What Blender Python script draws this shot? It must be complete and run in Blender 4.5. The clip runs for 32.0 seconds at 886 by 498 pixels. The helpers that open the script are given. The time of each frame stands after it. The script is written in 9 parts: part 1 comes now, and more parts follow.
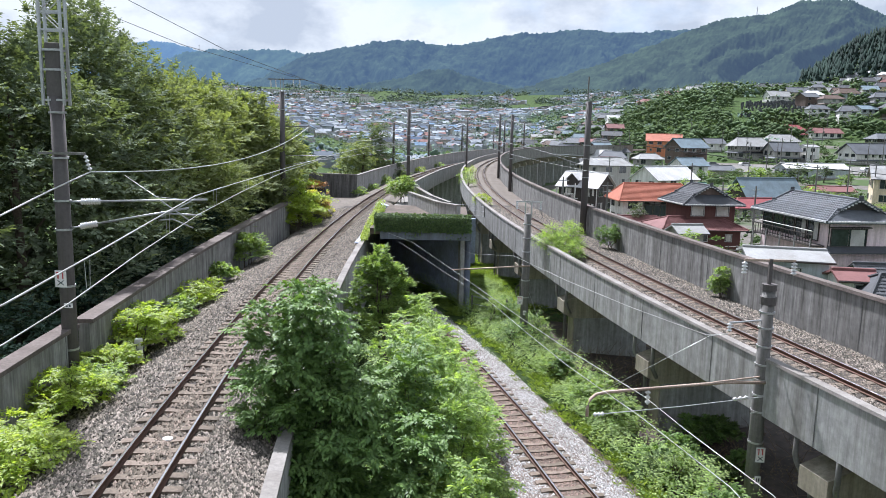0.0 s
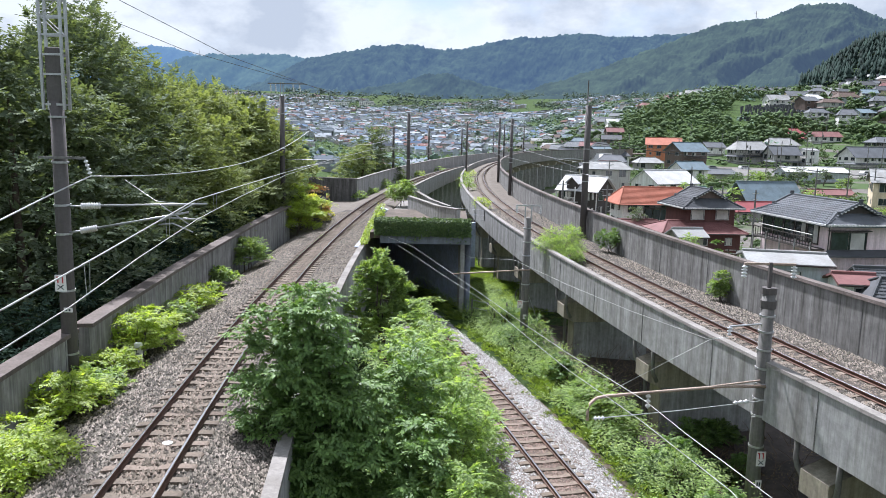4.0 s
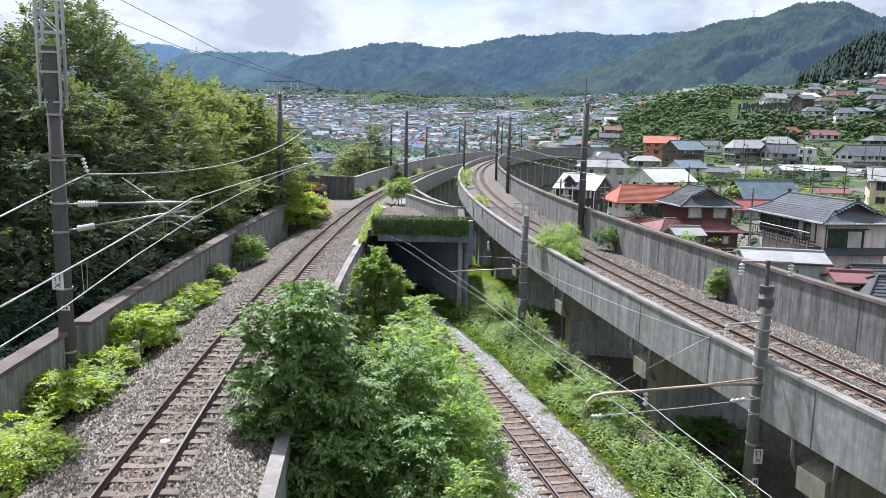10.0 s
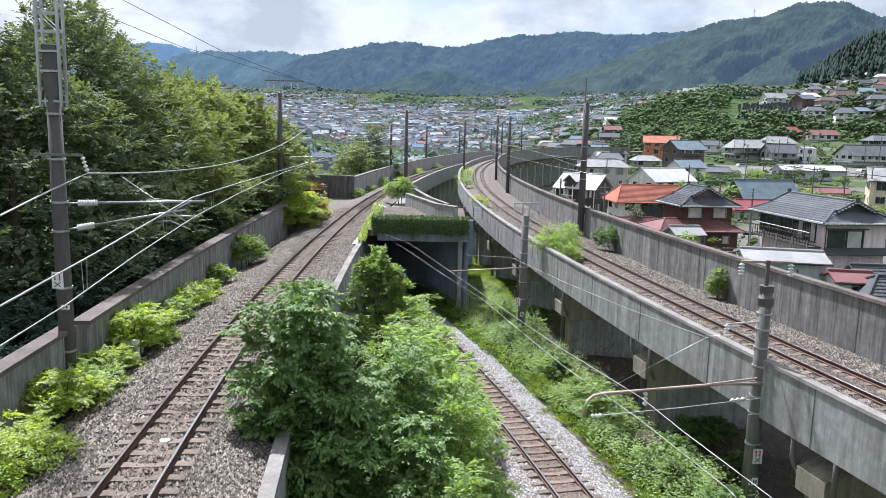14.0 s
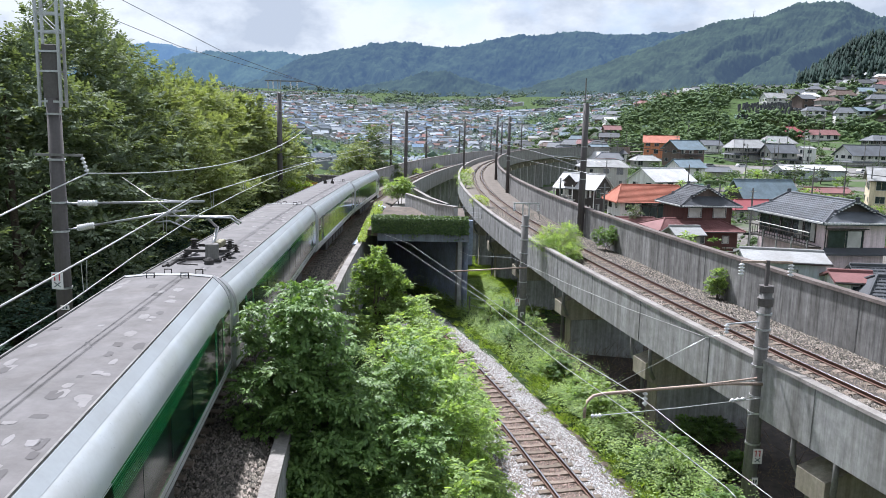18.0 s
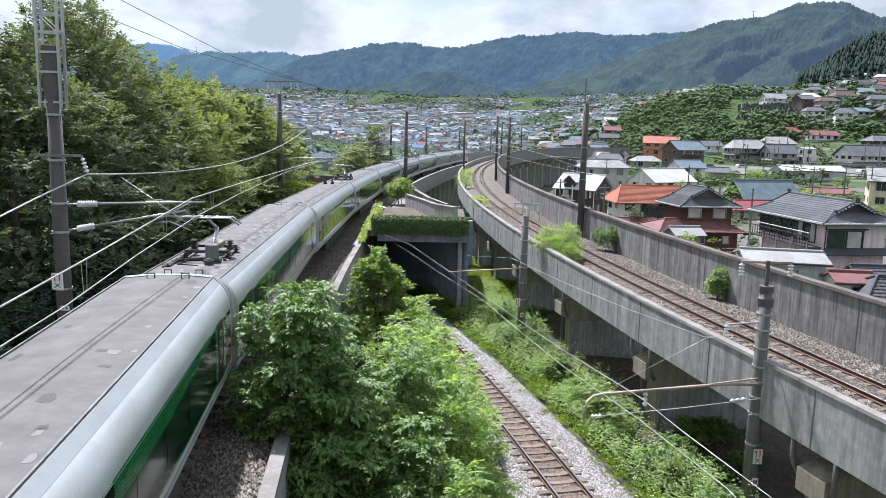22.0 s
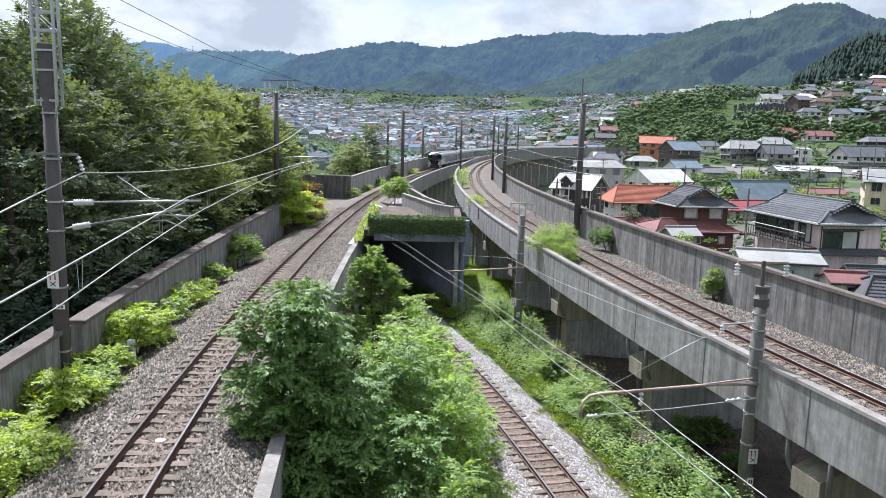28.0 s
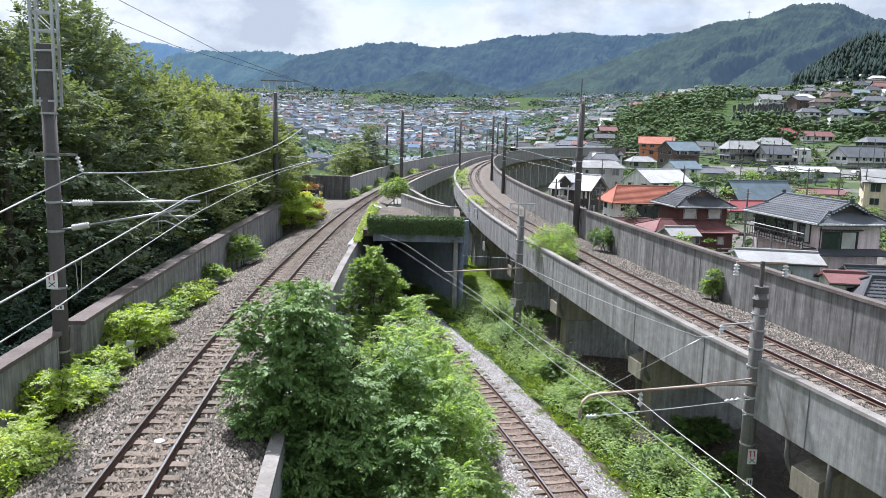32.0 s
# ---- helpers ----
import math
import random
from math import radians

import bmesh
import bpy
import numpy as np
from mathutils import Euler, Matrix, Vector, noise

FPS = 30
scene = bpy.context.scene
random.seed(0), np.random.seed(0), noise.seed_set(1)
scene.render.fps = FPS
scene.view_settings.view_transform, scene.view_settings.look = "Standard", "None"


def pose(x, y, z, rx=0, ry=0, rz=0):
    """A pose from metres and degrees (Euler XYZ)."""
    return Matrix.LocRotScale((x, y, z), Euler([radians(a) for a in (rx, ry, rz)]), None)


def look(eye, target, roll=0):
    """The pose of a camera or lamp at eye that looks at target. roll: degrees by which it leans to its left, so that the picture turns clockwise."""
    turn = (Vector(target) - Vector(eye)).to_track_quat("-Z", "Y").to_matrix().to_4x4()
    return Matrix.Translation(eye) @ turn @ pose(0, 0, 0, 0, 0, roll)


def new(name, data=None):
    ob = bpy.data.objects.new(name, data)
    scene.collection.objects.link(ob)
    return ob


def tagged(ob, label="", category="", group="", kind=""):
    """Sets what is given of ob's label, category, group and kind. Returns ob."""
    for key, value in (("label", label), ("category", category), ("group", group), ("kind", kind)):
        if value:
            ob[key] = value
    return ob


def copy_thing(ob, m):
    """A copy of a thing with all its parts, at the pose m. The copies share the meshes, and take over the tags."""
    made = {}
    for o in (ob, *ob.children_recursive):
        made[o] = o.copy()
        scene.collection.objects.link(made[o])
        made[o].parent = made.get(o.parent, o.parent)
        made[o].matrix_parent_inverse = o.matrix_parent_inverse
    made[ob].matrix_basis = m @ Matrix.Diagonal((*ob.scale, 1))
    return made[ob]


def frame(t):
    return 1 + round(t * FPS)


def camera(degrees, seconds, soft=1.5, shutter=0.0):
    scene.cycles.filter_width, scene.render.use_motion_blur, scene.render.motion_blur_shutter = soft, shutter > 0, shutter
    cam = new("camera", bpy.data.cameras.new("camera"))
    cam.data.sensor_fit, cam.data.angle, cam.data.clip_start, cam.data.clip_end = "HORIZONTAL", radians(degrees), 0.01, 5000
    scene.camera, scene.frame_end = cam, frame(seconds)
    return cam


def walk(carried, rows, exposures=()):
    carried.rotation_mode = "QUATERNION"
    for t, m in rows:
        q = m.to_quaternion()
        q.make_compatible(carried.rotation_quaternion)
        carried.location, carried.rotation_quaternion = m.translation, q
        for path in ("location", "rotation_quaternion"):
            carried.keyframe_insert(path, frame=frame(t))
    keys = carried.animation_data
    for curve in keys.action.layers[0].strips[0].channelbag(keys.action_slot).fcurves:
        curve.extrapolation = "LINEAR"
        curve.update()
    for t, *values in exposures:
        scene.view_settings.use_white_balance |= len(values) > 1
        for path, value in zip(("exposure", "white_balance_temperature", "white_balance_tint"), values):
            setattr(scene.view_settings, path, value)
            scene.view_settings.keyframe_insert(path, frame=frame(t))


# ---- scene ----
cam = camera(61.4876, 32.0, soft=0.6)
EYE = (0.0, 0.0, 7.0685)
TURNS = [
    (0, 81.123, -1.262, 0.385), (0.5, 81.157, -1.185, 0.388), (1, 81.285, -1.188, 0.391),
    (1.5, 81.479, -1.175, 0.404), (2, 81.576, -1.234, 0.403), (2.5, 81.494, -1.270, 0.395),
    (3, 81.384, -1.275, 0.374), (3.5, 81.408, -1.204, 0.364), (5.5, 81.613, -1.197, 0.379),
    (6, 81.858, -1.134, 0.379), (6.5, 82.047, -1.111, 0.356), (7, 82.113, -1.043, 0.342),
    (7.5, 82.078, -1.053, 0.342), (8, 81.967, -1.086, 0.327), (8.5, 81.766, -1.100, 0.294),
    (9, 81.498, -1.180, 0.250), (9.5, 81.342, -1.208, 0.227), (10, 81.281, -1.232, 0.199),
    (10.5, 81.252, -1.272, 0.197), (11, 81.226, -1.281, 0.198), (11.5, 81.226, -1.281, 0.198),
    (12, 81.252, -1.272, 0.197), (12.5, 81.252, -1.272, 0.197), (13, 81.259, -1.269, 0.197),
    (13.5, 81.231, -1.288, 0.195), (14, 81.244, -1.293, 0.200), (14.5, 81.231, -1.226, 0.186),
    (16.5, 81.198, -1.250, 0.168), (17, 81.211, -1.256, 0.184), (17.5, 81.215, -1.279, 0.179),
    (18, 81.252, -1.268, 0.185), (18.5, 81.295, -1.264, 0.191), (19, 81.352, -1.219, 0.188),
    (19.5, 81.347, -1.257, 0.198), (20, 81.294, -1.271, 0.185), (20.5, 81.252, -1.268, 0.185),
    (21, 81.219, -1.305, 0.182), (21.5, 81.271, -1.242, 0.182), (22, 81.291, -1.248, 0.183),
    (22.5, 81.327, -1.098, 0.143), (23, 81.469, -0.871, 0.022), (23.5, 81.677, -0.687, -0.074),
    (24, 81.780, -0.632, -0.146), (24.5, 81.792, -0.649, -0.145), (25, 81.673, -0.861, -0.130),
    (25.5, 81.435, -1.109, -0.106), (27.5, 81.242, -1.393, -0.076), (28, 81.257, -1.419, -0.067),
    (28.5, 81.322, -1.332, -0.089), (29, 81.301, -1.384, -0.076), (29.5, 81.182, -1.442, -0.114),
    (30, 81.050, -1.436, -0.135), (30.5, 80.988, -1.460, -0.146), (31, 81.006, -1.477, -0.139),
    (31.5, 81.124, -1.450, -0.133), (32, 81.289, -1.416, -0.127),
]
walk(cam, [(t, pose(*EYE, a, b, c)) for t, a, b, c in TURNS], ((0.0, 0.93, 5800, 16), (32.0, 0.93, 5800, 16)))

# ---- sky and sun ----
SUN_AZIMUTH, SUN_HEIGHT = radians(-26), radians(56)
world = bpy.data.worlds.new("sky")
scene.world = world
world.use_nodes = True
wt = world.node_tree
wt.nodes.clear()

sky = wt.nodes.new("ShaderNodeTexSky")
sky.sky_type = "NISHITA"
sky.sun_disc = False
sky.sun_elevation, sky.sun_rotation = SUN_HEIGHT, SUN_AZIMUTH
sky.dust_density, sky.ozone_density = 2.0, 1.5
coord = wt.nodes.new("ShaderNodeTexCoord")
mapping = wt.nodes.new("ShaderNodeMapping")
mapping.inputs["Scale"].default_value = (1.0, 1.0, 1.7)
mapping.inputs["Location"].default_value = (0.35, 0.1, 0.62)
big = wt.nodes.new("ShaderNodeTexNoise")
big.inputs["Scale"].default_value, big.inputs["Detail"].default_value, big.inputs["Roughness"].default_value = 4.6, 9.0, 0.55
ramp = wt.nodes.new("ShaderNodeValToRGB")
ramp.color_ramp.elements[0].position, ramp.color_ramp.elements[1].position = 0.3, 0.5
fine = wt.nodes.new("ShaderNodeTexNoise")
fine.inputs["Scale"].default_value, fine.inputs["Detail"].default_value, fine.inputs["Roughness"].default_value = 5.5, 10.0, 0.58
shade = wt.nodes.new("ShaderNodeValToRGB")
shade.color_ramp.elements[0].position, shade.color_ramp.elements[0].color = 0.40, (4.05, 4.45, 4.75, 1)
shade.color_ramp.elements[1].position, shade.color_ramp.elements[1].color = 0.56, (6.45, 6.75, 6.6, 1)
mix = wt.nodes.new("ShaderNodeMix")
mix.data_type = "RGBA"
bg = wt.nodes.new("ShaderNodeBackground")
bg.inputs["Strength"].default_value = 0.078
wout = wt.nodes.new("ShaderNodeOutputWorld")
wl = wt.links.new
wl(coord.outputs["Generated"], mapping.inputs["Vector"])
wl(mapping.outputs["Vector"], big.inputs["Vector"])
wl(mapping.outputs["Vector"], fine.inputs["Vector"])
wl(big.outputs["Fac"], ramp.inputs["Fac"])
wl(fine.outputs["Fac"], shade.inputs["Fac"])
wl(ramp.outputs["Color"], mix.inputs["Factor"])
wl(sky.outputs["Color"], mix.inputs[6])
wl(shade.outputs["Color"], mix.inputs[7])
wl(mix.outputs[2], bg.inputs["Color"])
wl(bg.outputs["Background"], wout.inputs["Surface"])

sun = new("sun", bpy.data.lights.new("sun", "SUN"))
sun.data.energy, sun.data.angle, sun.data.color = 5.0, radians(2.4), (1.0, 0.97, 0.92)
toward = Vector((math.sin(SUN_AZIMUTH) * math.cos(SUN_HEIGHT), math.cos(SUN_AZIMUTH) * math.cos(SUN_HEIGHT), math.sin(SUN_HEIGHT)))
sun.matrix_world = look(toward * 60, (0, 0, 0))

# ---- materials ----
def material(name, colour, rough=0.8, metal=0.0, grain=20.0, spread=0.25, bump=0.15, stain=0.6, stain_scale=0.7, streak=False,
             spec=0.4, random_tint=0.0, coat=0.0, island=0.0, emit=0.0, through_light=0.0, glow=None):
    """A surface with grain, stains and fine relief at real-world size."""
    m = bpy.data.materials.new(name)
    m.use_nodes = True
    nt = m.node_tree
    nt.nodes.clear()
    n, l = nt.nodes.new, nt.links.new
    out, bsdf = n("ShaderNodeOutputMaterial"), n("ShaderNodeBsdfPrincipled")
    co = n("ShaderNodeTexCoord")
    bsdf.inputs["Metallic"].default_value, bsdf.inputs["Specular IOR Level"].default_value = metal, spec
    bsdf.inputs["Coat Weight"].default_value = coat
    src = co.outputs["Object"]
    g = n("ShaderNodeTexNoise")
    g.inputs["Scale"].default_value, g.inputs["Detail"].default_value, g.inputs["Roughness"].default_value = grain, 5.0, 0.65
    l(src, g.inputs["Vector"])
    s = n("ShaderNodeTexNoise")
    s.inputs["Scale"].default_value, s.inputs["Detail"].default_value = stain_scale * (1.6 if streak else 1.0), 9.0
    s.inputs["Roughness"].default_value = 0.68
    if streak:
        mp = n("ShaderNodeMapping")
        mp.inputs["Scale"].default_value = (2.0, 2.0, 0.2)
        l(src, mp.inputs["Vector"])
        l(mp.outputs["Vector"], s.inputs["Vector"])
    else:
        l(src, s.inputs["Vector"])
    dark = tuple(c * (1 - spread) for c in colour)
    light = tuple(min(1.0, c * (1 + spread)) for c in colour)
    r1 = n("ShaderNodeValToRGB")
    r1.color_ramp.elements[0].position, r1.color_ramp.elements[1].position = 0.3, 0.7
    r1.color_ramp.elements[0].color, r1.color_ramp.elements[1].color = (*dark, 1), (*light, 1)
    l(g.outputs["Fac"], r1.inputs["Fac"])
    r2 = n("ShaderNodeValToRGB")
    r2.color_ramp.elements[0].position, r2.color_ramp.elements[1].position = 0.35, 0.62
    v = 1 - stain * 0.55
    r2.color_ramp.elements[0].color, r2.color_ramp.elements[1].color = (v, v * 0.97, v * 0.93, 1), (1, 1, 1, 1)
    l(s.outputs["Fac"], r2.inputs["Fac"])
    mul = n("ShaderNodeMix")
    mul.data_type, mul.blend_type = "RGBA", "MULTIPLY"
    mul.inputs["Factor"].default_value = 1.0
    l(r1.outputs["Color"], mul.inputs[6])
    l(r2.outputs["Color"], mul.inputs[7])
    tail = mul.outputs[2]
    if streak:
        # narrow dark runs left by rain, and pale lime between them
        ms_, run, rr_, mm = n("ShaderNodeMapping"), n("ShaderNodeTexNoise"), n("ShaderNodeValToRGB"), n("ShaderNodeMix")
        ms_.inputs["Scale"].default_value = (3.4, 3.4, 0.16)
        run.inputs["Scale"].default_value, run.inputs["Detail"].default_value, run.inputs["Roughness"].default_value = 2.2, 6.0, 0.7
        l(src, ms_.inputs["Vector"])
        l(ms_.outputs["Vector"], run.inputs["Vector"])
        l(run.outputs["Fac"], rr_.inputs["Fac"])
        k = 1 - 0.62 * min(1.0, stain)
        rr_.color_ramp.elements[0].position, rr_.color_ramp.elements[1].position = 0.38, 0.56
        rr_.color_ramp.elements[0].color, rr_.color_ramp.elements[1].color = (k, k * 1.0, k * 0.98, 1), (1.06, 1.06, 1.05, 1)
        mm.data_type, mm.blend_type = "RGBA", "MULTIPLY"
        mm.inputs["Factor"].default_value = 0.62 if stain > 0.9 else 0.34
        l(tail, mm.inputs[6])
        l(rr_.outputs["Color"], mm.inputs[7])
        tail = mm.outputs[2]
    if random_tint or island:
        rnd = n("ShaderNodeObjectInfo").outputs["Random"] if random_tint else n("ShaderNodeNewGeometry").outputs["Random Per Island"]
        k = random_tint or island
        hs = n("ShaderNodeHueSaturation")
        mr = n("ShaderNodeMapRange")
        mr.inputs["To Min"].default_value, mr.inputs["To Max"].default_value = 1 - k, 1 + k
        l(rnd, mr.inputs["Value"])
        l(mr.outputs["Result"], hs.inputs["Value"])
        mh = n("ShaderNodeMapRange")
        mh.inputs["To Min"].default_value, mh.inputs["To Max"].default_value = 0.5 + 0.03 * k, 0.5 - 0.03 * k
        l(rnd, mh.inputs["Value"])
        l(mh.outputs["Result"], hs.inputs["Hue"])
        l(tail, hs.inputs["Color"])
        tail = hs.outputs["Color"]
    l(tail, bsdf.inputs["Base Color"])
    rr = n("ShaderNodeMapRange")
    rr.inputs["To Min"].default_value, rr.inputs["To Max"].default_value = max(0.03, rough - 0.12), min(1, rough + 0.1)
    l(g.outputs["Fac"], rr.inputs["Value"])
    l(rr.outputs["Result"], bsdf.inputs["Roughness"])
    if bump:
        b = n("ShaderNodeBump")
        b.inputs["Strength"].default_value, b.inputs["Distance"].default_value = bump, 0.02
        l(g.outputs["Fac"], b.inputs["Height"])
        l(b.outputs["Normal"], bsdf.inputs["Normal"])
    if emit:
        bsdf.inputs["Emission Color"].default_value, bsdf.inputs["Emission Strength"].default_value = (*(glow or colour), 1), emit
    if through_light:
        tr = n("ShaderNodeBsdfTranslucent")
        br = n("ShaderNodeMix")
        br.data_type, br.blend_type = "RGBA", "MULTIPLY"
        br.inputs["Factor"].default_value = 1.0
        br.inputs[7].default_value = (1.5, 1.55, 0.5, 1)
        l(tail, br.inputs[6])
        l(br.outputs[2], tr.inputs["Color"])
        ms = n("ShaderNodeMixShader")
        ms.inputs["Fac"].default_value = through_light
        l(bsdf.outputs["BSDF"], ms.inputs[1])
        l(tr.outputs["BSDF"], ms.inputs[2])
        l(ms.outputs["Shader"], out.inputs["Surface"])
    else:
        l(bsdf.outputs["BSDF"], out.inputs["Surface"])
    return m


CONCRETE = material("weathered_concrete", (0.365, 0.365, 0.355), 0.9, grain=3.2, spread=0.22, stain=0.8, streak=True, bump=0.25)
CONCRETE_MOSS = material("dark_mossy_coping", (0.15, 0.125, 0.112), 0.95, grain=10, spread=0.3, stain=0.7, bump=0.3)
WALL_STREAK = material("rain_streaked_concrete", (0.29, 0.285, 0.272), 0.92, grain=2.2, spread=0.24, stain=0.95, streak=True, bump=0.25)
CONCRETE_TOP = material("pale_concrete_coping", (0.25, 0.235, 0.215), 0.9, grain=14, spread=0.2, stain=0.7, bump=0.25)
CONCRETE_PALE = material("pier_concrete", (0.36, 0.325, 0.255), 0.9, grain=8, spread=0.15, stain=0.7, streak=True)
SHEET_DARK = material("dark_sheet_roof", (0.035, 0.032, 0.03), 0.8, grain=8, spread=0.2, stain=0.5, spec=0.1)
# Rain-streaked concrete, its base also darkened for the return wall's shade.
CONCRETE_OLD = material("streaked_concrete_shade_tone", (0.135, 0.13, 0.125), 0.92, grain=6, spread=0.25, stain=1.1, streak=True, bump=0.2)
GRAVEL = material("ballast_bed", (0.07, 0.06, 0.05), 0.95, grain=26, spread=0.55, stain=0.5, bump=1.0)
STONE = material("ballast_stone", (0.165, 0.147, 0.12), 0.95, grain=30, spread=0.3, stain=0.4, bump=0.3, island=0.85)
STONE_GREY = material("pale_ballast_stone", (0.325, 0.32, 0.31), 0.95, grain=30, spread=0.3, stain=0.4, bump=0.3, island=0.5)
STONE_BROWN = material("brown_ballast_stone", (0.175, 0.146, 0.115), 0.95, grain=30, spread=0.3, stain=0.5, bump=0.3, island=0.6)
STONE_RUST = material("rust_stained_ballast", (0.21, 0.155, 0.125), 0.95, grain=30, spread=0.3, stain=0.5, bump=0.3, island=0.5)
BALLAST = material("packed_ballast", (0.15, 0.128, 0.105), 0.95, grain=9, spread=0.6, stain=0.6, bump=1.0)
GRAVEL_RUST = material("rust_stained_bed", (0.15, 0.115, 0.095), 0.95, grain=26, spread=0.5, stain=0.6, bump=1.0)
SLEEPER = material("weathered_sleeper", (0.185, 0.148, 0.115), 0.9, grain=16, spread=0.25, stain=0.7, stain_scale=2, random_tint=0.22)
RAIL_SIDE = material("rusty_rail", (0.115, 0.062, 0.042), 0.75, metal=0.2, grain=30, spread=0.3)
RAIL_TOP = material("polished_rail_head", (0.62, 0.62, 0.64), 0.22, metal=1.0, grain=40, spread=0.08, bump=0.03, stain=0.2)
POLE_DARK = material("dark_concrete_pole", (0.105, 0.095, 0.092), 0.75, grain=12, spread=0.15, stain=0.5, streak=True)
POLE_GREY = material("grey_concrete_pole", (0.2, 0.195, 0.185), 0.8, grain=12, spread=0.18, stain=0.7, streak=True)
STEEL = material("galvanised_steel", (0.46, 0.47, 0.48), 0.45, metal=0.75, grain=25, spread=0.15, stain=0.4)
STEEL_RUST = material("rusty_bracket_tube", (0.42, 0.33, 0.27), 0.6, metal=0.45, grain=18, spread=0.3, stain=0.8)
WIRE = material("bright_copper_wire", (0.62, 0.63, 0.62), 0.35, metal=0.6, grain=40, spread=0.1, bump=0)
WIRE_DARK = material("dark_cable", (0.07, 0.07, 0.075), 0.6, grain=40, spread=0.1, bump=0)
PORCELAIN = material("white_insulator", (0.75, 0.76, 0.76), 0.25, grain=30, spread=0.05, bump=0, coat=0.5)
SIGN_WHITE = material("white_sign_plate", (0.78, 0.77, 0.76), 0.5, grain=30, spread=0.05, stain=0.3, bump=0)
SIGN_RED = material("red_sign_paint", (0.5, 0.03, 0.04), 0.5, grain=30, spread=0.05, bump=0)
SIGN_DARK = material("dark_sign_paint", (0.03, 0.05, 0.06), 0.5, grain=30, spread=0.05, bump=0)
BARK = material("bark", (0.11, 0.085, 0.065), 0.95, grain=14, spread=0.4, bump=0.8, streak=True)
LEAF_TREE = material("broad_leaf", (0.145, 0.242, 0.072), 0.5, grain=3, spread=0.2, bump=0, stain=0.3, island=0.35, through_light=0.25, spec=0.3)
LEAF_DARK = material("forest_leaf", (0.26, 0.305, 0.16), 0.7, spec=0.08, grain=1.5, spread=0.25, bump=0, stain=0.3, island=0.22, through_light=0.3)
LEAF_LIME = material("young_lime_leaf", (0.33, 0.42, 0.1), 0.5, grain=3, spread=0.25, bump=0, stain=0.3, island=0.35, through_light=0.5)
LEAF_WEED = material("weed_leaf", (0.25, 0.35, 0.125), 0.55, grain=3, spread=0.25, bump=0, stain=0.3, island=0.45, through_light=0.42)
LEAF_IVY = material("ivy_leaf", (0.105, 0.165, 0.06), 0.6, spec=0.3, grain=3, spread=0.25, bump=0, stain=0.3, island=0.4, through_light=0.3)
# Deep green leaf; on the wood's left trees it holds their shade.
LEAF_DEEP = material("deep_green_shade_leaf", (0.17, 0.212, 0.142), 0.7, grain=2, spread=0.25, bump=0, stain=0.3, island=0.25, through_light=0.25, spec=0.06)
LEAF_PALE = material("pale_weed_leaf", (0.285, 0.39, 0.155), 0.55, spec=0.3, grain=3, spread=0.25, bump=0, stain=0.3, island=0.4, through_light=0.52)
LEAF_DRY = material("dry_brown_leaf", (0.15, 0.11, 0.065), 0.7, grain=3, spread=0.3, bump=0, stain=0.3, island=0.4, through_light=0.2)
LEAF_GOLD = material("golden_leaf", (0.46, 0.45, 0.12), 0.55, grain=3, spread=0.25, bump=0, stain=0.3, island=0.4, through_light=0.5)
LEAF_RUSSET = material("russet_leaf", (0.40, 0.2, 0.08), 0.55, grain=3, spread=0.25, bump=0, stain=0.3, island=0.35, through_light=0.4)
# Thicket leaf colour lowered to hold the shade below the canopy.
LEAF_THICKET = material("thicket_leaf_with_shade", (0.06, 0.1, 0.072), 0.7, grain=2, spread=0.25, bump=0, stain=0.3, island=0.35, through_light=0.15, spec=0.15)
GRASS = material("grass_blade", (0.19, 0.27, 0.055), 0.6, grain=2, spread=0.25, bump=0, stain=0.4, island=0.4, through_light=0.4)
EARTH = material("overgrown_earth", (0.062, 0.098, 0.034), 0.95, spec=0.05, grain=1.3, spread=0.55, stain=0.8, stain_scale=0.12, bump=0.6)
TWIG = material("dry_twig_bark", (0.17, 0.125, 0.09), 0.9, grain=14, spread=0.3, bump=0, island=0.4)
# Bare soil darkened in its colour for the shade under the viaduct.
EARTH_SHADED = material("soil_with_shade_tone", (0.072, 0.056, 0.046), 0.95, grain=3, spread=0.45, stain=0.8, bump=0.7)
EARTH_BARE = material("bare_earth", (0.12, 0.095, 0.075), 0.95, grain=3, spread=0.4, stain=0.8, bump=0.6)


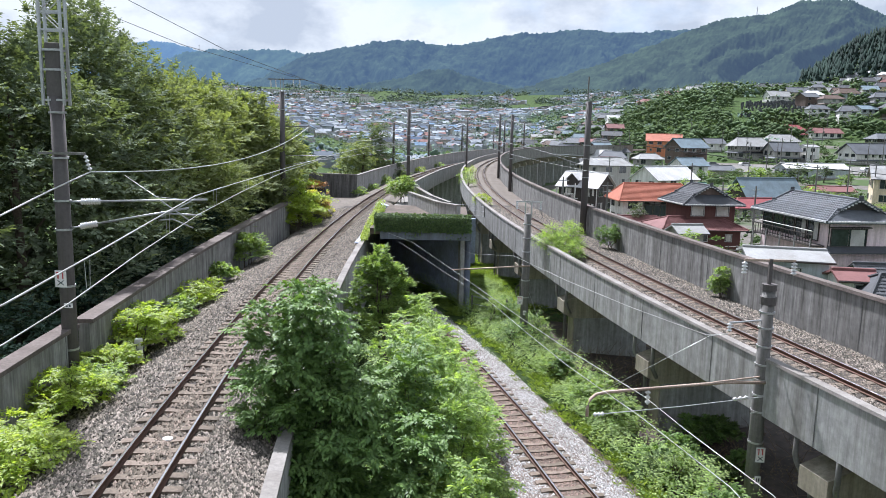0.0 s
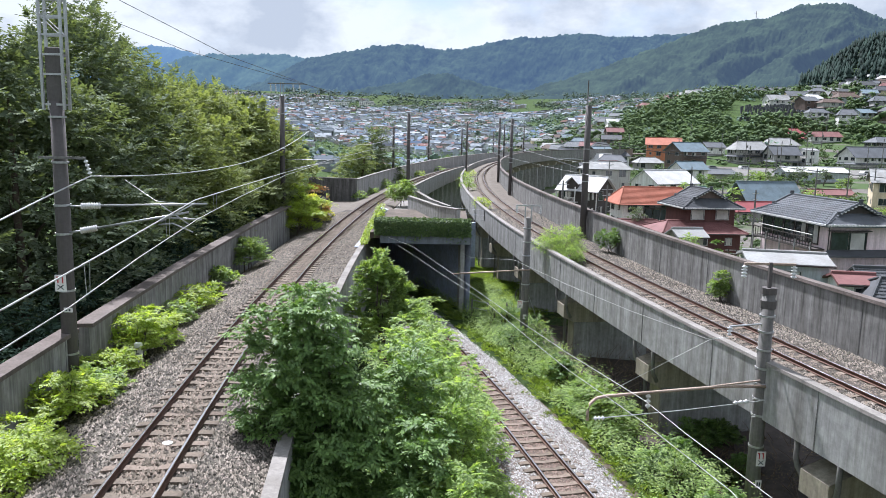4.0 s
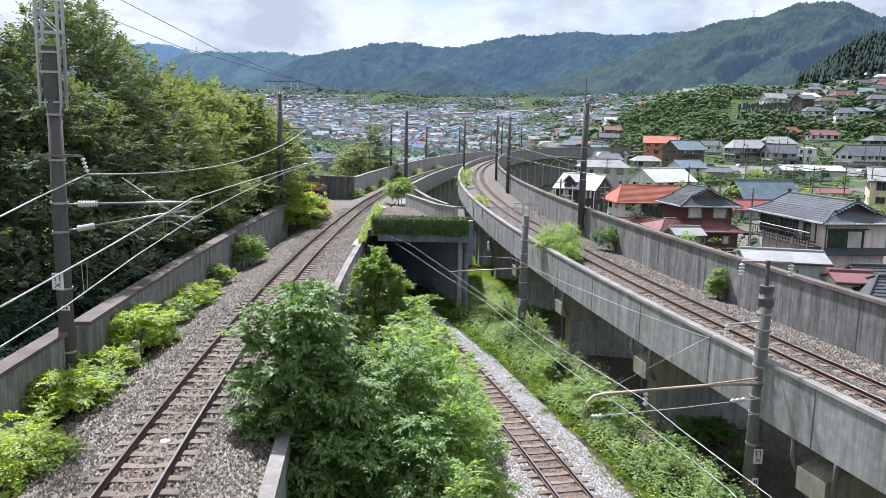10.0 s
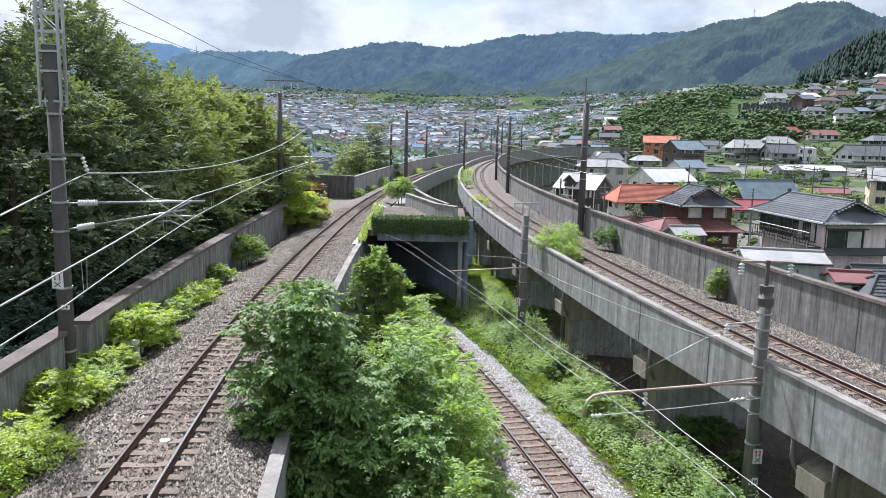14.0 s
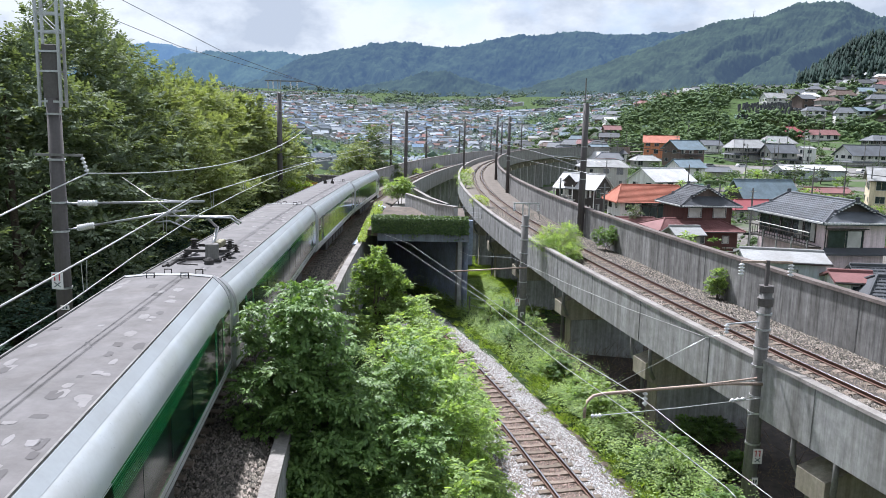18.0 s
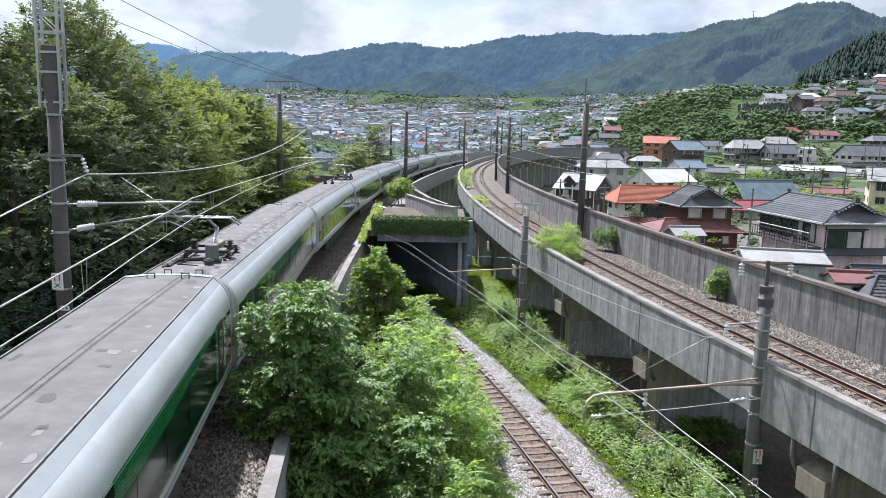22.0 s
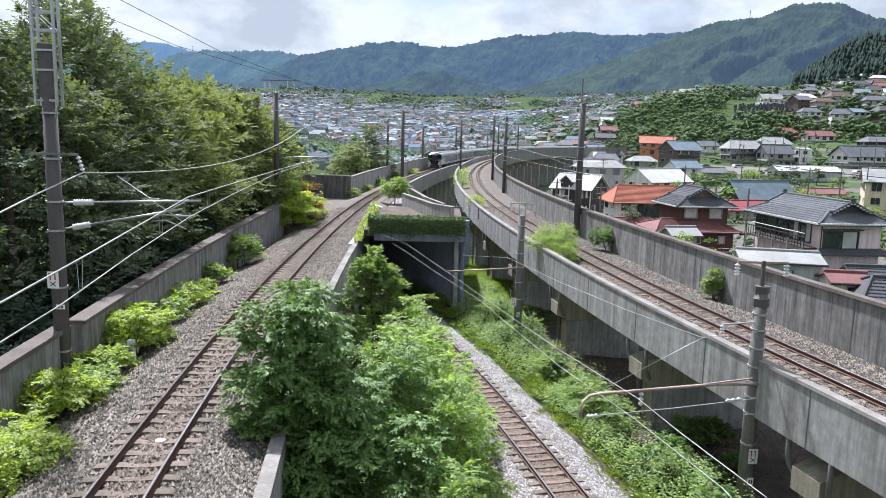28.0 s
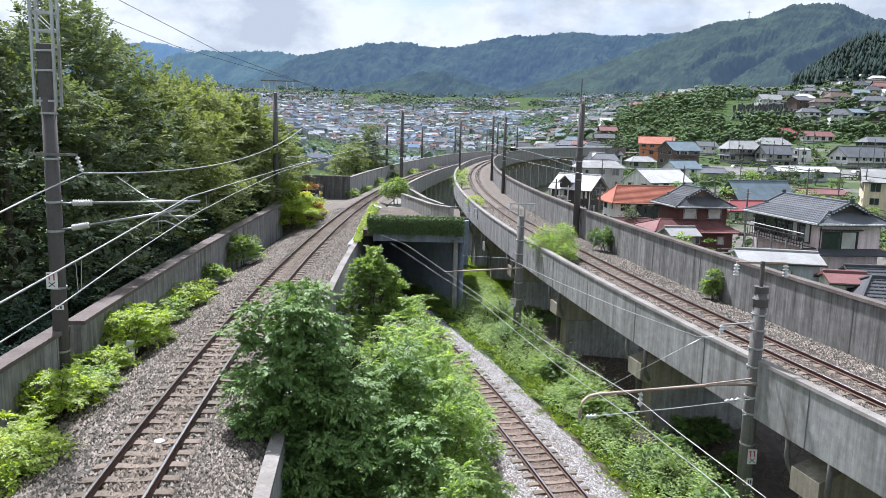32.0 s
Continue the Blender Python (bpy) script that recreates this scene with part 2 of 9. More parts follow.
# ---- mesh building ----
class Mesh:
    """Collects vertices and faces; make() links them as one object."""

    def __init__(self):
        self.v, self.f = [], []

    def add(self, verts, faces):
        k = len(self.v)
        self.v += [tuple(p) for p in verts]
        self.f += [tuple(i + k for i in q) for q in faces]
        return self

    def box(self, cx, cy, cz, sx, sy, sz, m=None, bevel=0.0):
        x, y, z, b = sx / 2, sy / 2, sz / 2, bevel
        if b:
            ring = lambda ax, ay, zz: [Vector((px, py, zz)) for px, py in ((-ax + b, -ay), (ax - b, -ay), (ax, -ay + b), (ax, ay - b), (ax - b, ay), (-ax + b, ay), (-ax, ay - b), (-ax, -ay + b))]
            pts = ring(x, y, -z) + ring(x, y, z - b) + ring(x - b, y - b, z)
            n = 8
            fs = [tuple(range(n - 1, -1, -1)), tuple(range(2 * n, 3 * n))]
            for lv in (0, 1):
                fs += [(lv * n + i, lv * n + (i + 1) % n, (lv + 1) * n + (i + 1) % n, (lv + 1) * n + i) for i in range(n)]
        else:
            pts = [Vector((a * x, c * y, d * z)) for d in (-1, 1) for a, c in ((-1, -1), (1, -1), (1, 1), (-1, 1))]
            fs = [(3, 2, 1, 0), (4, 5, 6, 7), (0, 1, 5, 4), (1, 2, 6, 5), (2, 3, 7, 6), (3, 0, 4, 7)]
        pts = [p + Vector((cx, cy, cz)) for p in pts]
        if m is not None:
            pts = [m @ p for p in pts]
        return self.add(pts, fs)

    def tube(self, pts, radii, n=8, caps=True):
        """A round bar through the points, with one radius or one for each point."""
        pts = [Vector(p) for p in pts]
        if not isinstance(radii, (list, tuple)):
            radii = [radii] * len(pts)
        vs, fs = [], []
        for i, p in enumerate(pts):
            d = (pts[min(i + 1, len(pts) - 1)] - pts[max(i - 1, 0)]).normalized()
            a = d.cross(Vector((0, 0, 1)) if abs(d.z) < 0.9 else Vector((1, 0, 0))).normalized()
            b = d.cross(a)
            vs += [p + (a * math.cos(k * 2 * math.pi / n) + b * math.sin(k * 2 * math.pi / n)) * radii[i] for k in range(n)]
            if i:
                fs += [((i - 1) * n + k, (i - 1) * n + (k + 1) % n, i * n + (k + 1) % n, i * n + k) for k in range(n)]
        if caps:
            fs += [tuple(range(n - 1, -1, -1)), tuple(range(len(vs) - n, len(vs)))]
        return self.add(vs, fs)

    def sweep(self, path, profile, closed=True, caps=True):
        """path: list of (point, right, up); profile: (across, height) pairs."""
        n, vs, fs = len(profile), [], []
        for i, (p, r, u) in enumerate(path):
            vs += [p + r * o + u * z for o, z in profile]
            if i:
                fs += [((i - 1) * n + k, (i - 1) * n + (k + 1) % n, i * n + (k + 1) % n, i * n + k) for k in range(n if closed else n - 1)]
        if closed and caps:
            fs += [tuple(range(n - 1, -1, -1)), tuple(range(len(vs) - n, len(vs)))]
        return self.add(vs, fs)

    def data(self, name, mat=None, smooth=False):
        me = bpy.data.meshes.new(name)
        me.from_pydata([tuple(p) for p in self.v], [], self.f)
        for mt in (mat if isinstance(mat, (list, tuple)) else [mat]):
            if mt:
                me.materials.append(mt)
        if smooth:
            me.polygons.foreach_set("use_smooth", [True] * len(me.polygons))
        me.update()
        return me

    def make(self, name, mat, parent=None, label="", smooth=False):
        ob = new(name, self.data(name, mat, smooth))
        if parent is not None:
            ob.parent = parent
        if label:
            ob["label"] = label
        return ob


def thing(name, label, category, at=None, group="", kind=""):
    ob = new(name)
    if at is not None:
        ob.matrix_world = at
    return tagged(ob, label, category, group, kind)


def part(name, mesh, mat, parent, label="", smooth=False):
    return mesh.make(name, mat, parent, label, smooth)


def share(ob, name, at, parent):
    """A further piece on the same mesh data."""
    o = new(name, ob.data)
    o.parent = parent
    o.matrix_local = at
    return o


# ---- the three lines of track ----
class Line:
    def __init__(self, x0, head, knots, bends, z0, g0, g1, g2):
        self.step = 0.5
        self.s = np.arange(-640, 470, self.step)
        k = np.interp(self.s, [-60] + knots, [0.0] + bends)
        h = np.cumsum(k) * self.step
        i0 = int(np.argmin(abs(self.s + 5)))
        self.h = head + h - h[i0]
        x, y = np.cumsum(np.sin(self.h)) * self.step, np.cumsum(np.cos(self.h)) * self.step
        self.x, self.y = x0 + x - x[i0], 8.5 + y - y[i0]
        c = np.clip(self.s, -20, 250) / 100
        self.z = z0 + g0 * c * 100 + g1 * c ** 2 + g2 * c ** 3

    def at(self, s, o=0.0, dz=0.0):
        g = lambda a: float(np.interp(s, self.s, a))
        h = g(self.h)
        return Vector((g(self.x) + o * math.cos(h), g(self.y) - o * math.sin(h), g(self.z) + dz))

    def heading(self, s):
        return float(np.interp(s, self.s, self.h))

    def path(self, s0, s1, step=2.0):
        out = []
        n = max(1, int(round((s1 - s0) / step)))
        for i in range(n + 1):
            s = s0 + (s1 - s0) * i / n
            h = self.heading(s)
            out.append((self.at(s), Vector((math.cos(h), -math.sin(h), 0)), Vector((0, 0, 1))))
        return out

    def spot(self, s, o=0.0, dz=0.0):
        p = self.at(s, o, dz)
        return Matrix.Translation(p) @ Matrix.Rotation(-self.heading(s), 4, "Z")


KNOTS = [-5, 20, 45, 75, 110, 150, 200, 260]
MAIN = Line(-5.5576, -0.1301, KNOTS, [0.0034, 0.0025, 0.0014, 0.0021, 0.0016, 0.0017, 0.0021, 0.0024], 0.0, -0.0098, 1.0017, -0.2253)
VIA = Line(16.4851, -0.2192, KNOTS, [-0.0006, 0.0030, 0.0027, 0.0026, 0.0024, 0.0027, 0.0028, 0.0024], -0.4431, 0.0080, 0.5149, -0.1978)
LOW = Line(7.4265, -0.1886, KNOTS, [-0.0005, -0.0031, -0.0052, -0.0064, -0.0072, -0.0077, -0.0081, -0.0084], -4.5173, -0.0043, 0.0666, 0.0114)


# ---- the lie of the land ----
FAR_D = [0, 60, 100, 160, 500, 770, 1200, 1800, 2400]
FAR_Z = [-4.9, -5.0, -8.0, -9.5, -12.0, -3.0, 28.0, 72.0, 130.0]
RIGHT_D = [0, 40, 100, 160, 230, 316, 400, 460, 550, 700, 1000, 1800, 2400]
RIGHT_Z = [-4.9, -5.8, -8.0, -6.8, -2.8, -2.0, 9.0, 25.0, 37.0, 46.0, 60.0, 100.0, 150.0]
LEFT_D = [0, 20, 60, 150, 500, 1800, 2400]
LEFT_Z = [-4.9, -3.5, -2.5, 0.0, 0.0, 75.0, 140.0]


def smoothstep(a, b, x):
    t = min(1.0, max(0.0, (x - a) / (b - a)))
    return t * t * (3 - 2 * t)


def ground_z(x, y):
    d = math.hypot(x, y)
    if y < 1:
        return -4.9
    u = x / y
    c = float(np.interp(d, FAR_D, FAR_Z))
    r = float(np.interp(d, RIGHT_D, RIGHT_Z))
    l = float(np.interp(d, LEFT_D, LEFT_Z))
    z = c + (r - c) * smoothstep(0.04, 0.36, u) if u > 0 else c + (l - c) * smoothstep(0.12, 0.3, -u)
    z += 52 * smoothstep(0.43, 0.56, u) * math.exp(-((d - 920) / 200) ** 2)
    if d > 200:
        z += (d - 200) / 500 * 3.0 * noise.noise((x * 0.008, y * 0.008, 0.3))
    near = smoothstep(30, 12, d)
    return z * (1 - near) - 4.9 * near


sheet = Mesh()
azimuths = sorted(set([-180 + 6 * i for i in range(60)] + [-45 + 0.5 * i for i in range(181)]))
radii = [0.6 * 1.082 ** i for i in range(106)]
radii = [r for r in radii if r < 2450] + [2450]
cells = []
for a in azimuths:
    sa, ca = math.sin(radians(a)), math.cos(radians(a))
    cells.append([(r * sa, r * ca, ground_z(r * sa, r * ca)) for r in radii])
nr = len(radii)
sheet.add([p for col in cells for p in col],
          [(i * nr + j, i * nr + j + 1, ((i + 1) % len(cells)) * nr + j + 1, ((i + 1) % len(cells)) * nr + j) for i in range(len(cells)) for j in range(nr - 1)])
sheet.add([cells[i][0] for i in range(len(cells))], [tuple(range(len(cells)))])
tagged(sheet.make("ground", EARTH, smooth=True), "overgrown earth and grass of the valley floor and slopes", "ground", kind="structure")

# wooded mountains that close the valley, range behind range
def lattice(seed):
    return np.random.default_rng(seed).random((256, 256))


def smooth_noise(x, y, grid):
    """Value noise over arrays of places, 0 to 1."""
    xi, yi = np.floor(x).astype(int), np.floor(y).astype(int)
    fx, fy = x - xi, y - yi
    fx, fy = fx * fx * (3 - 2 * fx), fy * fy * (3 - 2 * fy)
    g = lambda i, j: grid[i % 256, j % 256]
    return (g(xi, yi) * (1 - fx) + g(xi + 1, yi) * fx) * (1 - fy) + (g(xi, yi + 1) * (1 - fx) + g(xi + 1, yi + 1) * fx) * fy


def mountain_range(label, crest, foot, far, foot_z, haze, seed, rows=70, step=0.0017, spur=330.0, deep=0.34):
    """A wooded slope from its foot up to a crest given as (direction, height over distance), with spurs, gullies and tree crowns."""
    us = np.arange(crest[0][0], crest[-1][0], step)
    ks = np.concatenate([np.linspace(0, 1, rows), [1.04, 1.12, 1.25]])
    u, k = np.meshgrid(us, ks, indexing="ij")
    g1, g2, g3 = lattice(seed), lattice(seed + 1), lattice(seed + 2)
    d = foot + (far - foot) * k
    x = u * d
    top = EYE[2] + np.interp(u, [c[0] for c in crest], [c[1] for c in crest]) * far
    kk = np.clip(k, 0, 1)
    base = foot_z + 0 * u
    rise = top - base
    bend = (smooth_noise(x / 620, d / 420, g2) - 0.5) * 420
    w = np.abs(((x + bend + (1 - kk) * 0.35 * spur) / spur) % 1.0 - 0.5) * 2
    w2 = np.abs(((x * 1.0 + 1.7 * bend + d * 0.4) / (spur * 0.37)) % 1.0 - 0.5) * 2
    gully = (0.72 * w + 0.28 * w2) * np.sin(math.pi * kk ** 0.85) + 0.35 * (1 - smooth_noise(x / 210, d / 260, g3)) * np.sin(math.pi * kk)
    z = base + rise * kk ** 1.05 - deep * 1.25 * np.maximum(rise, 0) * gully
    rng = np.random.default_rng(seed + 9)
    z += 9.0 * (smooth_noise(x / 26, d / 26, g2) - 0.5) + rng.normal(0, 1.9, z.shape) * np.clip(d / 2600, 0.7, 1.6)
    z = np.where(k > 1, top - (k - 1) * (far - foot) * 0.5, z)
    nc, nr = u.shape
    idx = np.arange(nc * nr).reshape(nc, nr)
    q = np.stack([idx[:-1, :-1], idx[1:, :-1], idx[1:, 1:], idx[:-1, 1:]], axis=-1).reshape(-1, 4)
    # Distance haze is put in as an even bluish glow of the slope.
    mat = material("wooded_slope_haze_glow", (0.034, 0.05, 0.026), 1.0, grain=0.012, spread=0.4, stain=0.7, stain_scale=0.035, bump=0.0, spec=0.0, emit=1.0, glow=haze)
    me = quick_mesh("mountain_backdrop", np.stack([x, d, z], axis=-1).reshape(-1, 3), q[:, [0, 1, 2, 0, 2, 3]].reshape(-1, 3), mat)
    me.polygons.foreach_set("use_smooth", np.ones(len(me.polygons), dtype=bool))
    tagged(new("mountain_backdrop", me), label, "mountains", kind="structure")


def quick_mesh(name, verts, tris, mat):
    me = bpy.data.meshes.new(name)
    me.vertices.add(len(verts))
    me.vertices.foreach_set("co", np.ascontiguousarray(verts, dtype=np.float32).ravel())
    me.loops.add(len(tris) * 3)
    me.loops.foreach_set("vertex_index", np.ascontiguousarray(tris, dtype=np.int32).ravel())
    me.polygons.add(len(tris))
    me.polygons.foreach_set("loop_start", np.arange(0, len(tris) * 3, 3, dtype=np.int32))
    me.polygons.foreach_set("loop_total", np.full(len(tris), 3, dtype=np.int32))
    me.materials.append(mat)
    me.update(calc_edges=True)
    me.validate()
    return me


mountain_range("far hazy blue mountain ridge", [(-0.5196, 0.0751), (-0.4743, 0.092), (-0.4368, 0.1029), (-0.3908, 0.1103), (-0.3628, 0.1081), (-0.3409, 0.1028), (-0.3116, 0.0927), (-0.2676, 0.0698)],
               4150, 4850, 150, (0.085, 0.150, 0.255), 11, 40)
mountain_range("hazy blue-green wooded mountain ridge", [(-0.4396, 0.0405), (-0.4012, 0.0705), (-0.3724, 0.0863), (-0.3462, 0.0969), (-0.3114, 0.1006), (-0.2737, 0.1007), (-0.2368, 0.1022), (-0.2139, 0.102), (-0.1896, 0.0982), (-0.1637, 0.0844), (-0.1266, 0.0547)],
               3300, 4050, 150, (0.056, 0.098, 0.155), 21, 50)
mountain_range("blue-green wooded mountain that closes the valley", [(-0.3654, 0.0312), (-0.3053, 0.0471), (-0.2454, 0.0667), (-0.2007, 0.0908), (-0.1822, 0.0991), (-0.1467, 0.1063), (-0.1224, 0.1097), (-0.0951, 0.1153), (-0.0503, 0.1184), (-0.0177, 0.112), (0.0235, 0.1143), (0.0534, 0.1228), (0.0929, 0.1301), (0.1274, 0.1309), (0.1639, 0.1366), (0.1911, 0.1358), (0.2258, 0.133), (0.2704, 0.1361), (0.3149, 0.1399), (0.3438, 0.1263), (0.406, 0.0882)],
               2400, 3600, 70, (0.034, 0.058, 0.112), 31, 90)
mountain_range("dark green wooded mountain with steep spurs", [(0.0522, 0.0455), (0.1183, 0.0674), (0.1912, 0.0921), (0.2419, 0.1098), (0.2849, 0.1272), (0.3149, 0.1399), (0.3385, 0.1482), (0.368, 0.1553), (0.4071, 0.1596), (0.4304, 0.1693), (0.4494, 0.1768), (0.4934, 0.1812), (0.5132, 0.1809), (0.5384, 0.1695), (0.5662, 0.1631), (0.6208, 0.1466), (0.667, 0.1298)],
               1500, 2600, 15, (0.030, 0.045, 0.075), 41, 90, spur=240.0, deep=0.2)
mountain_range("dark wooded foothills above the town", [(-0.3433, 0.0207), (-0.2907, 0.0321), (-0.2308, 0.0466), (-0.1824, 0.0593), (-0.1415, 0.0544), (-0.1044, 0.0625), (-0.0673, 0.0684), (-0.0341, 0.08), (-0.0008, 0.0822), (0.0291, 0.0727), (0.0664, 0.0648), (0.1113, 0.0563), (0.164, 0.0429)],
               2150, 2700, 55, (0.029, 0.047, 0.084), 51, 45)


# ---- trackbeds, walls and viaduct ----
def rail_profile(o):
    return [(o - 0.064, -0.153), (o + 0.064, -0.153), (o + 0.06, -0.138), (o + 0.012, -0.12), (o + 0.012, -0.045), (o + 0.033, -0.035),
            (o + 0.033, -0.004), (o - 0.033, -0.004), (o - 0.033, -0.035), (o - 0.012, -0.045), (o - 0.012, -0.12), (o - 0.06, -0.138)]


def lay_track(line, name, label, s0, s1, first, pitch, count, back, bed, bed_mat, bed_label):
    track = thing(name, label, "railway track", kind="structure")
    part("ballast_bed", Mesh().sweep(line.path(s0, 62), bed), bed_mat, track, bed_label)
    part("ballast_bed", Mesh().sweep(line.path(62, s1), bed), BALLAST, track, bed_label)
    for o in (-0.5665, 0.5665):
        rail = part("rail", Mesh().sweep(line.path(back, s1, 1.5), rail_profile(o)), RAIL_SIDE, track, "rust-brown steel rail")
        part("running_surface", Mesh().sweep(line.path(back, s1, 1.5), [(o - 0.028, -0.0035), (o + 0.028, -0.0035), (o + 0.022, 0.0), (o - 0.022, 0.0)]), RAIL_TOP, rail, "polished rail head")
    tie = Mesh()
    ring = []
    for x, w, h in ((-1.0, 0.115, -0.2), (-0.97, 0.12, -0.175), (-0.72, 0.12, -0.16), (-0.4, 0.12, -0.16), (-0.2, 0.095, -0.19), (0.2, 0.095, -0.19), (0.4, 0.12, -0.16), (0.72, 0.12, -0.16), (0.97, 0.12, -0.175), (1.0, 0.115, -0.2)):
        ring.append([(x, -w - 0.02, -0.32), (x, -w, h), (x, w, h), (x, w + 0.02, -0.32)])
    tie.add([p for r in ring for p in r], [(i * 4 + k, i * 4 + 4 + k, i * 4 + 5 + k, i * 4 + 1 + k) for i in range(9) for k in range(3)] + [(0, 1, 2, 3), (39, 38, 37, 36)])
    model = None
    for i in range(count):
        m = line.spot(first + i * pitch) @ Matrix.Rotation(radians(random.uniform(-1.2, 1.2)), 4, "Z")
        m = m @ Matrix.Translation((random.uniform(-0.02, 0.02), 0, random.uniform(-0.012, 0.004)))
        if model is None:
            model = part("sleeper", tie, SLEEPER, track)
            model.matrix_local = m
        else:
            share(model, "sleeper", m, track)
    return track, first + count * pitch


BED = [(-3.5, -1.6), (-3.4, -0.72), (-2.75, -0.55), (-1.75, -0.235), (-1.0, -0.235), (1.0, -0.235), (1.75, -0.235), (2.62, -0.42), (2.62, -1.6)]
main_track, main_end = lay_track(MAIN, "main_track", "single railway track curving on concrete sleepers in brown ballast", -640, 460, -4, 0.65, 300, -640, BED, GRAVEL, "brown-grey crushed stone")
VBED = [(-2.72, -0.6), (-2.72, -0.36), (-1.5, -0.192), (1.5, -0.192), (2.95, -0.36), (2.95, -0.6)]
via_track, via_end = lay_track(VIA, "viaduct_track", "single railway track curving over a concrete viaduct", -60, 460, 0, 0.65, 290, -60, VBED, GRAVEL, "grey-brown crushed stone")
LBED = [(-2.6, -0.7), (-2.1, -0.42), (-1.3, -0.235), (1.3, -0.235), (2.1, -0.38), (2.8, -0.7)]
low_track, low_end = lay_track(LOW, "low_track", "single railway track with rusty sleepers running into an underpass", -60, 75, 0, 0.62, 110, -60, LBED, GRAVEL_RUST, "rust-stained crushed stone")

# walls and steps behind the portal
def slab_wall(name, label, pts, low, thick, mat=None, cope=True):
    """An upright wall along plan points (x, y, top), its foot at low."""
    w = thing(name, label, "wall", kind="structure")
    body, cap = Mesh(), Mesh()
    for (x0, y0, t0), (x1, y1, t1) in zip(pts, pts[1:]):
        d = Vector((x1 - x0, y1 - y0, 0)).normalized()
        n = Vector((-d.y, d.x, 0)) * thick / 2
        a, b = Vector((x0, y0, 0)), Vector((x1, y1, 0))
        ring = lambda p, t, k: [p - n * k + Vector((0, 0, low)), p + n * k + Vector((0, 0, low)), p + n * k + Vector((0, 0, t)), p - n * k + Vector((0, 0, t))]
        fs = [(0, 1, 2, 3), (7, 6, 5, 4), (0, 4, 5, 1), (1, 5, 6, 2), (2, 6, 7, 3), (3, 7, 4, 0)]
        body.add(ring(a, t0, 1) + ring(b, t1, 1), fs)
        up = lambda p, t: [p - n * 1.25 + Vector((0, 0, t + 0.004)), p + n * 1.25 + Vector((0, 0, t + 0.004)), p + n * 1.25 + Vector((0, 0, t + 0.1)), p - n * 1.25 + Vector((0, 0, t + 0.1))]
        cap.add(up(a, t0) + up(b, t1), fs)
    part("wall_body", body, mat or CONCRETE, w)
    if cope:
        part("coping", cap, CONCRETE_TOP, w, "pale coping")
    return w


slab_wall("wall_wing", "sloping grey concrete wing wall behind the portal", [(-3.55, 71.0, 1.35), (-0.6, 59.0, 1.55), (0.9, 54.5, 1.75)], -1.0, 0.3)
slab_wall("wall_return", "dark concrete return wall facing down the line", [(-16.6, 89.6, 1.9), (-10.95, 90.6, 1.75)], -2.0, 0.3, CONCRETE_OLD)
slab_wall("wall_steps", "stepped grey concrete wall beside the overbridge", [(-3.4, 84.0, 0.9), (-1.6, 80.0, 0.3), (0.4, 78.0, -0.2)], -5.5, 0.35)
apron = Mesh().add([MAIN.at(46.3, -3.3, -0.76), MAIN.at(78, -2.9, -0.62), MAIN.at(78, -9.0, -0.62), MAIN.at(46.3, -9.0, -0.76)] + [MAIN.at(46, -4.2, -3.2), MAIN.at(78, -3.0, -3.2), MAIN.at(78, -9.0, -3.2), MAIN.at(46, -9.0, -3.2)],
                   [(0, 1, 2, 3), (7, 6, 5, 4), (0, 4, 5, 1), (1, 5, 6, 2), (2, 6, 7, 3), (3, 7, 4, 0)])
tagged(apron.make("apron", BALLAST), "dusty level apron beside the track", "pavement", kind="structure")
apron = Mesh().add([MAIN.at(50, 2.64, -0.4), MAIN.at(50, 8.0, -0.4), MAIN.at(78, 5.6, -0.4), MAIN.at(78, 2.64, -0.4)] + [MAIN.at(50, 2.64, -1.2), MAIN.at(50, 8.0, -1.2), MAIN.at(78, 5.6, -1.2), MAIN.at(78, 2.64, -1.2)],
                   [(3, 2, 1, 0), (4, 5, 6, 7), (1, 5, 4, 0), (2, 6, 5, 1), (3, 7, 6, 2), (0, 4, 7, 3)])
tagged(apron.make("apron", CONCRETE_TOP), "dusty concrete apron above the underpass", "pavement", kind="structure")

# piers of the main line beyond the underpass
bridge = thing("overbridge", "grey concrete overbridge carrying the main track on piers", "bridge", kind="structure")
part("deck", Mesh().sweep(MAIN.path(78, 330, 2.0), [(-3.3, -0.75), (-3.3, -1.2), (-1.8, -1.9), (1.8, -1.9), (3.0, -1.2), (3.0, -0.75)]), CONCRETE, bridge)
for s in np.arange(84, 330, 12.0):
    pier = part("pier", Mesh().box(0, 0, -7.0, 3.6, 1.4, 10.4, bevel=0.08), CONCRETE, bridge)
    pier.matrix_local = MAIN.spot(float(s))

# fences below the viaduct and beside the portal
def fence(label, pts, height, rails=2, post=0.05):
    f = thing("fence", label, "fence", group="fences")
    for p in pts:
        part("post", Mesh().box(p[0], p[1], p[2] + height / 2, post, post, height), POLE_GREY, f)
    for k in range(rails):
        z = height * (0.95 - 0.45 * k)
        for a, b in zip(pts, pts[1:]):
            part("rail", Mesh().tube([(a[0], a[1], a[2] + z), (b[0], b[1], b[2] + z)], 0.022, 6), STEEL, f)
    return f


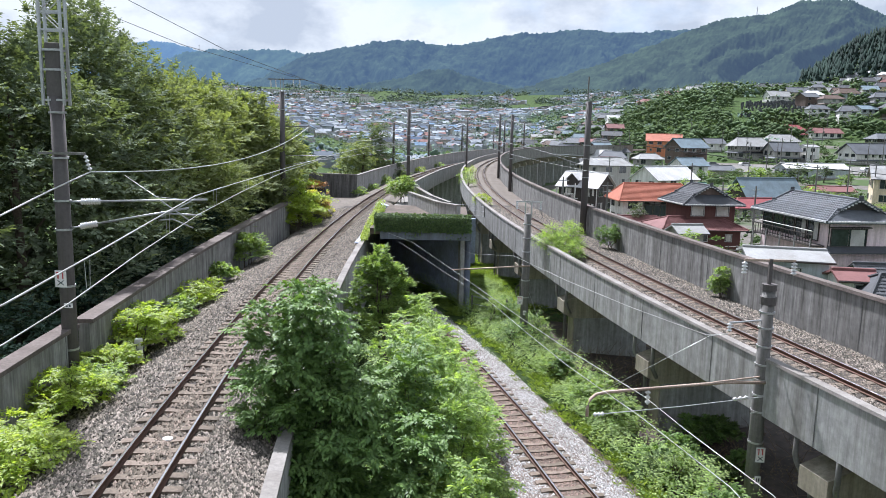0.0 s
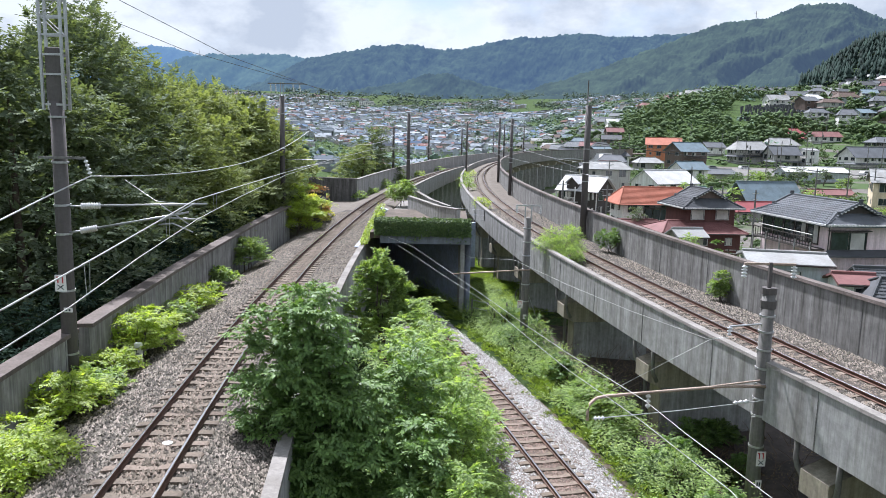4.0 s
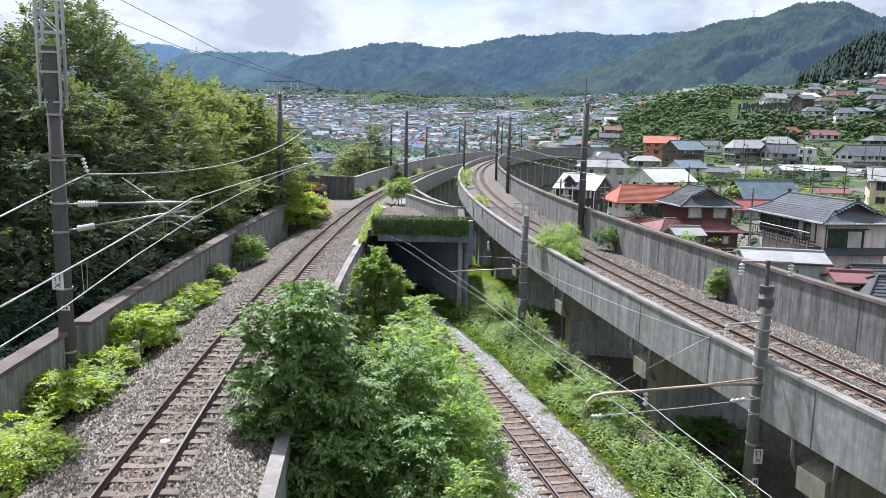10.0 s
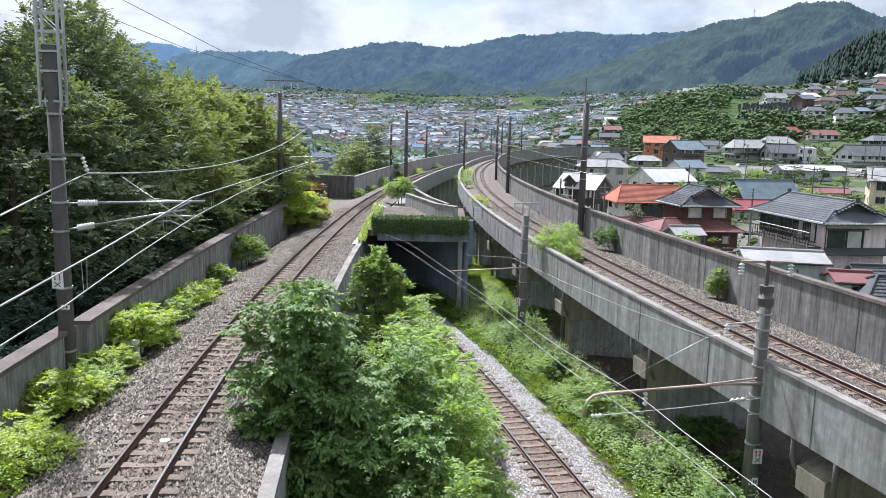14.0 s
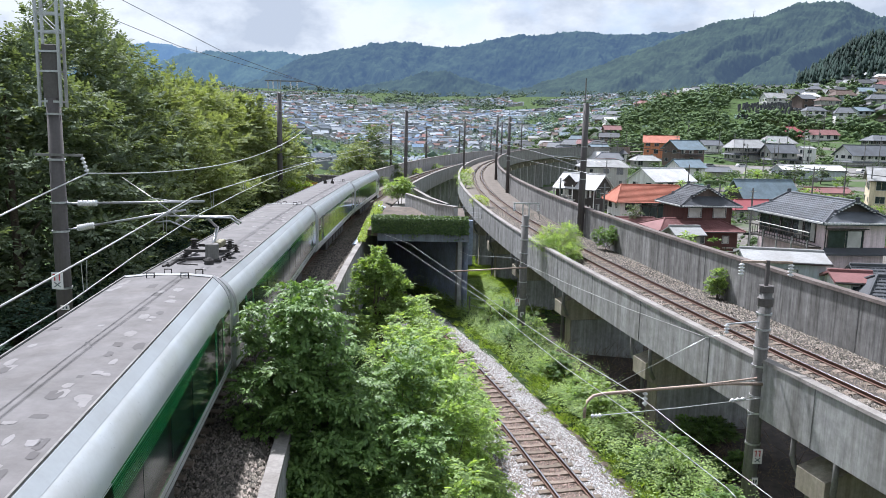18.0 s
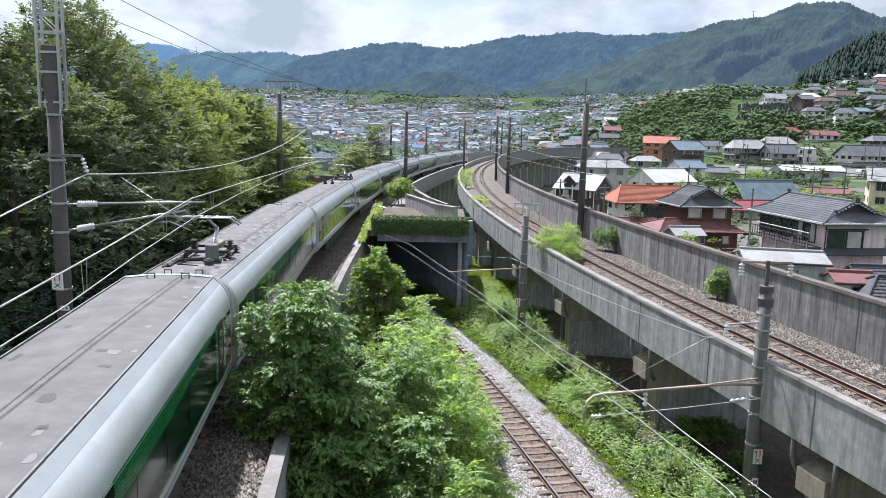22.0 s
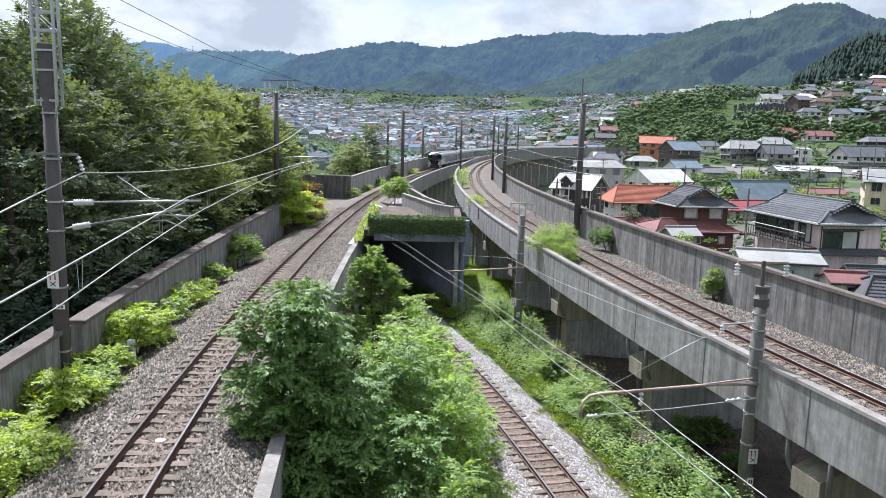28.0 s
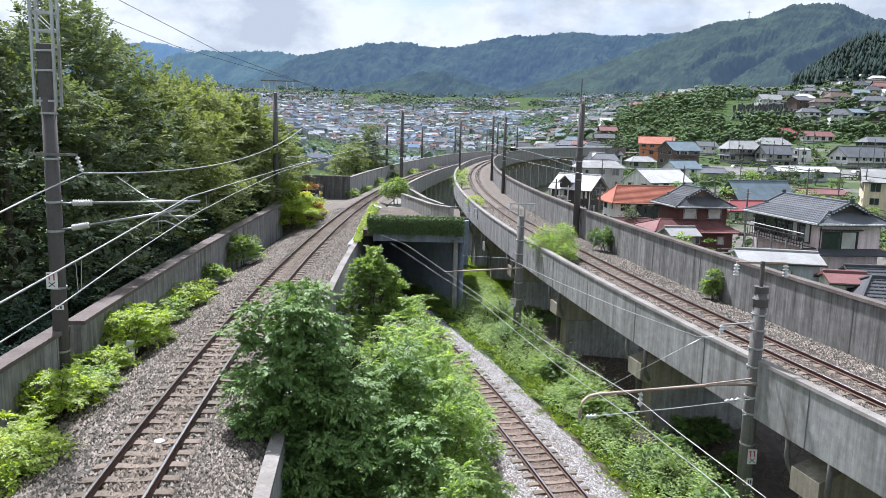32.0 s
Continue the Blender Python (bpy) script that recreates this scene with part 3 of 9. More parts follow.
fence("low grey pipe fence beside the portal", [(1.9, 49.6, -4.95), (2.9, 48.6, -4.95), (4.2, 48.9, -4.95)], 1.15, 2, 0.12)
fence("pale pipe railing behind the wing wall", [(-0.3 + 0.75 * k, 70.0 - 0.6 * k, -0.4) for k in range(6)], 1.0, 3)
fence("pale pipe railing at the bridge end", [(-5.0 + 0.5 * k, 95.5 - 2.6 * k, 0.0) for k in range(5)], 1.0, 2)
# trackside cabinet with a letter on it
cab = thing("track_marker", "white concrete marker post with a black letter L", "marker", pose(*MAIN.at(10.9, -3.0, -0.75)))
part("post", Mesh().box(0, 0, 0.35, 0.24, 0.16, 1.1, bevel=0.02), SIGN_WHITE, cab)
part("letter", Mesh().box(-0.03, -0.085, 0.62, 0.025, 0.01, 0.16).box(0.01, -0.085, 0.55, 0.09, 0.01, 0.025), SIGN_DARK, cab, "letter L")
mk = thing("rail_marker", "small white round cap between the rails", "marker", pose(*MAIN.at(3.2, 0.05, -0.2)))
part("cap", Mesh().tube([(0, 0, -0.02), (0, 0, 0.03), (0, 0, 0.045)], [0.12, 0.12, 0.07], 12), SIGN_WHITE, mk)
# hut at the end of the wall
hut = thing("hut", "small dark-roofed trackside hut beside a mast", "hut", pose(-13.0, 66.5, -1.3, 0, 0, 10))
part("wall", Mesh().box(0, 0, 1.2, 3.6, 3.2, 2.6), POLE_GREY, hut)
part("roof", Mesh().add([(-2.2, -2.1, 2.4), (2.2, -2.1, 2.4), (2.2, 2.1, 2.4), (-2.2, 2.1, 2.4), (-2.2, 0, 3.2), (2.2, 0, 3.2), (-2.2, -2.1, 2.25), (2.2, -2.1, 2.25), (2.2, 2.1, 2.25), (-2.2, 2.1, 2.25)],
                        [(0, 1, 5, 4), (2, 3, 4, 5), (1, 2, 5), (3, 0, 4), (0, 6, 7, 1), (1, 7, 8, 2), (2, 8, 9, 3), (3, 9, 6, 0), (9, 8, 7, 6)]), SHEET_DARK, hut, "dark sheet roof")
part("door", Mesh().box(-0.6, -1.62, 1.0, 0.8, 0.06, 1.9), SIGN_WHITE, hut, "pale door")

strip = Mesh()
rows_ = [s for s in np.arange(-20, 37, 2.0)]
for k, s in enumerate(rows_):
    for o in (-3.4, -1.0, 1.5, 4.0, 6.0):
        q = VIA.at(float(s), o)
        strip.v.append((q.x, q.y, ground_z(q.x, q.y) + 0.06 + 0.05 * noise.noise((q.x, q.y, 2.0))))
    if k:
        strip.f += [((k - 1) * 5 + j, (k - 1) * 5 + j + 1, k * 5 + j + 1, k * 5 + j) for j in range(4)]
tagged(strip.make("bare_ground", EARTH_SHADED, smooth=True), "dry brown earth with the shade under the viaduct in its colour", "ground", kind="structure")

# retaining walls of the main line
def wall_run(name, label, line, s0, s1, o, thick, low, high0, high1, coping=0.0, step=2.0, joints=0.0, mat=None, top=None):
    w = thing(name, label, "retaining wall", kind="structure")
    path = line.path(s0, s1, step)
    n = len(path)
    body, cap = Mesh(), Mesh()
    vs, fs, cs, cf = [], [], [], []
    for i, (p, r, u) in enumerate(path):
        h = high0 + (high1 - high0) * i / (n - 1)
        vs += [p + r * a + u * b for a, b in ((o, low), (o + thick, low), (o + thick, h), (o, h))]
        cs += [p + r * a + u * b for a, b in ((o - coping, h + 0.004), (o + thick + coping, h + 0.004), (o + thick + coping, h + 0.13), (o - coping, h + 0.13))]
        if i:
            q = [((i - 1) * 4 + k, (i - 1) * 4 + (k + 1) % 4, i * 4 + (k + 1) % 4, i * 4 + k) for k in range(4)]
            fs += q
            cf += q
    ends = [(3, 2, 1, 0), (len(vs) - 4, len(vs) - 3, len(vs) - 2, len(vs) - 1)]
    part("wall_body", body.add(vs, fs + ends), mat or CONCRETE, w)
    if coping:
        part("coping", cap.add(cs, cf + ends), top or CONCRETE_TOP, w, "dark mossy coping" if top else "pale weathered coping")
    if joints:
        k = s0 + joints
        while k < s1:
            h = high0 + (high1 - high0) * (k - s0) / (s1 - s0)
            for face in (o - 0.004, o + thick + 0.004):
                jn = part("joint", Mesh().box(face, 0, (low + h) / 2, 0.012, 0.025, h - low - 0.01), JOINT, w)
                jn.matrix_local = line.spot(k)
            k += joints
    return w


JOINT = material("dark_joint", (0.15, 0.15, 0.145), 0.95, grain=12, spread=0.3)
wall_run("wall_left_near", "grey concrete retaining wall with dark streaks and a broad coping", MAIN, -30, 9.2, -4.6, 0.32, -2.6, 0.95, 0.95, 0.1, joints=4.8, mat=WALL_STREAK, top=CONCRETE_MOSS)
wall_run("wall_left", "grey concrete retaining wall with dark streaks and a broad coping", MAIN, 9.4, 46, -4.3, 0.34, -2.6, 1.05, 1.5, 0.12, joints=4.8, mat=WALL_STREAK, top=CONCRETE_MOSS)
wall_run("wall_left_far", "grey concrete parapet wall along the curving track", MAIN, 78, 330, -3.3, 0.3, -1.6, 1.85, 2.3, 0.06, joints=8)
wall_run("wall_centre", "low grey concrete edge wall beside the ballast", MAIN, -30, 50, 2.62, 0.3, -5.5, -0.38, -0.18, 0.02)
wall_run("wall_centre_far", "grey concrete parapet and girder of the overbridge", MAIN, 78, 330, 2.75, 0.3, -1.7, 0.55, 0.7, 0.04)
wall_run("wall_left_back", "grey concrete retaining wall below the track", MAIN, -640, -30, -4.6, 0.32, -6.0, -0.2, 0.95, 0.0, step=10)
wall_run("wall_centre_back", "grey concrete retaining wall below the track", MAIN, -640, -30, 2.62, 0.3, -6.0, -0.3, -0.25, 0.0, step=10)

# viaduct
PIER_FIRST, PIER_PITCH = 7.9, 10.9


def viaduct():
    v = thing("viaduct", "grey concrete railway viaduct with stained parapets on piers", "viaduct", kind="structure")
    path = VIA.path(-40, 330, 2.0)
    part("deck", Mesh().sweep(path, [(-2.76, -0.62), (-2.76, -1.05), (-1.6, -1.7), (1.6, -1.7), (3.0, -1.05), (3.0, -0.62)]), CONCRETE, v)
    part("near_parapet", Mesh().sweep(path, [(-3.02, -1.3), (-2.76, -1.3), (-2.76, 0.5), (-3.02, 0.5)]), CONCRETE, v, "stained grey parapet")
    part("near_coping", Mesh().sweep(path, [(-3.06, 0.504), (-2.72, 0.504), (-2.74, 0.6), (-3.04, 0.6)]), CONCRETE_TOP, v, "weathered coping")
    part("far_parapet", Mesh().sweep(path, [(3.0, -1.3), (3.26, -1.3), (3.26, 1.75), (3.0, 1.75)]), WALL_STREAK, v, "tall streaked wall")
    part("far_coping", Mesh().sweep(path, [(2.92, 1.754), (3.34, 1.754), (3.32, 1.88), (2.94, 1.88)]), CONCRETE_MOSS, v, "dark mossy coping")
    for s in np.arange(PIER_FIRST - 2 * PIER_PITCH, 140, PIER_PITCH / 2):
        for face, zc, hh in ((-3.025, -0.4, 1.78), (2.995, 0.6, 2.28), (-2.755, 0.05, 0.9)):
            jn = part("joint", Mesh().box(face, 0, zc, 0.012, 0.03, hh), JOINT, v)
            jn.matrix_local = VIA.spot(float(s))
    for k in range(-2, 26):
        s = PIER_FIRST + PIER_PITCH * k
        m = VIA.spot(s)
        z0 = VIA.at(s).z
        base = -7.5 - z0 if s < 80 else -13 - z0
        wall = part("pier", Mesh().box(0.05, 0, (base - 3.1) / 2, 4.5, 0.95, -base - 3.1, bevel=0.06), CONCRETE, v, "broad grey pier wall")
        wall.matrix_local = m
        face = part("pier_face", Mesh().box(-2.225, 0, (base - 3.1) / 2, 0.06, 0.9, -base - 3.15), CONCRETE_PALE, wall, "cream streaked end face, paler than the pier wall")
        face.matrix_local = Matrix.Identity(4)
        part("pier_head", Mesh().add([m @ Vector(p) for y in (-0.6, 0.6) for p in ((-2.9, y, -2.1), (-2.9, y, -2.8), (-2.3, y, -3.1), (2.4, y, -3.1), (3.05, y, -2.8), (3.05, y, -2.1), (1.7, y, -1.705), (-1.7, y, -1.705))],
             [(0, 1, 2, 3, 4, 5, 6, 7), (15, 14, 13, 12, 11, 10, 9, 8)] + [(i, i + 8, (i + 1) % 8 + 8, (i + 1) % 8) for i in range(8)]), CONCRETE_PALE, v, "cream weathered pier head")
        part("drainpipe", Mesh().tube([m @ Vector(p) for p in ((-2.88, 0.86, -1.0), (-2.88, 0.86, -1.9), (-2.86, 0.8, -2.1), (-2.4, 0.66, -3.0), (-2.38, 0.64, -3.3), (-2.38, 0.64, base))], 0.085, 8), POLE_GREY, v, "grey drainpipe", True)
        part("drainpipe", Mesh().tube([m @ Vector(p) for p in ((-2.9, -0.95, -1.0), (-2.9, -0.95, -2.0), (-2.75, -0.75, -2.4), (-2.5, -0.62, -2.8))], 0.085, 8), POLE_GREY, v, "grey drainpipe", True)
    return v


viaduct()

LINTEL = material("blue_grey_lintel_paint", (0.20, 0.225, 0.26), 0.8, grain=8, spread=0.15, stain=0.8, streak=True)
TUNNEL = material("dark_blue_tunnel_lining", (0.42, 0.48, 0.62), 0.75, grain=4, spread=0.2, stain=0.5)
# underpass below the main line
def underpass():
    u = thing("underpass", "concrete underpass portal with an ivy-covered parapet", "underpass", kind="structure")
    front = 50.0
    part("portal_beam", Mesh().box(-1.35, front + 0.5, 0.16, 6.2, 1.0, 0.6, bevel=0.03), LINTEL, u, "grey concrete lintel")
    part("parapet", Mesh().box(-1.6, front + 0.35, 0.96, 6.6, 0.3, 1.0), CONCRETE, u)
    part("roof_slab", Mesh().box(-1.75, front + 9.4, 0.24, 7.0, 16.6, 0.4), EARTH_BARE, u, "dusty slab strewn with soil")
    skew = [(1.72, 50.1), (-2.3, 60.5), (-6.6, 70.0)]
    for (x0, y0), (x1, y1) in zip(skew, skew[1:]):
        part("skew_wall", Mesh().add([(x, y, z) for z in (-5.5, 0.4) for x, y in ((x0, y0), (x1, y1), (x1 + 0.45, y1 + 0.2), (x0 + 0.02, y0 + 0.5))], [(3, 2, 1, 0), (4, 5, 6, 7), (0, 1, 5, 4), (1, 2, 6, 5), (2, 3, 7, 6), (3, 0, 4, 7)]), TUNNEL, u, "smooth dark blue inner wall")
    part("outer_wall", Mesh().box(0, 8, -2.45, 0.3, 15.5, 5.0, Matrix.Translation((1.2, front + 0.2, 0)) @ Matrix.Rotation(radians(4), 4, "Z")), CONCRETE, u)
    part("left_wall", Mesh().box(-6.0, front + 6, -2.95, 0.5, 11, 4.9), TUNNEL, u)
    part("inner_roof", Mesh().box(-8.9, front + 12.5, -1.75, 6.0, 21, 0.3), TUNNEL, u)
    part("end_wall", Mesh().box(-8.0, front + 24.5, -3.9, 22, 0.5, 5.0), TUNNEL, u)
    return u


underpass()


# ---- plants ----
def leaf_mesh(name, pos, out, size, rng, mat, droop=0.35, slim=0.5, up=None, ragged=0.28):
    """One mesh of folded leaves at the points pos, pointing outwards, their faces towards up."""
    n = len(pos)
    d = out + rng.normal(0, 0.45, (n, 3))
    d[:, 2] -= droop
    d /= np.linalg.norm(d, axis=1)[:, None] + 1e-9
    nrm = (np.array([0, 0, 1.0]) if up is None else up) + rng.normal(0, ragged, (n, 3))
    return blades(name, pos, d, nrm, size * rng.uniform(0.6, 1.3, n), mat, slim)


def blades(name, pos, d, nrm, size, mat, slim=0.5, fine=False):
    """Pointed leaves from pos along d, their upper sides towards nrm; fine ones have a midrib and a hanging tip."""
    n = len(pos)
    w = np.cross(d, nrm)
    w /= np.linalg.norm(w, axis=1)[:, None] + 1e-9
    nrm = np.cross(w, d)
    ln = size[:, None]
    mid = pos + d * ln * 0.42
    v = np.empty((n, 5 if fine else 4, 3))
    v[:, 0] = pos
    v[:, 1] = mid + w * ln * slim * 0.5 + nrm * ln * 0.07
    v[:, 2] = pos + d * ln * 0.96 - nrm * ln * (0.24 if fine else 0.1)
    v[:, 3] = mid - w * ln * slim * 0.5 + nrm * ln * 0.07
    if fine:
        v[:, 4] = pos + d * ln * 0.5 - nrm * ln * 0.02
        t = np.arange(n * 5).reshape(-1, 5)[:, [0, 1, 4, 1, 2, 4, 2, 3, 4, 3, 0, 4]]
    else:
        t = np.arange(n * 4).reshape(-1, 4)[:, [0, 1, 2, 0, 2, 3]]
    return quick_mesh(name, v.reshape(-1, 3), t.reshape(-1, 3), mat)


def unit(a):
    return a / (np.linalg.norm(a, axis=-1, keepdims=True) + 1e-9)


def sprays(o, axis, up, length, k, rng, droop=0.35, hang=0.35, ragged=0.2):
    """Leaf places on twigs that start at o: leaves stand on both sides of each twig, whose tip droops."""
    n = len(o)
    side = unit(np.cross(up, axis))
    t = (np.linspace(0.12, 1.0, k)[None, :] + rng.normal(0, 0.03, (n, k)))[:, :, None]
    lr = np.where(np.arange(k) % 2 == 0, 1.0, -1.0)[None, :, None]
    lr = lr * np.where(np.arange(k) == k - 1, 0.15, 1.0)[None, :, None]
    L = length[:, None, None]
    pos = o[:, None, :] + axis[:, None, :] * (L * t)
    pos[:, :, 2] -= (droop * L * t ** 2)[:, :, 0]
    d = axis[:, None, :] * (0.45 + 0.55 * t) + side[:, None, :] * (lr * (1.25 - 0.75 * t)) + rng.normal(0, 0.16, (n, k, 3))
    d[:, :, 2] -= hang + droop * 0.7 * t[:, :, 0]
    nrm = up[:, None, :] + rng.normal(0, ragged, (n, k, 3)) + side[:, None, :] * lr * 0.25
    taper = np.broadcast_to(1.08 - 0.4 * np.abs(t - 0.45), (n, k, 1)) * rng.uniform(0.7, 1.2, (n, k, 1))
    return pos.reshape(-1, 3), unit(d).reshape(-1, 3), unit(nrm).reshape(-1, 3), taper.reshape(-1)


def crown(blobs, count, k, twig, rng, droop, inner=0.14, ragged=0.2):
    """Twigs that stand out of the skins of uneven masses, and some further in."""
    area = np.array([(b[3] * b[4] + b[3] * b[5] + b[4] * b[5]) for b in blobs])
    pick = rng.choice(len(blobs), count, p=area / area.sum())
    b = np.array(blobs, dtype=float)[pick]
    d = unit(rng.normal(0, 1, (count, 3)))
    d[:, 2] = np.where(d[:, 2] < -0.3, -d[:, 2], d[:, 2])
    rad = np.where(rng.random(count) < inner, rng.uniform(0.1, 0.6, count), rng.uniform(0.78, 1.02, count))
    lump = 1 + 0.16 * np.sin(d[:, 0] * 5 + b[:, 0] * 3) * np.cos(d[:, 1] * 6 + b[:, 2]) + 0.1 * np.sin(d[:, 2] * 9 + pick)
    skin = b[:, :3] + d * b[:, 3:6] * (rad * lump)[:, None]
    axis = unit(d * np.array([1, 1, 0.55]) + rng.normal(0, 0.28, (count, 3)) + np.array([0, 0, 0.12]))
    up = unit(np.array([0, 0, 1.0]) + 0.55 * d * np.array([1, 1, 0]) - axis * axis[:, 2:3])
    length = twig * rng.uniform(0.55, 1.3, count)
    o = skin - axis * (length * 0.6)[:, None]
    return sprays(o, axis, up, length, k, rng, droop, 0.08 + droop * 0.5, ragged)


def plant_tree(name, label, category, base, blobs, clumps, per, leaf, mat, trunk=0.2, twig=0.5, seed=1, group="", stems=1, slim=0.5, droop=0.35, fill=0.14, ragged=0.2, fine=False, core=0):
    rng = np.random.default_rng(seed)
    tree = thing(name, label, category, pose(*base), group=group)
    top = max(blobs, key=lambda q: q[2])
    wood = Mesh()
    for k in range(stems):
        off = Vector((rng.uniform(-0.3, 0.3), rng.uniform(-0.3, 0.3), 0)) * (stems > 1)
        p = [off + Vector((top[0] * f + rng.normal(0, 0.12), top[1] * f + rng.normal(0, 0.12), top[2] * f * 0.88)) for f in (0, 0.25, 0.5, 0.75, 1.0)]
        p[0] = off + Vector((0, 0, -0.4))
        p = [v * (0.9 if trunk < 0.1 else 1.0) if j else v for j, v in enumerate(p)]
        wood.tube(p, [trunk, trunk * 0.85, trunk * 0.6, trunk * 0.4, trunk * 0.12], 8)
    part("trunk", wood, BARK, tree, "", True)
    for bl in blobs[:9 if trunk > 0.1 else 4]:
        for k in range(2 if trunk > 0.1 else 1):
            e = Vector((bl[0], bl[1], bl[2])) + Vector(rng.normal(0, 0.5, 3)) * (bl[3] * (0.8 if trunk > 0.1 else 0.35))
            f = rng.uniform(0.2, 0.55)
            s = Vector((top[0] * f, top[1] * f, max(0.1, min(e.z - 0.3, top[2] * f))))
            mid = (s + e) / 2 + Vector((0, 0, 0.25))
            part("limb", Mesh().tube([s, mid, e], [trunk * 0.42, trunk * 0.25, trunk * 0.06], 5), BARK, tree, "", True)
    k = 13 if fine else 11
    pos, way, up, taper = crown(blobs, max(6, clumps * per // k), k, twig, rng, droop, fill, ragged)
    if core:
        # broad shaded leaf masses inside the crown
        b = blobs[0]
        d = unit(rng.normal(0, 1, (core, 3))) * rng.uniform(0.2, 0.9, (core, 1)) ** 0.4
        pos = np.concatenate([pos, np.array(b[:3]) + d * np.array(b[3:6])])
        way = np.concatenate([way, unit(rng.normal(0, 1, (core, 3)) * np.array([1, 1, 0.4]))])
        up = np.concatenate([up, unit(rng.normal(0, 0.6, (core, 3)) + np.array([0, 0, 0.8]))])
        taper = np.concatenate([taper, rng.uniform(1.6, 2.6, core)])
    keep = pos[:, 2] > 0.02
    cr = new("crown", blades("crown", pos[keep], way[keep], up[keep], leaf * taper[keep], mat, slim, fine))
    cr.parent = tree
    return tree


def pads(masses, n, size, flat, seed, rise=0.2, core=0.55):
    """Flat leafy pads set about the skins of larger masses, with the masses' shrunken cores."""
    rng = random.Random(seed)
    out = [(x, y, z, a * core, b * core, c * core) for x, y, z, a, b, c in masses]
    total = sum(m[3] * m[5] for m in masses)
    for x, y, z, a, b, c in masses:
        m = max(2, round(n * a * c / total))
        for i in range(m):
            v = 1 - 1.55 * (i + 0.5) / m + rise * rng.uniform(-0.5, 0.5)
            v = max(-0.75, min(0.98, v))
            q, h = i * 2.39996 + rng.uniform(-0.3, 0.3), math.sqrt(1 - v * v)
            k = size * rng.uniform(0.65, 1.35)
            out.append((x + math.cos(q) * h * a * 0.86, y + math.sin(q) * h * b * 0.86, z + v * c * 0.9, k, k, k * flat))
    return out


plant_tree("broadleaf_tree", "bushy broadleaf tree with glossy drooping green leaves beside the edge wall", "tree", (-2.7, 18.4, -4.9),
           pads([(-1.0, 0, 6.9, 1.3, 1.3, 1.3), (-1.2, -0.2, 5.2, 1.35, 1.3, 1.5), (-0.1, -0.3, 5.6, 1.1, 1.2, 1.4), (-0.9, -0.5, 3.8, 1.5, 1.4, 1.4), (0.4, -0.5, 4.2, 1.2, 1.3, 1.5),
                 (0.2, -0.8, 2.5, 1.4, 1.3, 1.4), (-0.7, -0.7, 2.4, 1.2, 1.3, 1.4), (-0.9, -1.3, 3.2, 0.9, 0.9, 0.9), (-0.8, -1.7, 2.2, 0.8, 0.8, 0.9)], 132, 0.52, 0.5, 12),
           2300, 30, 0.142, LEAF_TREE, 0.12, 0.46, 3, stems=3, fill=0.08, droop=0.3, slim=0.5, fine=True, ragged=0.14, core=160)
for i, (x, y, h, r, n) in enumerate(((-0.6, 17.2, 5.2, 1.0, 330), (0.3, 16.4, 4.4, 0.95, 300), (-0.9, 19.6, 6.5, 1.15, 420), (0.35, 18.9, 5.6, 1.1, 360), (0.9, 16.2, 3.6, 0.9, 220),
                                     (1.25, 15.0, 2.6, 0.7, 150), (-1.1, 22.2, 6.2, 1.1, 330), (0.1, 22.4, 5.3, 1.1, 300), (-1.3, 25.0, 5.2, 1.1, 260), (-0.3, 26.0, 5.1, 1.1, 280), (-0.6, 29.0, 4.9, 1.0, 260), (0.5, 24.2, 4.6, 1.1, 280), (0.9, 20.6, 4.4, 1.1, 280), (0.9, 27.0, 3.0, 0.9, 150), (-1.0, 32.0, 5.0, 1.0, 240))):
    plant_tree("sapling", "leafy green sapling growing against the larger tree", "tree", (x, y, -4.9),
               pads([(0, 0, h - r, r * 0.9, r * 0.9, r), (0.2, -0.2, h - 2.1 * r, r, r, r), (-0.1, 0.1, h * 0.36, r * 1.05, r * 1.05, h * 0.28)], 30, 0.42, 0.5, 20 + i),
               n, 30, 0.138, LEAF_TREE if i in (0, 2) else LEAF_WEED if i in (5, 10) else LEAF_PALE, 0.045, 0.42, 500 + i, group="saplings", stems=2, fill=0.1, droop=0.28, ragged=0.15)
shoots = random.Random(31)
plant_tree("young_tree", "broad young tree with feathery light-green shoots in front of the underpass", "tree", (-3.0, 37.0, -4.9),
           pads([(-0.4, 0, 4.8, 0.9, 0.9, 1.1), (0.35, 0, 4.4, 0.8, 0.8, 0.9), (-0.9, 0, 3.6, 0.9, 0.9, 1.0), (0.8, 0, 3.5, 0.9, 0.9, 0.9), (1.5, -0.2, 2.7, 0.8, 0.7, 0.8), (-0.1, -0.2, 2.3, 1.6, 1.3, 1.6)], 42, 0.38, 0.7, 31)
           + [(0.1 + (k % 11 - 5) * 0.36 + shoots.uniform(-0.15, 0.15), shoots.uniform(-0.8, 0.5), shoots.uniform(4.9, 6.1) - 0.13 * (k % 11 - 4) ** 2, 0.16, 0.16, shoots.uniform(0.35, 0.6)) for k in range(33)],
           1500, 28, 0.13, LEAF_WEED, 0.09, 0.38, 4, stems=3, fill=0.1, core=60, droop=0.14)
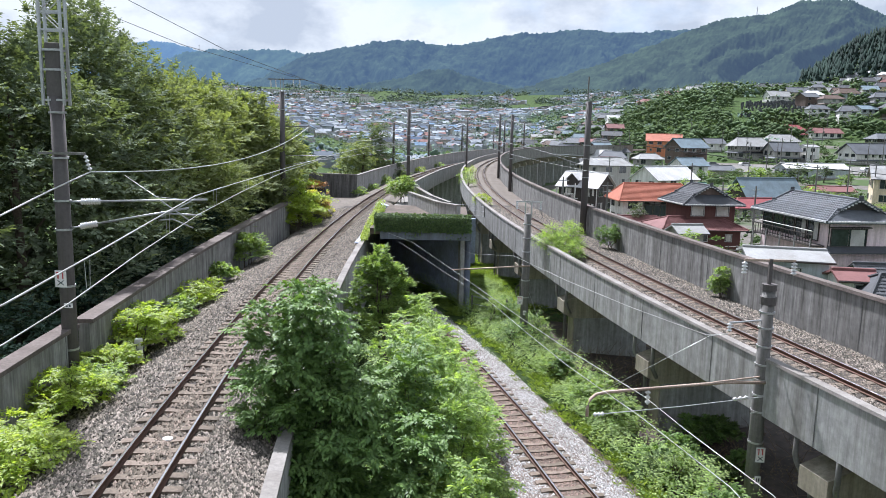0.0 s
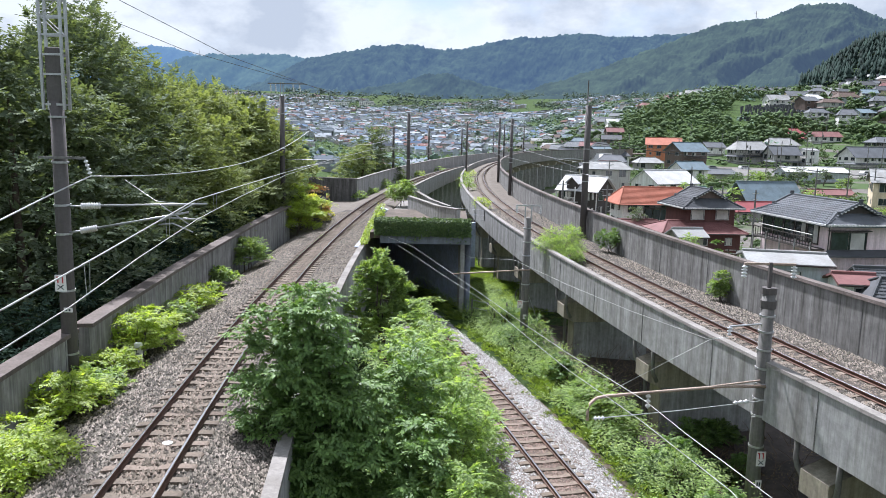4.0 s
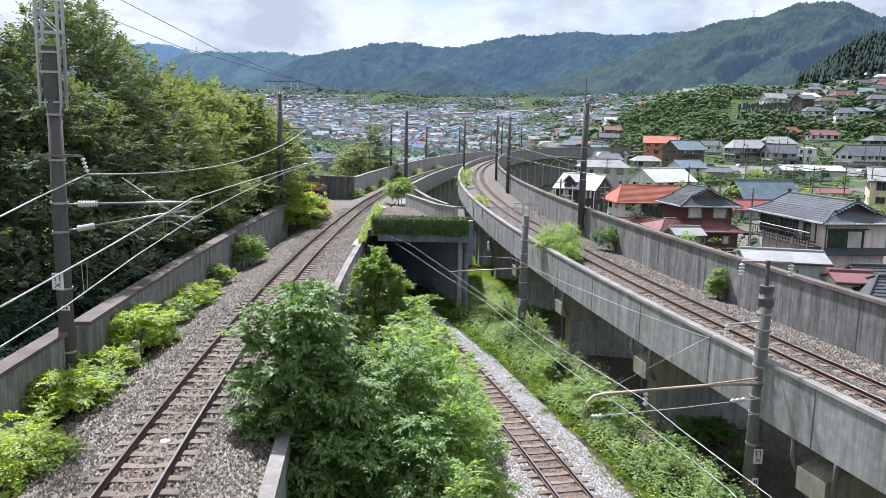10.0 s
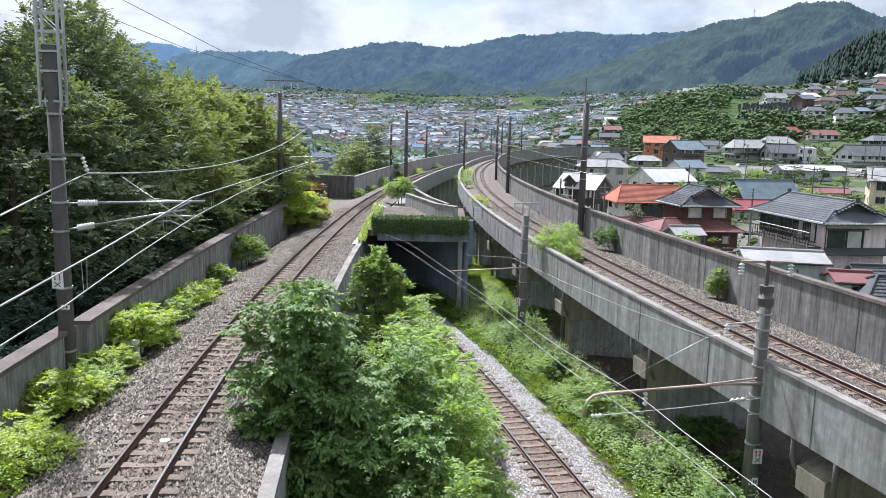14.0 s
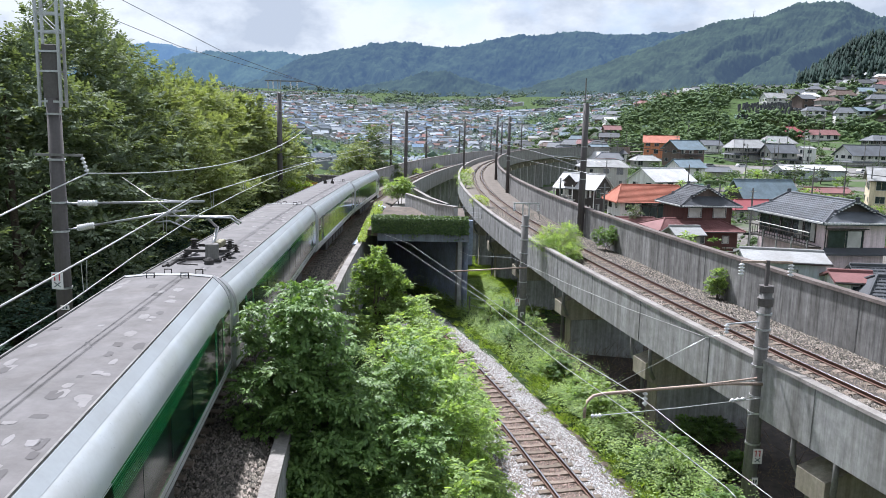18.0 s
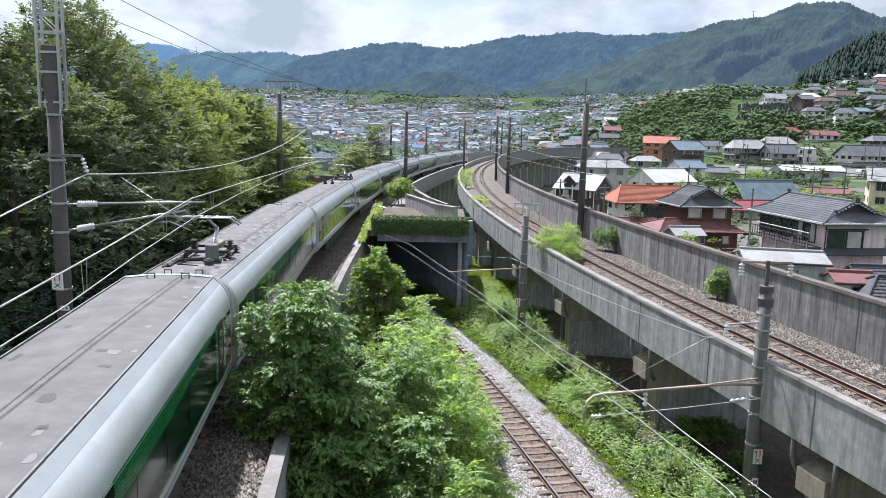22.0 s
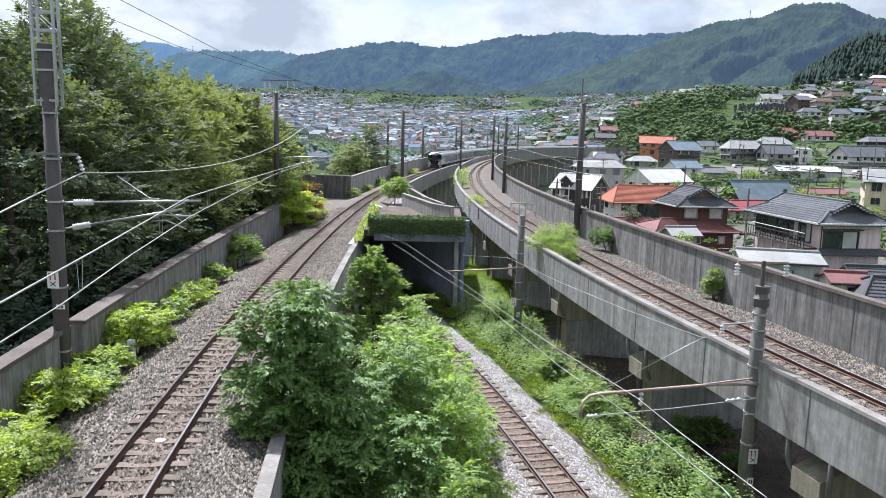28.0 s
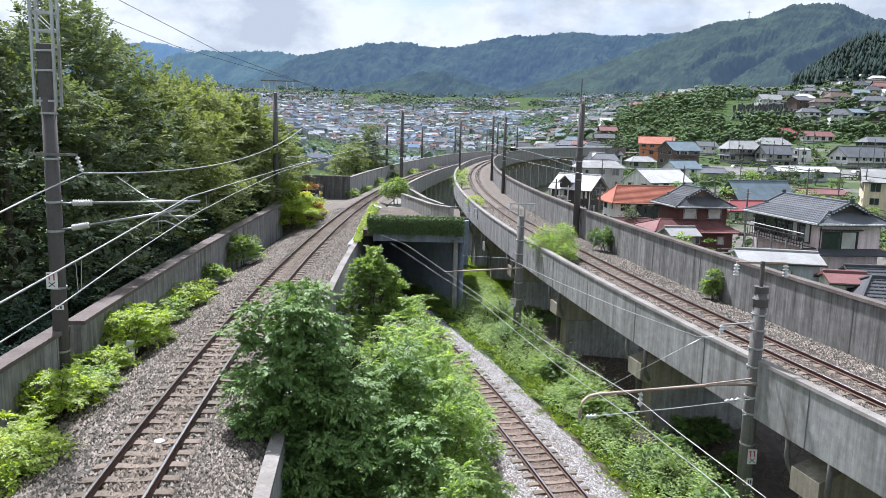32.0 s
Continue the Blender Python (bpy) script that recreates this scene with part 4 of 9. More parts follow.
# The last two tall trees are added out of view to shade the wood.
WOODS = [(-19.5, 22, 12.5, 4.8), (-24.0, 30, 18.5, 5.4), (-17.4, 30.5, 13.6, 4.6), (-18.7, 37.5, 16.4, 5.1), (-21.0, 44, 16.9, 5.3), (-18.0, 46, 13.6, 4.9), (-18.6, 54, 13.9, 5.0),
         (-17.0, 61, 13.3, 4.4), (-16.6, 69, 12.4, 4.2), (-20.0, 66, 13.6, 4.8), (-27, 40, 17, 5.2), (-25.5, 36, 21.5, 5.5), (-30, 30, 23, 6.0)]
for i, (x, y, h, r) in enumerate(WOODS):
    rng = random.Random(40 + i)
    z = ground_z(x, y) + 0.1
    h = h - (z + 2.5) - 0.4
    blobs = [(0, 0, h * 0.5, r * 0.78, r * 0.78, h * 0.42)]
    count = 84
    for k in range(count):
        f = (k + 0.5) / count
        a = k * 2.39996 + rng.uniform(-0.4, 0.4)
        q = r * (1.0 - 0.86 * max(0.0, f - 0.45) ** 1.7 / 0.362 - 0.45 * max(0.0, 0.4 - f)) * rng.uniform(0.8, 1.06)
        p = rng.uniform(0.8, 1.5) * (0.62 + 0.1 * r) * (1.0 if f < 0.88 else 0.6)
        blobs.append((math.cos(a) * q, math.sin(a) * q, 0.6 + (h - 1.3) * f ** 0.9, p, p, p * rng.uniform(0.34, 0.52)))
    for k in range(7):
        a = rng.uniform(0, 6.28)
        q = r * rng.uniform(0.05, 0.6)
        blobs.append((math.cos(a) * q, math.sin(a) * q, h - rng.uniform(-0.2, 0.5) - q * 0.55, 0.32, 0.32, rng.uniform(0.6, 1.1)))
    # The left trees carry the wood's shade in their darker leaf colour.
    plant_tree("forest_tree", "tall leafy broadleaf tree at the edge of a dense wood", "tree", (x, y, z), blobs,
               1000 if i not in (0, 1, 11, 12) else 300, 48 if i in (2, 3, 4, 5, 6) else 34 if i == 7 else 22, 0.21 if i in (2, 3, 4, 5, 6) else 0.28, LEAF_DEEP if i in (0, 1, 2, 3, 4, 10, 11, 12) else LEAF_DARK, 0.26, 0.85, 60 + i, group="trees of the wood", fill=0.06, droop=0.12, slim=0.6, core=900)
for i, (x, y, h, r) in enumerate(((-12.0, 124, 17.4, 5.0), (-13.4, 113, 14.2, 3.9))):
    z = ground_z(x, y)
    rng = random.Random(80 + i)
    blobs = [(0, 0, h - r * 0.8, r * 0.7, r * 0.7, r * 0.8)] + [(math.cos(k) * r * 0.6, math.sin(k) * r * 0.6, h * 0.35 + rng.uniform(0, h * 0.35), r * 0.55, r * 0.55, r * 0.5) for k in range(7)]
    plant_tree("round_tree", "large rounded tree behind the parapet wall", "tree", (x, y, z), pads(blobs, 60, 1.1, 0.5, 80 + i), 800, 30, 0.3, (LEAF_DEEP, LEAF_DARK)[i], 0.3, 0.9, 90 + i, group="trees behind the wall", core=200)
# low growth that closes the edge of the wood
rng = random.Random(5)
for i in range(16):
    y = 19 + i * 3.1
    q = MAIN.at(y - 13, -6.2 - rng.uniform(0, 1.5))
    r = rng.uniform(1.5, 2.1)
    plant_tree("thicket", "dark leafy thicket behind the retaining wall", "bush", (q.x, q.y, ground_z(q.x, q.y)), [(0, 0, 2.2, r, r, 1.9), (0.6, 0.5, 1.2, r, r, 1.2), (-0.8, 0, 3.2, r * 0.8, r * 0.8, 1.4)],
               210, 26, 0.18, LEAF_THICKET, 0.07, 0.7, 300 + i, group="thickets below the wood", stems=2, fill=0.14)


# ---- catenary masts ----
def ring_band(z, r):
    return Mesh().tube([(0, 0, z - 0.03), (0, 0, z + 0.03)], r, 14)


def mast(label, base, height, r, mat, bands=(), group="catenary masts", name="catenary_mast"):
    m = thing(name, label, "mast", pose(*base), group=group)
    part("shaft", Mesh().tube([(0, 0, -0.6), (0, 0, height * 0.5), (0, 0, height)], [r * 1.08, r, r * 0.9], 18), mat, m, "", True)
    for z in bands:
        part("clamp_band", ring_band(z, r * 1.14), STEEL, m, "galvanised band")
    return m


def insulator(mesh, a, b, r=0.085, n=6):
    """A ribbed insulator turned as one body."""
    a, b = Vector(a), Vector(b)
    pts, rad = [a], [r * 0.35]
    for i in range(n):
        for f, k in ((0.12, 0.4), (0.45, 1.0), (0.55, 0.96), (0.88, 0.4)):
            pts.append(a + (b - a) * ((i + f) / n))
            rad.append(r * k)
    return mesh.tube(pts + [b], rad + [r * 0.35], 10)


def wire(name, label, pts, r=0.012, mat=None, group="overhead wires", parts=()):
    w = thing(name, label, "wire", group=group)
    part("strand", Mesh().tube(pts, r, 6), mat or WIRE, w, "", True)
    return w


def sag(a, b, drop, n=14):
    a, b = Vector(a), Vector(b)
    return [a + (b - a) * (i / n) - Vector((0, 0, 4 * drop * (i / n) * (1 - i / n))) for i in range(n + 1)]


# tall dark mast in the gap of the retaining wall
m = mast("dark concrete catenary mast with a lattice top in a wall gap", (-11.3, 21.8, -2.0), 9.85, 0.215, POLE_DARK, (2.35, 4.3, 6.0, 6.85, 8.1, 9.4))
lat = part("lattice_top", Mesh(), STEEL, m, "galvanised lattice extension")
lm = Mesh()
for ax, ay in ((-0.3, -0.16), (0.3, -0.16), (-0.3, 0.16), (0.3, 0.16)):
    lm.box(ax, ay, 12.2, 0.07, 0.07, 5.2)
for z in (9.75, 10.6, 11.15, 11.7, 12.2, 12.7, 13.2, 13.7, 14.3):
    lm.box(0, -0.16, z, 0.62, 0.03, 0.06).box(0, 0.16, z, 0.62, 0.03, 0.06)
for i, z in enumerate((11.7, 12.2, 12.7, 13.2, 13.7)):
    s = 0.27 if i % 2 else -0.27
    lm.tube([(-s, -0.17, z), (s, -0.17, z + 0.5)], 0.018, 5)
    lm.tube([(-s, 0.17, z), (s, 0.17, z + 0.5)], 0.018, 5)
lat.data = lm.data("lattice_top", STEEL)
part("dark_panel", Mesh().box(0.0, -0.1, 10.6, 0.42, 0.08, 1.5, bevel=0.02), POLE_DARK, m, "dark casing")
part("crossarm", Mesh().box(0.2, -0.25, 8.24, 1.35, 0.07, 0.07), POLE_GREY, m)
arm = part("hanger_insulator", insulator(Mesh(), (0.86, -0.25, 8.2), (0.92, -0.1, 7.75), 0.07, 4), PORCELAIN, m)
for z0, z1, x1, n in ((6.82, 6.98, 4.3, "top_tube"), (6.04, 6.72, 3.75, "stay_tube")):
    a, b = Vector((0.2, -0.05, z0)), Vector((x1, -0.1, z1))
    tube = part(n, Mesh().tube([a, a + (b - a) * 0.12], 0.03, 8).tube([a + (b - a) * 0.22, b], 0.034, 10), STEEL, m, "galvanised bracket tube", True)
    part("insulator", insulator(Mesh(), a + (b - a) * 0.09, a + (b - a) * 0.235, 0.1, 8), PORCELAIN, tube, "ribbed white insulator", True)
part("registration_arm", Mesh().tube([(3.0, -0.1, 6.55), (4.15, -0.15, 6.52)], 0.028, 8).tube([(2.9, -0.1, 6.95), (3.8, -0.3, 6.4)], 0.02, 8).tube([(3.95, -0.1, 7.0), (3.0, -0.3, 6.45)], 0.02, 8), STEEL, m, "", True)
part("steady_arm", Mesh().tube([(2.9, -0.2, 6.35), (3.3, -0.2, 6.4), (3.9, -0.2, 6.15)], 0.022, 8), STEEL, m, "", True)
def warning_sign(parent, x, y, z, w=0.34, h=0.5, yaw=0.0):
    M = pose(x, y, z, 0, 0, yaw)
    sg = part("warning_plate", Mesh().box(0, 0, 0, w, 0.02, h, M, 0.008), SIGN_WHITE, parent, "white plate with red strokes over a cross")
    red, dark = Mesh(), Mesh()
    for sx in (-0.07, 0.07):
        red.box(sx * w / 0.34, -0.014, 0.1 * h / 0.5, 0.035 * w / 0.34, 0.006, 0.2 * h / 0.5, M)
        red.box((sx - 0.03) * w / 0.34, -0.014, 0.18 * h / 0.5, 0.06 * w / 0.34, 0.006, 0.035, M)
    for sg2 in (-1, 1):
        dark.tube([M @ Vector((-0.09 * w / 0.34, -0.015, -0.2 * h / 0.5 * sg2 * 0.35 - 0.12 * h / 0.5)), M @ Vector((0.09 * w / 0.34, -0.015, 0.2 * h / 0.5 * sg2 * 0.35 - 0.12 * h / 0.5))], 0.013, 4)
    part("red_mark", red, SIGN_RED, sg, "red double stroke")
    part("cross", dark, SIGN_DARK, sg, "dark cross")


def number_plate(parent, x, y, z, w=0.26, h=0.14):
    pl = part("number_plate", Mesh().box(x, y, z, w, 0.015, h, None, 0.005), SIGN_WHITE, parent, "small white plate")
    part("plate_bars", Mesh().box(x - w * 0.18, y - 0.011, z, w * 0.2, 0.005, h * 0.5).box(x + w * 0.18, y - 0.011, z, w * 0.2, 0.005, h * 0.5), SIGN_DARK, pl, "plain dark bars")


warning_sign(m, -0.06, -0.235, 4.55)
number_plate(m, 0.12, -0.235, 3.74)

# grey mast beside the sunken track
m = mast("grey concrete catenary mast with a long curved bracket tube", (10.2, 23.0, -4.9), 7.4, 0.215, POLE_GREY, (2.3, 3.35, 3.9, 4.4, 4.9, 5.5, 6.1, 6.6))
part("cap_collar", Mesh().tube([(0, 0, 6.85), (0, 0, 7.1)], 0.25, 14).tube([(0, 0, 7.3), (0, 0, 7.5)], 0.23, 14), POLE_DARK, m, "dark collar")
part("top_post", Mesh().box(-0.02, 0, 7.85, 0.1, 0.1, 0.9), POLE_DARK, m, "thin dark post")
part("top_arm", Mesh().box(-0.05, 0, 8.25, 1.6, 0.07, 0.07), STEEL_RUST, m, "rusty crossarm")
for x in (-0.83, 0.72):
    part("insulator", insulator(Mesh(), (x, 0, 8.2), (x, 0, 7.8), 0.1, 4), PORCELAIN, m, "stacked white insulator", True)
part("side_arm", Mesh().tube([(-0.2, -0.1, 6.35), (-1.2, -0.1, 6.25)], 0.03, 8), STEEL, m)
part("side_insulator", insulator(Mesh(), (-1.18, -0.1, 6.25), (-1.18, -0.1, 5.95), 0.09, 3), PORCELAIN, m, "", True)
part("bracket_tube", Mesh().tube([(0.25, -0.24, 4.36), (-1.2, -0.24, 4.34), (-5.0, -0.24, 3.92), (-5.3, -0.24, 3.84), (-5.48, -0.24, 3.66), (-5.55, -0.24, 3.4), (-5.55, -0.24, 3.1)], 0.05, 10), STEEL_RUST, m, "long rusty tube bent down at its end", True)
part("bracket_brace", Mesh().tube([(-0.15, -0.24, 4.55), (-1.6, -0.24, 4.33)], 0.03, 8), STEEL_RUST, m)
part("span_wire", Mesh().tube([(0.1, -0.24, 3.9), (-2.6, -0.24, 3.5), (-5.2, -0.24, 3.18)], 0.014, 6), WIRE, m)
for a, b in (((-0.45, -0.24, 3.86), (-0.95, -0.24, 3.78)), ((-5.35, -0.24, 3.17), (-5.0, -0.24, 3.2))):
    part("strain_insulator", insulator(Mesh(), a, b, 0.075, 3), PORCELAIN, m, "", True)
part("hanging_insulator", insulator(Mesh(), (-3.65, -0.24, 4.02), (-3.65, -0.24, 3.55), 0.09, 3), PORCELAIN, m, "", True)
warning_sign(m, 0.1, -0.235, 1.93, 0.3, 0.5)
number_plate(m, 0.08, -0.235, 1.07, 0.2, 0.26)
part("loops", Mesh().tube([(-0.3, -0.15, 3.9), (0.4, -0.15, 3.98), (0.42, 0.1, 3.95)], 0.015, 6).tube([(-0.3, -0.15, 3.3), (0.4, -0.15, 3.36), (0.42, 0.1, 3.3)], 0.015, 6), WIRE, m, "wire loops")

# mast in the middle distance
m = mast("grey concrete catenary mast with a crossarm and a coil of cable", (4.72, 42.8, -4.95), 7.5, 0.22, POLE_GREY, (2.6, 3.6, 4.5, 5.3, 6.1, 6.9))
part("top_frame", Mesh().box(-0.16, 0, 7.75, 0.07, 0.07, 1.0).box(0.2, 0, 7.75, 0.07, 0.07, 1.0).box(0.05, 0, 8.2, 1.5, 0.08, 0.08), STEEL, m, "galvanised frame")
for x in (-0.65, 0.72):
    part("insulator", insulator(Mesh(), (x, 0, 8.18), (x, 0, 7.75), 0.09, 4), PORCELAIN, m, "", True)
part("jumper", Mesh().tube([(0.72, 0, 7.7), (0.85, 0, 7.3), (0.55, 0, 7.05), (0.2, 0, 7.2)], 0.02, 6), WIRE_DARK, m)
part("bracket_tube", Mesh().tube([(0.2, -0.24, 4.5), (-4.3, -0.24, 4.15)], 0.045, 8), STEEL_RUST, m, "rusty bracket tube", True)
part("cable_coil", Mesh().tube([(-0.42 + 0.16 * math.cos(k * 0.63), -0.25, 3.0 + 0.36 * math.sin(k * 0.63)) for k in range(21)], 0.03, 6), WIRE_DARK, m, "coil of dark cable")
warning_sign(m, -0.3, -0.28, 2.45, 0.3, 0.48)
number_plate(m, 0.0, -0.24, 1.7, 0.2, 0.26)
part("guy_wire", Mesh().tube([(0.1, 0, 3.2), (1.5, -0.6, -0.4)], 0.012, 6), WIRE, m)

# mast at the end of the wall, with its crossarms
m = mast("dark concrete catenary mast with insulated crossarms beside the wood", (-13.2, 60.0, -2.6), 12.6, 0.21, POLE_DARK, (8.5, 11.2))
part("top_post", Mesh().box(-0.1, 0, 13.1, 0.06, 0.06, 1.1).box(0.1, 0, 13.1, 0.06, 0.06, 1.1), STEEL, m)
part("top_arm", Mesh().box(0.35, 0, 13.55, 2.9, 0.08, 0.08), POLE_GREY, m)
for x in (-0.9, -0.5, 0.9, 1.4):
    part("insulator", insulator(Mesh(), (x, 0, 13.5), (x + 0.05, 0, 12.9), 0.07, 4), PORCELAIN, m, "", True)
part("mid_arm", Mesh().box(1.0, 0, 9.9, 2.1, 0.07, 0.07).tube([(0.2, 0, 9.0), (1.5, 0, 9.85)], 0.03, 6), POLE_GREY, m)
part("bracket_tube", Mesh().tube([(0.2, 0, 7.6), (4.6, -0.1, 7.65)], 0.035, 8).tube([(0.2, 0, 6.8), (4.0, -0.1, 7.5)], 0.03, 8), STEEL, m, "", True)
number_plate(m, 0.0, -0.24, 3.6, 0.4, 0.6)


def far_mast(line, s, o, height, label, side, tube=3.0, r=0.2, mat=POLE_DARK):
    p = line.at(s, o)
    m = mast(label, (p.x, p.y, p.z - 0.8), height + 0.8, r, mat, (height * 0.5, height * 0.75))
    h = line.heading(s)
    ax = Vector((math.cos(h), -math.sin(h), 0)) * side
    part("top_arm", Mesh().tube([ax * -0.7 + Vector((0, 0, height + 0.6)), ax * 0.9 + Vector((0, 0, height + 0.6))], 0.045, 6), POLE_GREY, m)
    part("bracket_tube", Mesh().tube([(0, 0, 6.4), ax * tube + Vector((0, 0, 6.5))], 0.04, 6).tube([(0, 0, 5.6), ax * tube * 0.85 + Vector((0, 0, 6.35))], 0.035, 6), STEEL, m)
    for k in (0.25, 0.75):
        q = ax * (1.5 * k - 0.6) + Vector((0, 0, height + 0.55))
        part("insulator", insulator(Mesh(), q, q - Vector((0, 0, 0.45)), 0.08, 3), PORCELAIN, m)
    return m


far_mast(MAIN, 84.5, 2.45, 10.2, "dark concrete catenary mast beside the curving track", -1, 2.6, 0.23)
far_mast(MAIN, 112, -4.0, 8.6, "dark catenary mast behind the parapet wall", 1, 3.6)
far_mast(MAIN, 146, -3.75, 8.6, "dark catenary mast behind the parapet wall", 1, 3.4)
far_mast(MAIN, 184, -3.75, 8.8, "dark catenary mast behind the parapet wall", 1, 3.4)
far_mast(VIA, 101.6, 2.72, 9.4, "dark catenary mast on the viaduct", -1, 2.8, 0.18)
far_mast(VIA, 79.5, 2.75, 9.0, "dark catenary mast on the viaduct", -1, 2.8, 0.2)
m = far_mast(VIA, 43.2, 2.72, 9.6, "tall dark catenary mast with a thin pole on top of it", -1, 2.8, 0.24)
part("thin_pole", Mesh().tube([(-0.1, 0, 9.4), (-0.1, 0, 12.2)], 0.05, 6), POLE_GREY, m)
far_mast(VIA, 120, -2.7, 8.8, "dark catenary mast on the viaduct", 1, 2.6, 0.17)
far_mast(VIA, 150, 2.7, 8.8, "dark catenary mast on the viaduct", -1, 2.6, 0.17)
far_mast(MAIN, 222, -3.75, 8.8, "dark catenary mast behind the parapet wall", 1, 3.4)
far_mast(VIA, 190, 2.7, 8.8, "dark catenary mast on the viaduct", -1, 2.6, 0.17)

# ---- overhead wires ----
CONTACT = [(-5.73, 9.36, 4.22), (-6.01, 11.64, 4.24), (-6.42, 15.35, 4.43), (-6.94, 20.65, 4.65), (-7.43, 26.72, 4.78), (-8.04, 37.05, 5.01), (-8.45, 49.25, 5.1)]
MESSENGER = [(-5.74, 9.43, 4.73), (-6.16, 12.93, 4.84), (-6.92, 20.40, 5.20), (-7.43, 26.75, 5.16), (-8.19, 40.58, 5.16), (-8.58, 57.57, 5.25)]
tail_c = [tuple(MAIN.at(s, 0.0, 5.1)) for s in range(50, 330, 8)]
tail_m = [tuple(MAIN.at(s, 0.0, 5.75)) for s in range(66, 330, 8)]
wire("contact_wire", "bright contact wire over the main track", [(-5.3, 4.0, 4.2), (-4.8, -6, 4.4)][::-1] + CONTACT + tail_c, 0.011)
wire("messenger_wire", "bright messenger wire that carries the contact wire", [(-5.3, 4.0, 4.7), (-4.8, -6, 4.9)][::-1] + MESSENGER + tail_m, 0.015)
for k in range(26):
    s = -1 + k * 5.2
    p = MAIN.at(s)
    zc = float(np.interp(p.y, [c[1] for c in CONTACT] + [70, 200], [c[2] for c in CONTACT] + [5.0, 5.1]))
    zm = float(np.interp(p.y, [c[1] for c in MESSENGER] + [80, 200], [c[2] for c in MESSENGER] + [5.5, 5.8]))
    xc = float(np.interp(p.y, [c[1] for c in CONTACT], [c[0] for c in CONTACT])) if p.y < 49 else p.x
    w = thing("dropper", "thin double dropper between messenger and contact wire", "wire", group="droppers")
    part("strand", Mesh().tube([(xc - 0.03, p.y, zc), (xc - 0.05, p.y, zm)], 0.006, 4).tube([(xc + 0.03, p.y, zc), (xc + 0.05, p.y, zm)], 0.006, 4), WIRE, w)
wire("feeder_wire", "thick bright feeder wire hanging in a bow", [(-8.9, 4.0, 3.4), (-9.97, 16.63, 5.04), (-10.2, 19.01, 5.36), (-10.38, 21.7, 5.72)], 0.022)
wire("feeder_wire", "thick bright feeder wire hanging in a bow", sag((-10.38, 21.7, 5.72), (-11.1, 60.0, 7.28), 0.95, 24), 0.022)
wire("feeder_wire", "bright feeder wire hanging in a bow between masts", sag((-11.1, 60.0, 7.28), MAIN.at(112, -3.0, 8.0), 1.6, 24), 0.02)
wire("stay_wire", "thin bright stay wire", [(-9.6, 22.2, 5.6), (-8.6, 22.0, 5.0), (-7.6, 21.8, 4.95)], 0.012)
LOW_M = [(5.98, 5.0, 0.85), (6.0, 12.59, 0.75), (5.34, 15.63, 0.75), (4.98, 17.64, 0.75), (3.72, 21.58, 0.75), (2.78, 24.96, 0.75), (0.59, 33.34, 0.75), (-1.9, 42.68, 0.75), (-4.2, 50.5, 0.3)]
LOW_C = [(6.6, 5.0, -0.1), (6.05, 14.64, -0.1), (5.14, 18.55, -0.1), (3.93, 22.66, -0.1), (3.05, 26.48, -0.1), (1.86, 31.98, -0.1), (-0.09, 38.36, -0.1), (-1.96, 44.89, -0.1), (-4.6, 54, -0.2)]
wire("messenger_wire", "bright messenger wire over the sunken track", LOW_M, 0.008)
wire("contact_wire", "bright contact wire over the sunken track", LOW_C, 0.008)
wire("side_wire", "pale wire slung from mast to mast along the viaduct", [(1.2, 50.0, -0.75), (1.71, 48.0, -0.7), (4.01, 43.0, 0.04), (6.21, 37.0, -0.2), (7.9, 31.0, -0.08), (9.06, 25.0, 0.38), (9.01, 23.0, 0.95)], 0.011)
wire("side_wire", "thin wire hanging from the side bracket to the curved tube", [(9.0, 22.9, 1.0), (8.4, 22.9, 0.9), (5.3, 22.9, -0.9)], 0.007)
wire("high_wire", "thin dark wire high across the sky", [(-29.0, 40.0, 17.0), (-20.9, 60.0, 13.4), (-15.5, 74.0, 12.2), (-4.0, 140.0, 10.5)], 0.02, WIRE_DARK)
wire("high_wire", "thin dark wire high across the sky", [(-25.0, 40.0, 17.5), (-17.4, 60.0, 13.0), (-12.0, 78.0, 11.2), (-2.0, 140.0, 10.0)], 0.02, WIRE_DARK)
via_c = [tuple(VIA.at(s, 0.0, 5.0)) for s in range(30, 330, 8)]
wire("contact_wire", "bright contact wire over the viaduct track", via_c, 0.011)
wire("messenger_wire", "bright messenger wire over the viaduct track", [tuple(VIA.at(s, 0.0, 5.6 + 0.4 * abs(math.sin(s * 0.08)))) for s in range(30, 330, 6)], 0.013)
wire("high_wire", "dark wire slung across the houses", sag((10.6, 56.3, 6.9), (62, 68, 3.2), 0.6), 0.03, WIRE_DARK)
wire("high_wire", "dark wire slung over the town", sag(tuple(VIA.at(190, 2.7, 8.5)), (95, 150, 3.0), 2.0), 0.035, WIRE_DARK)
wire("feeder_wire", "bright wire over the viaduct masts", [tuple(VIA.at(s, 2.2, 8.6 - 0.8 * abs(math.sin((s - 43) * 0.0855)))) for s in range(43, 200, 5)], 0.016)


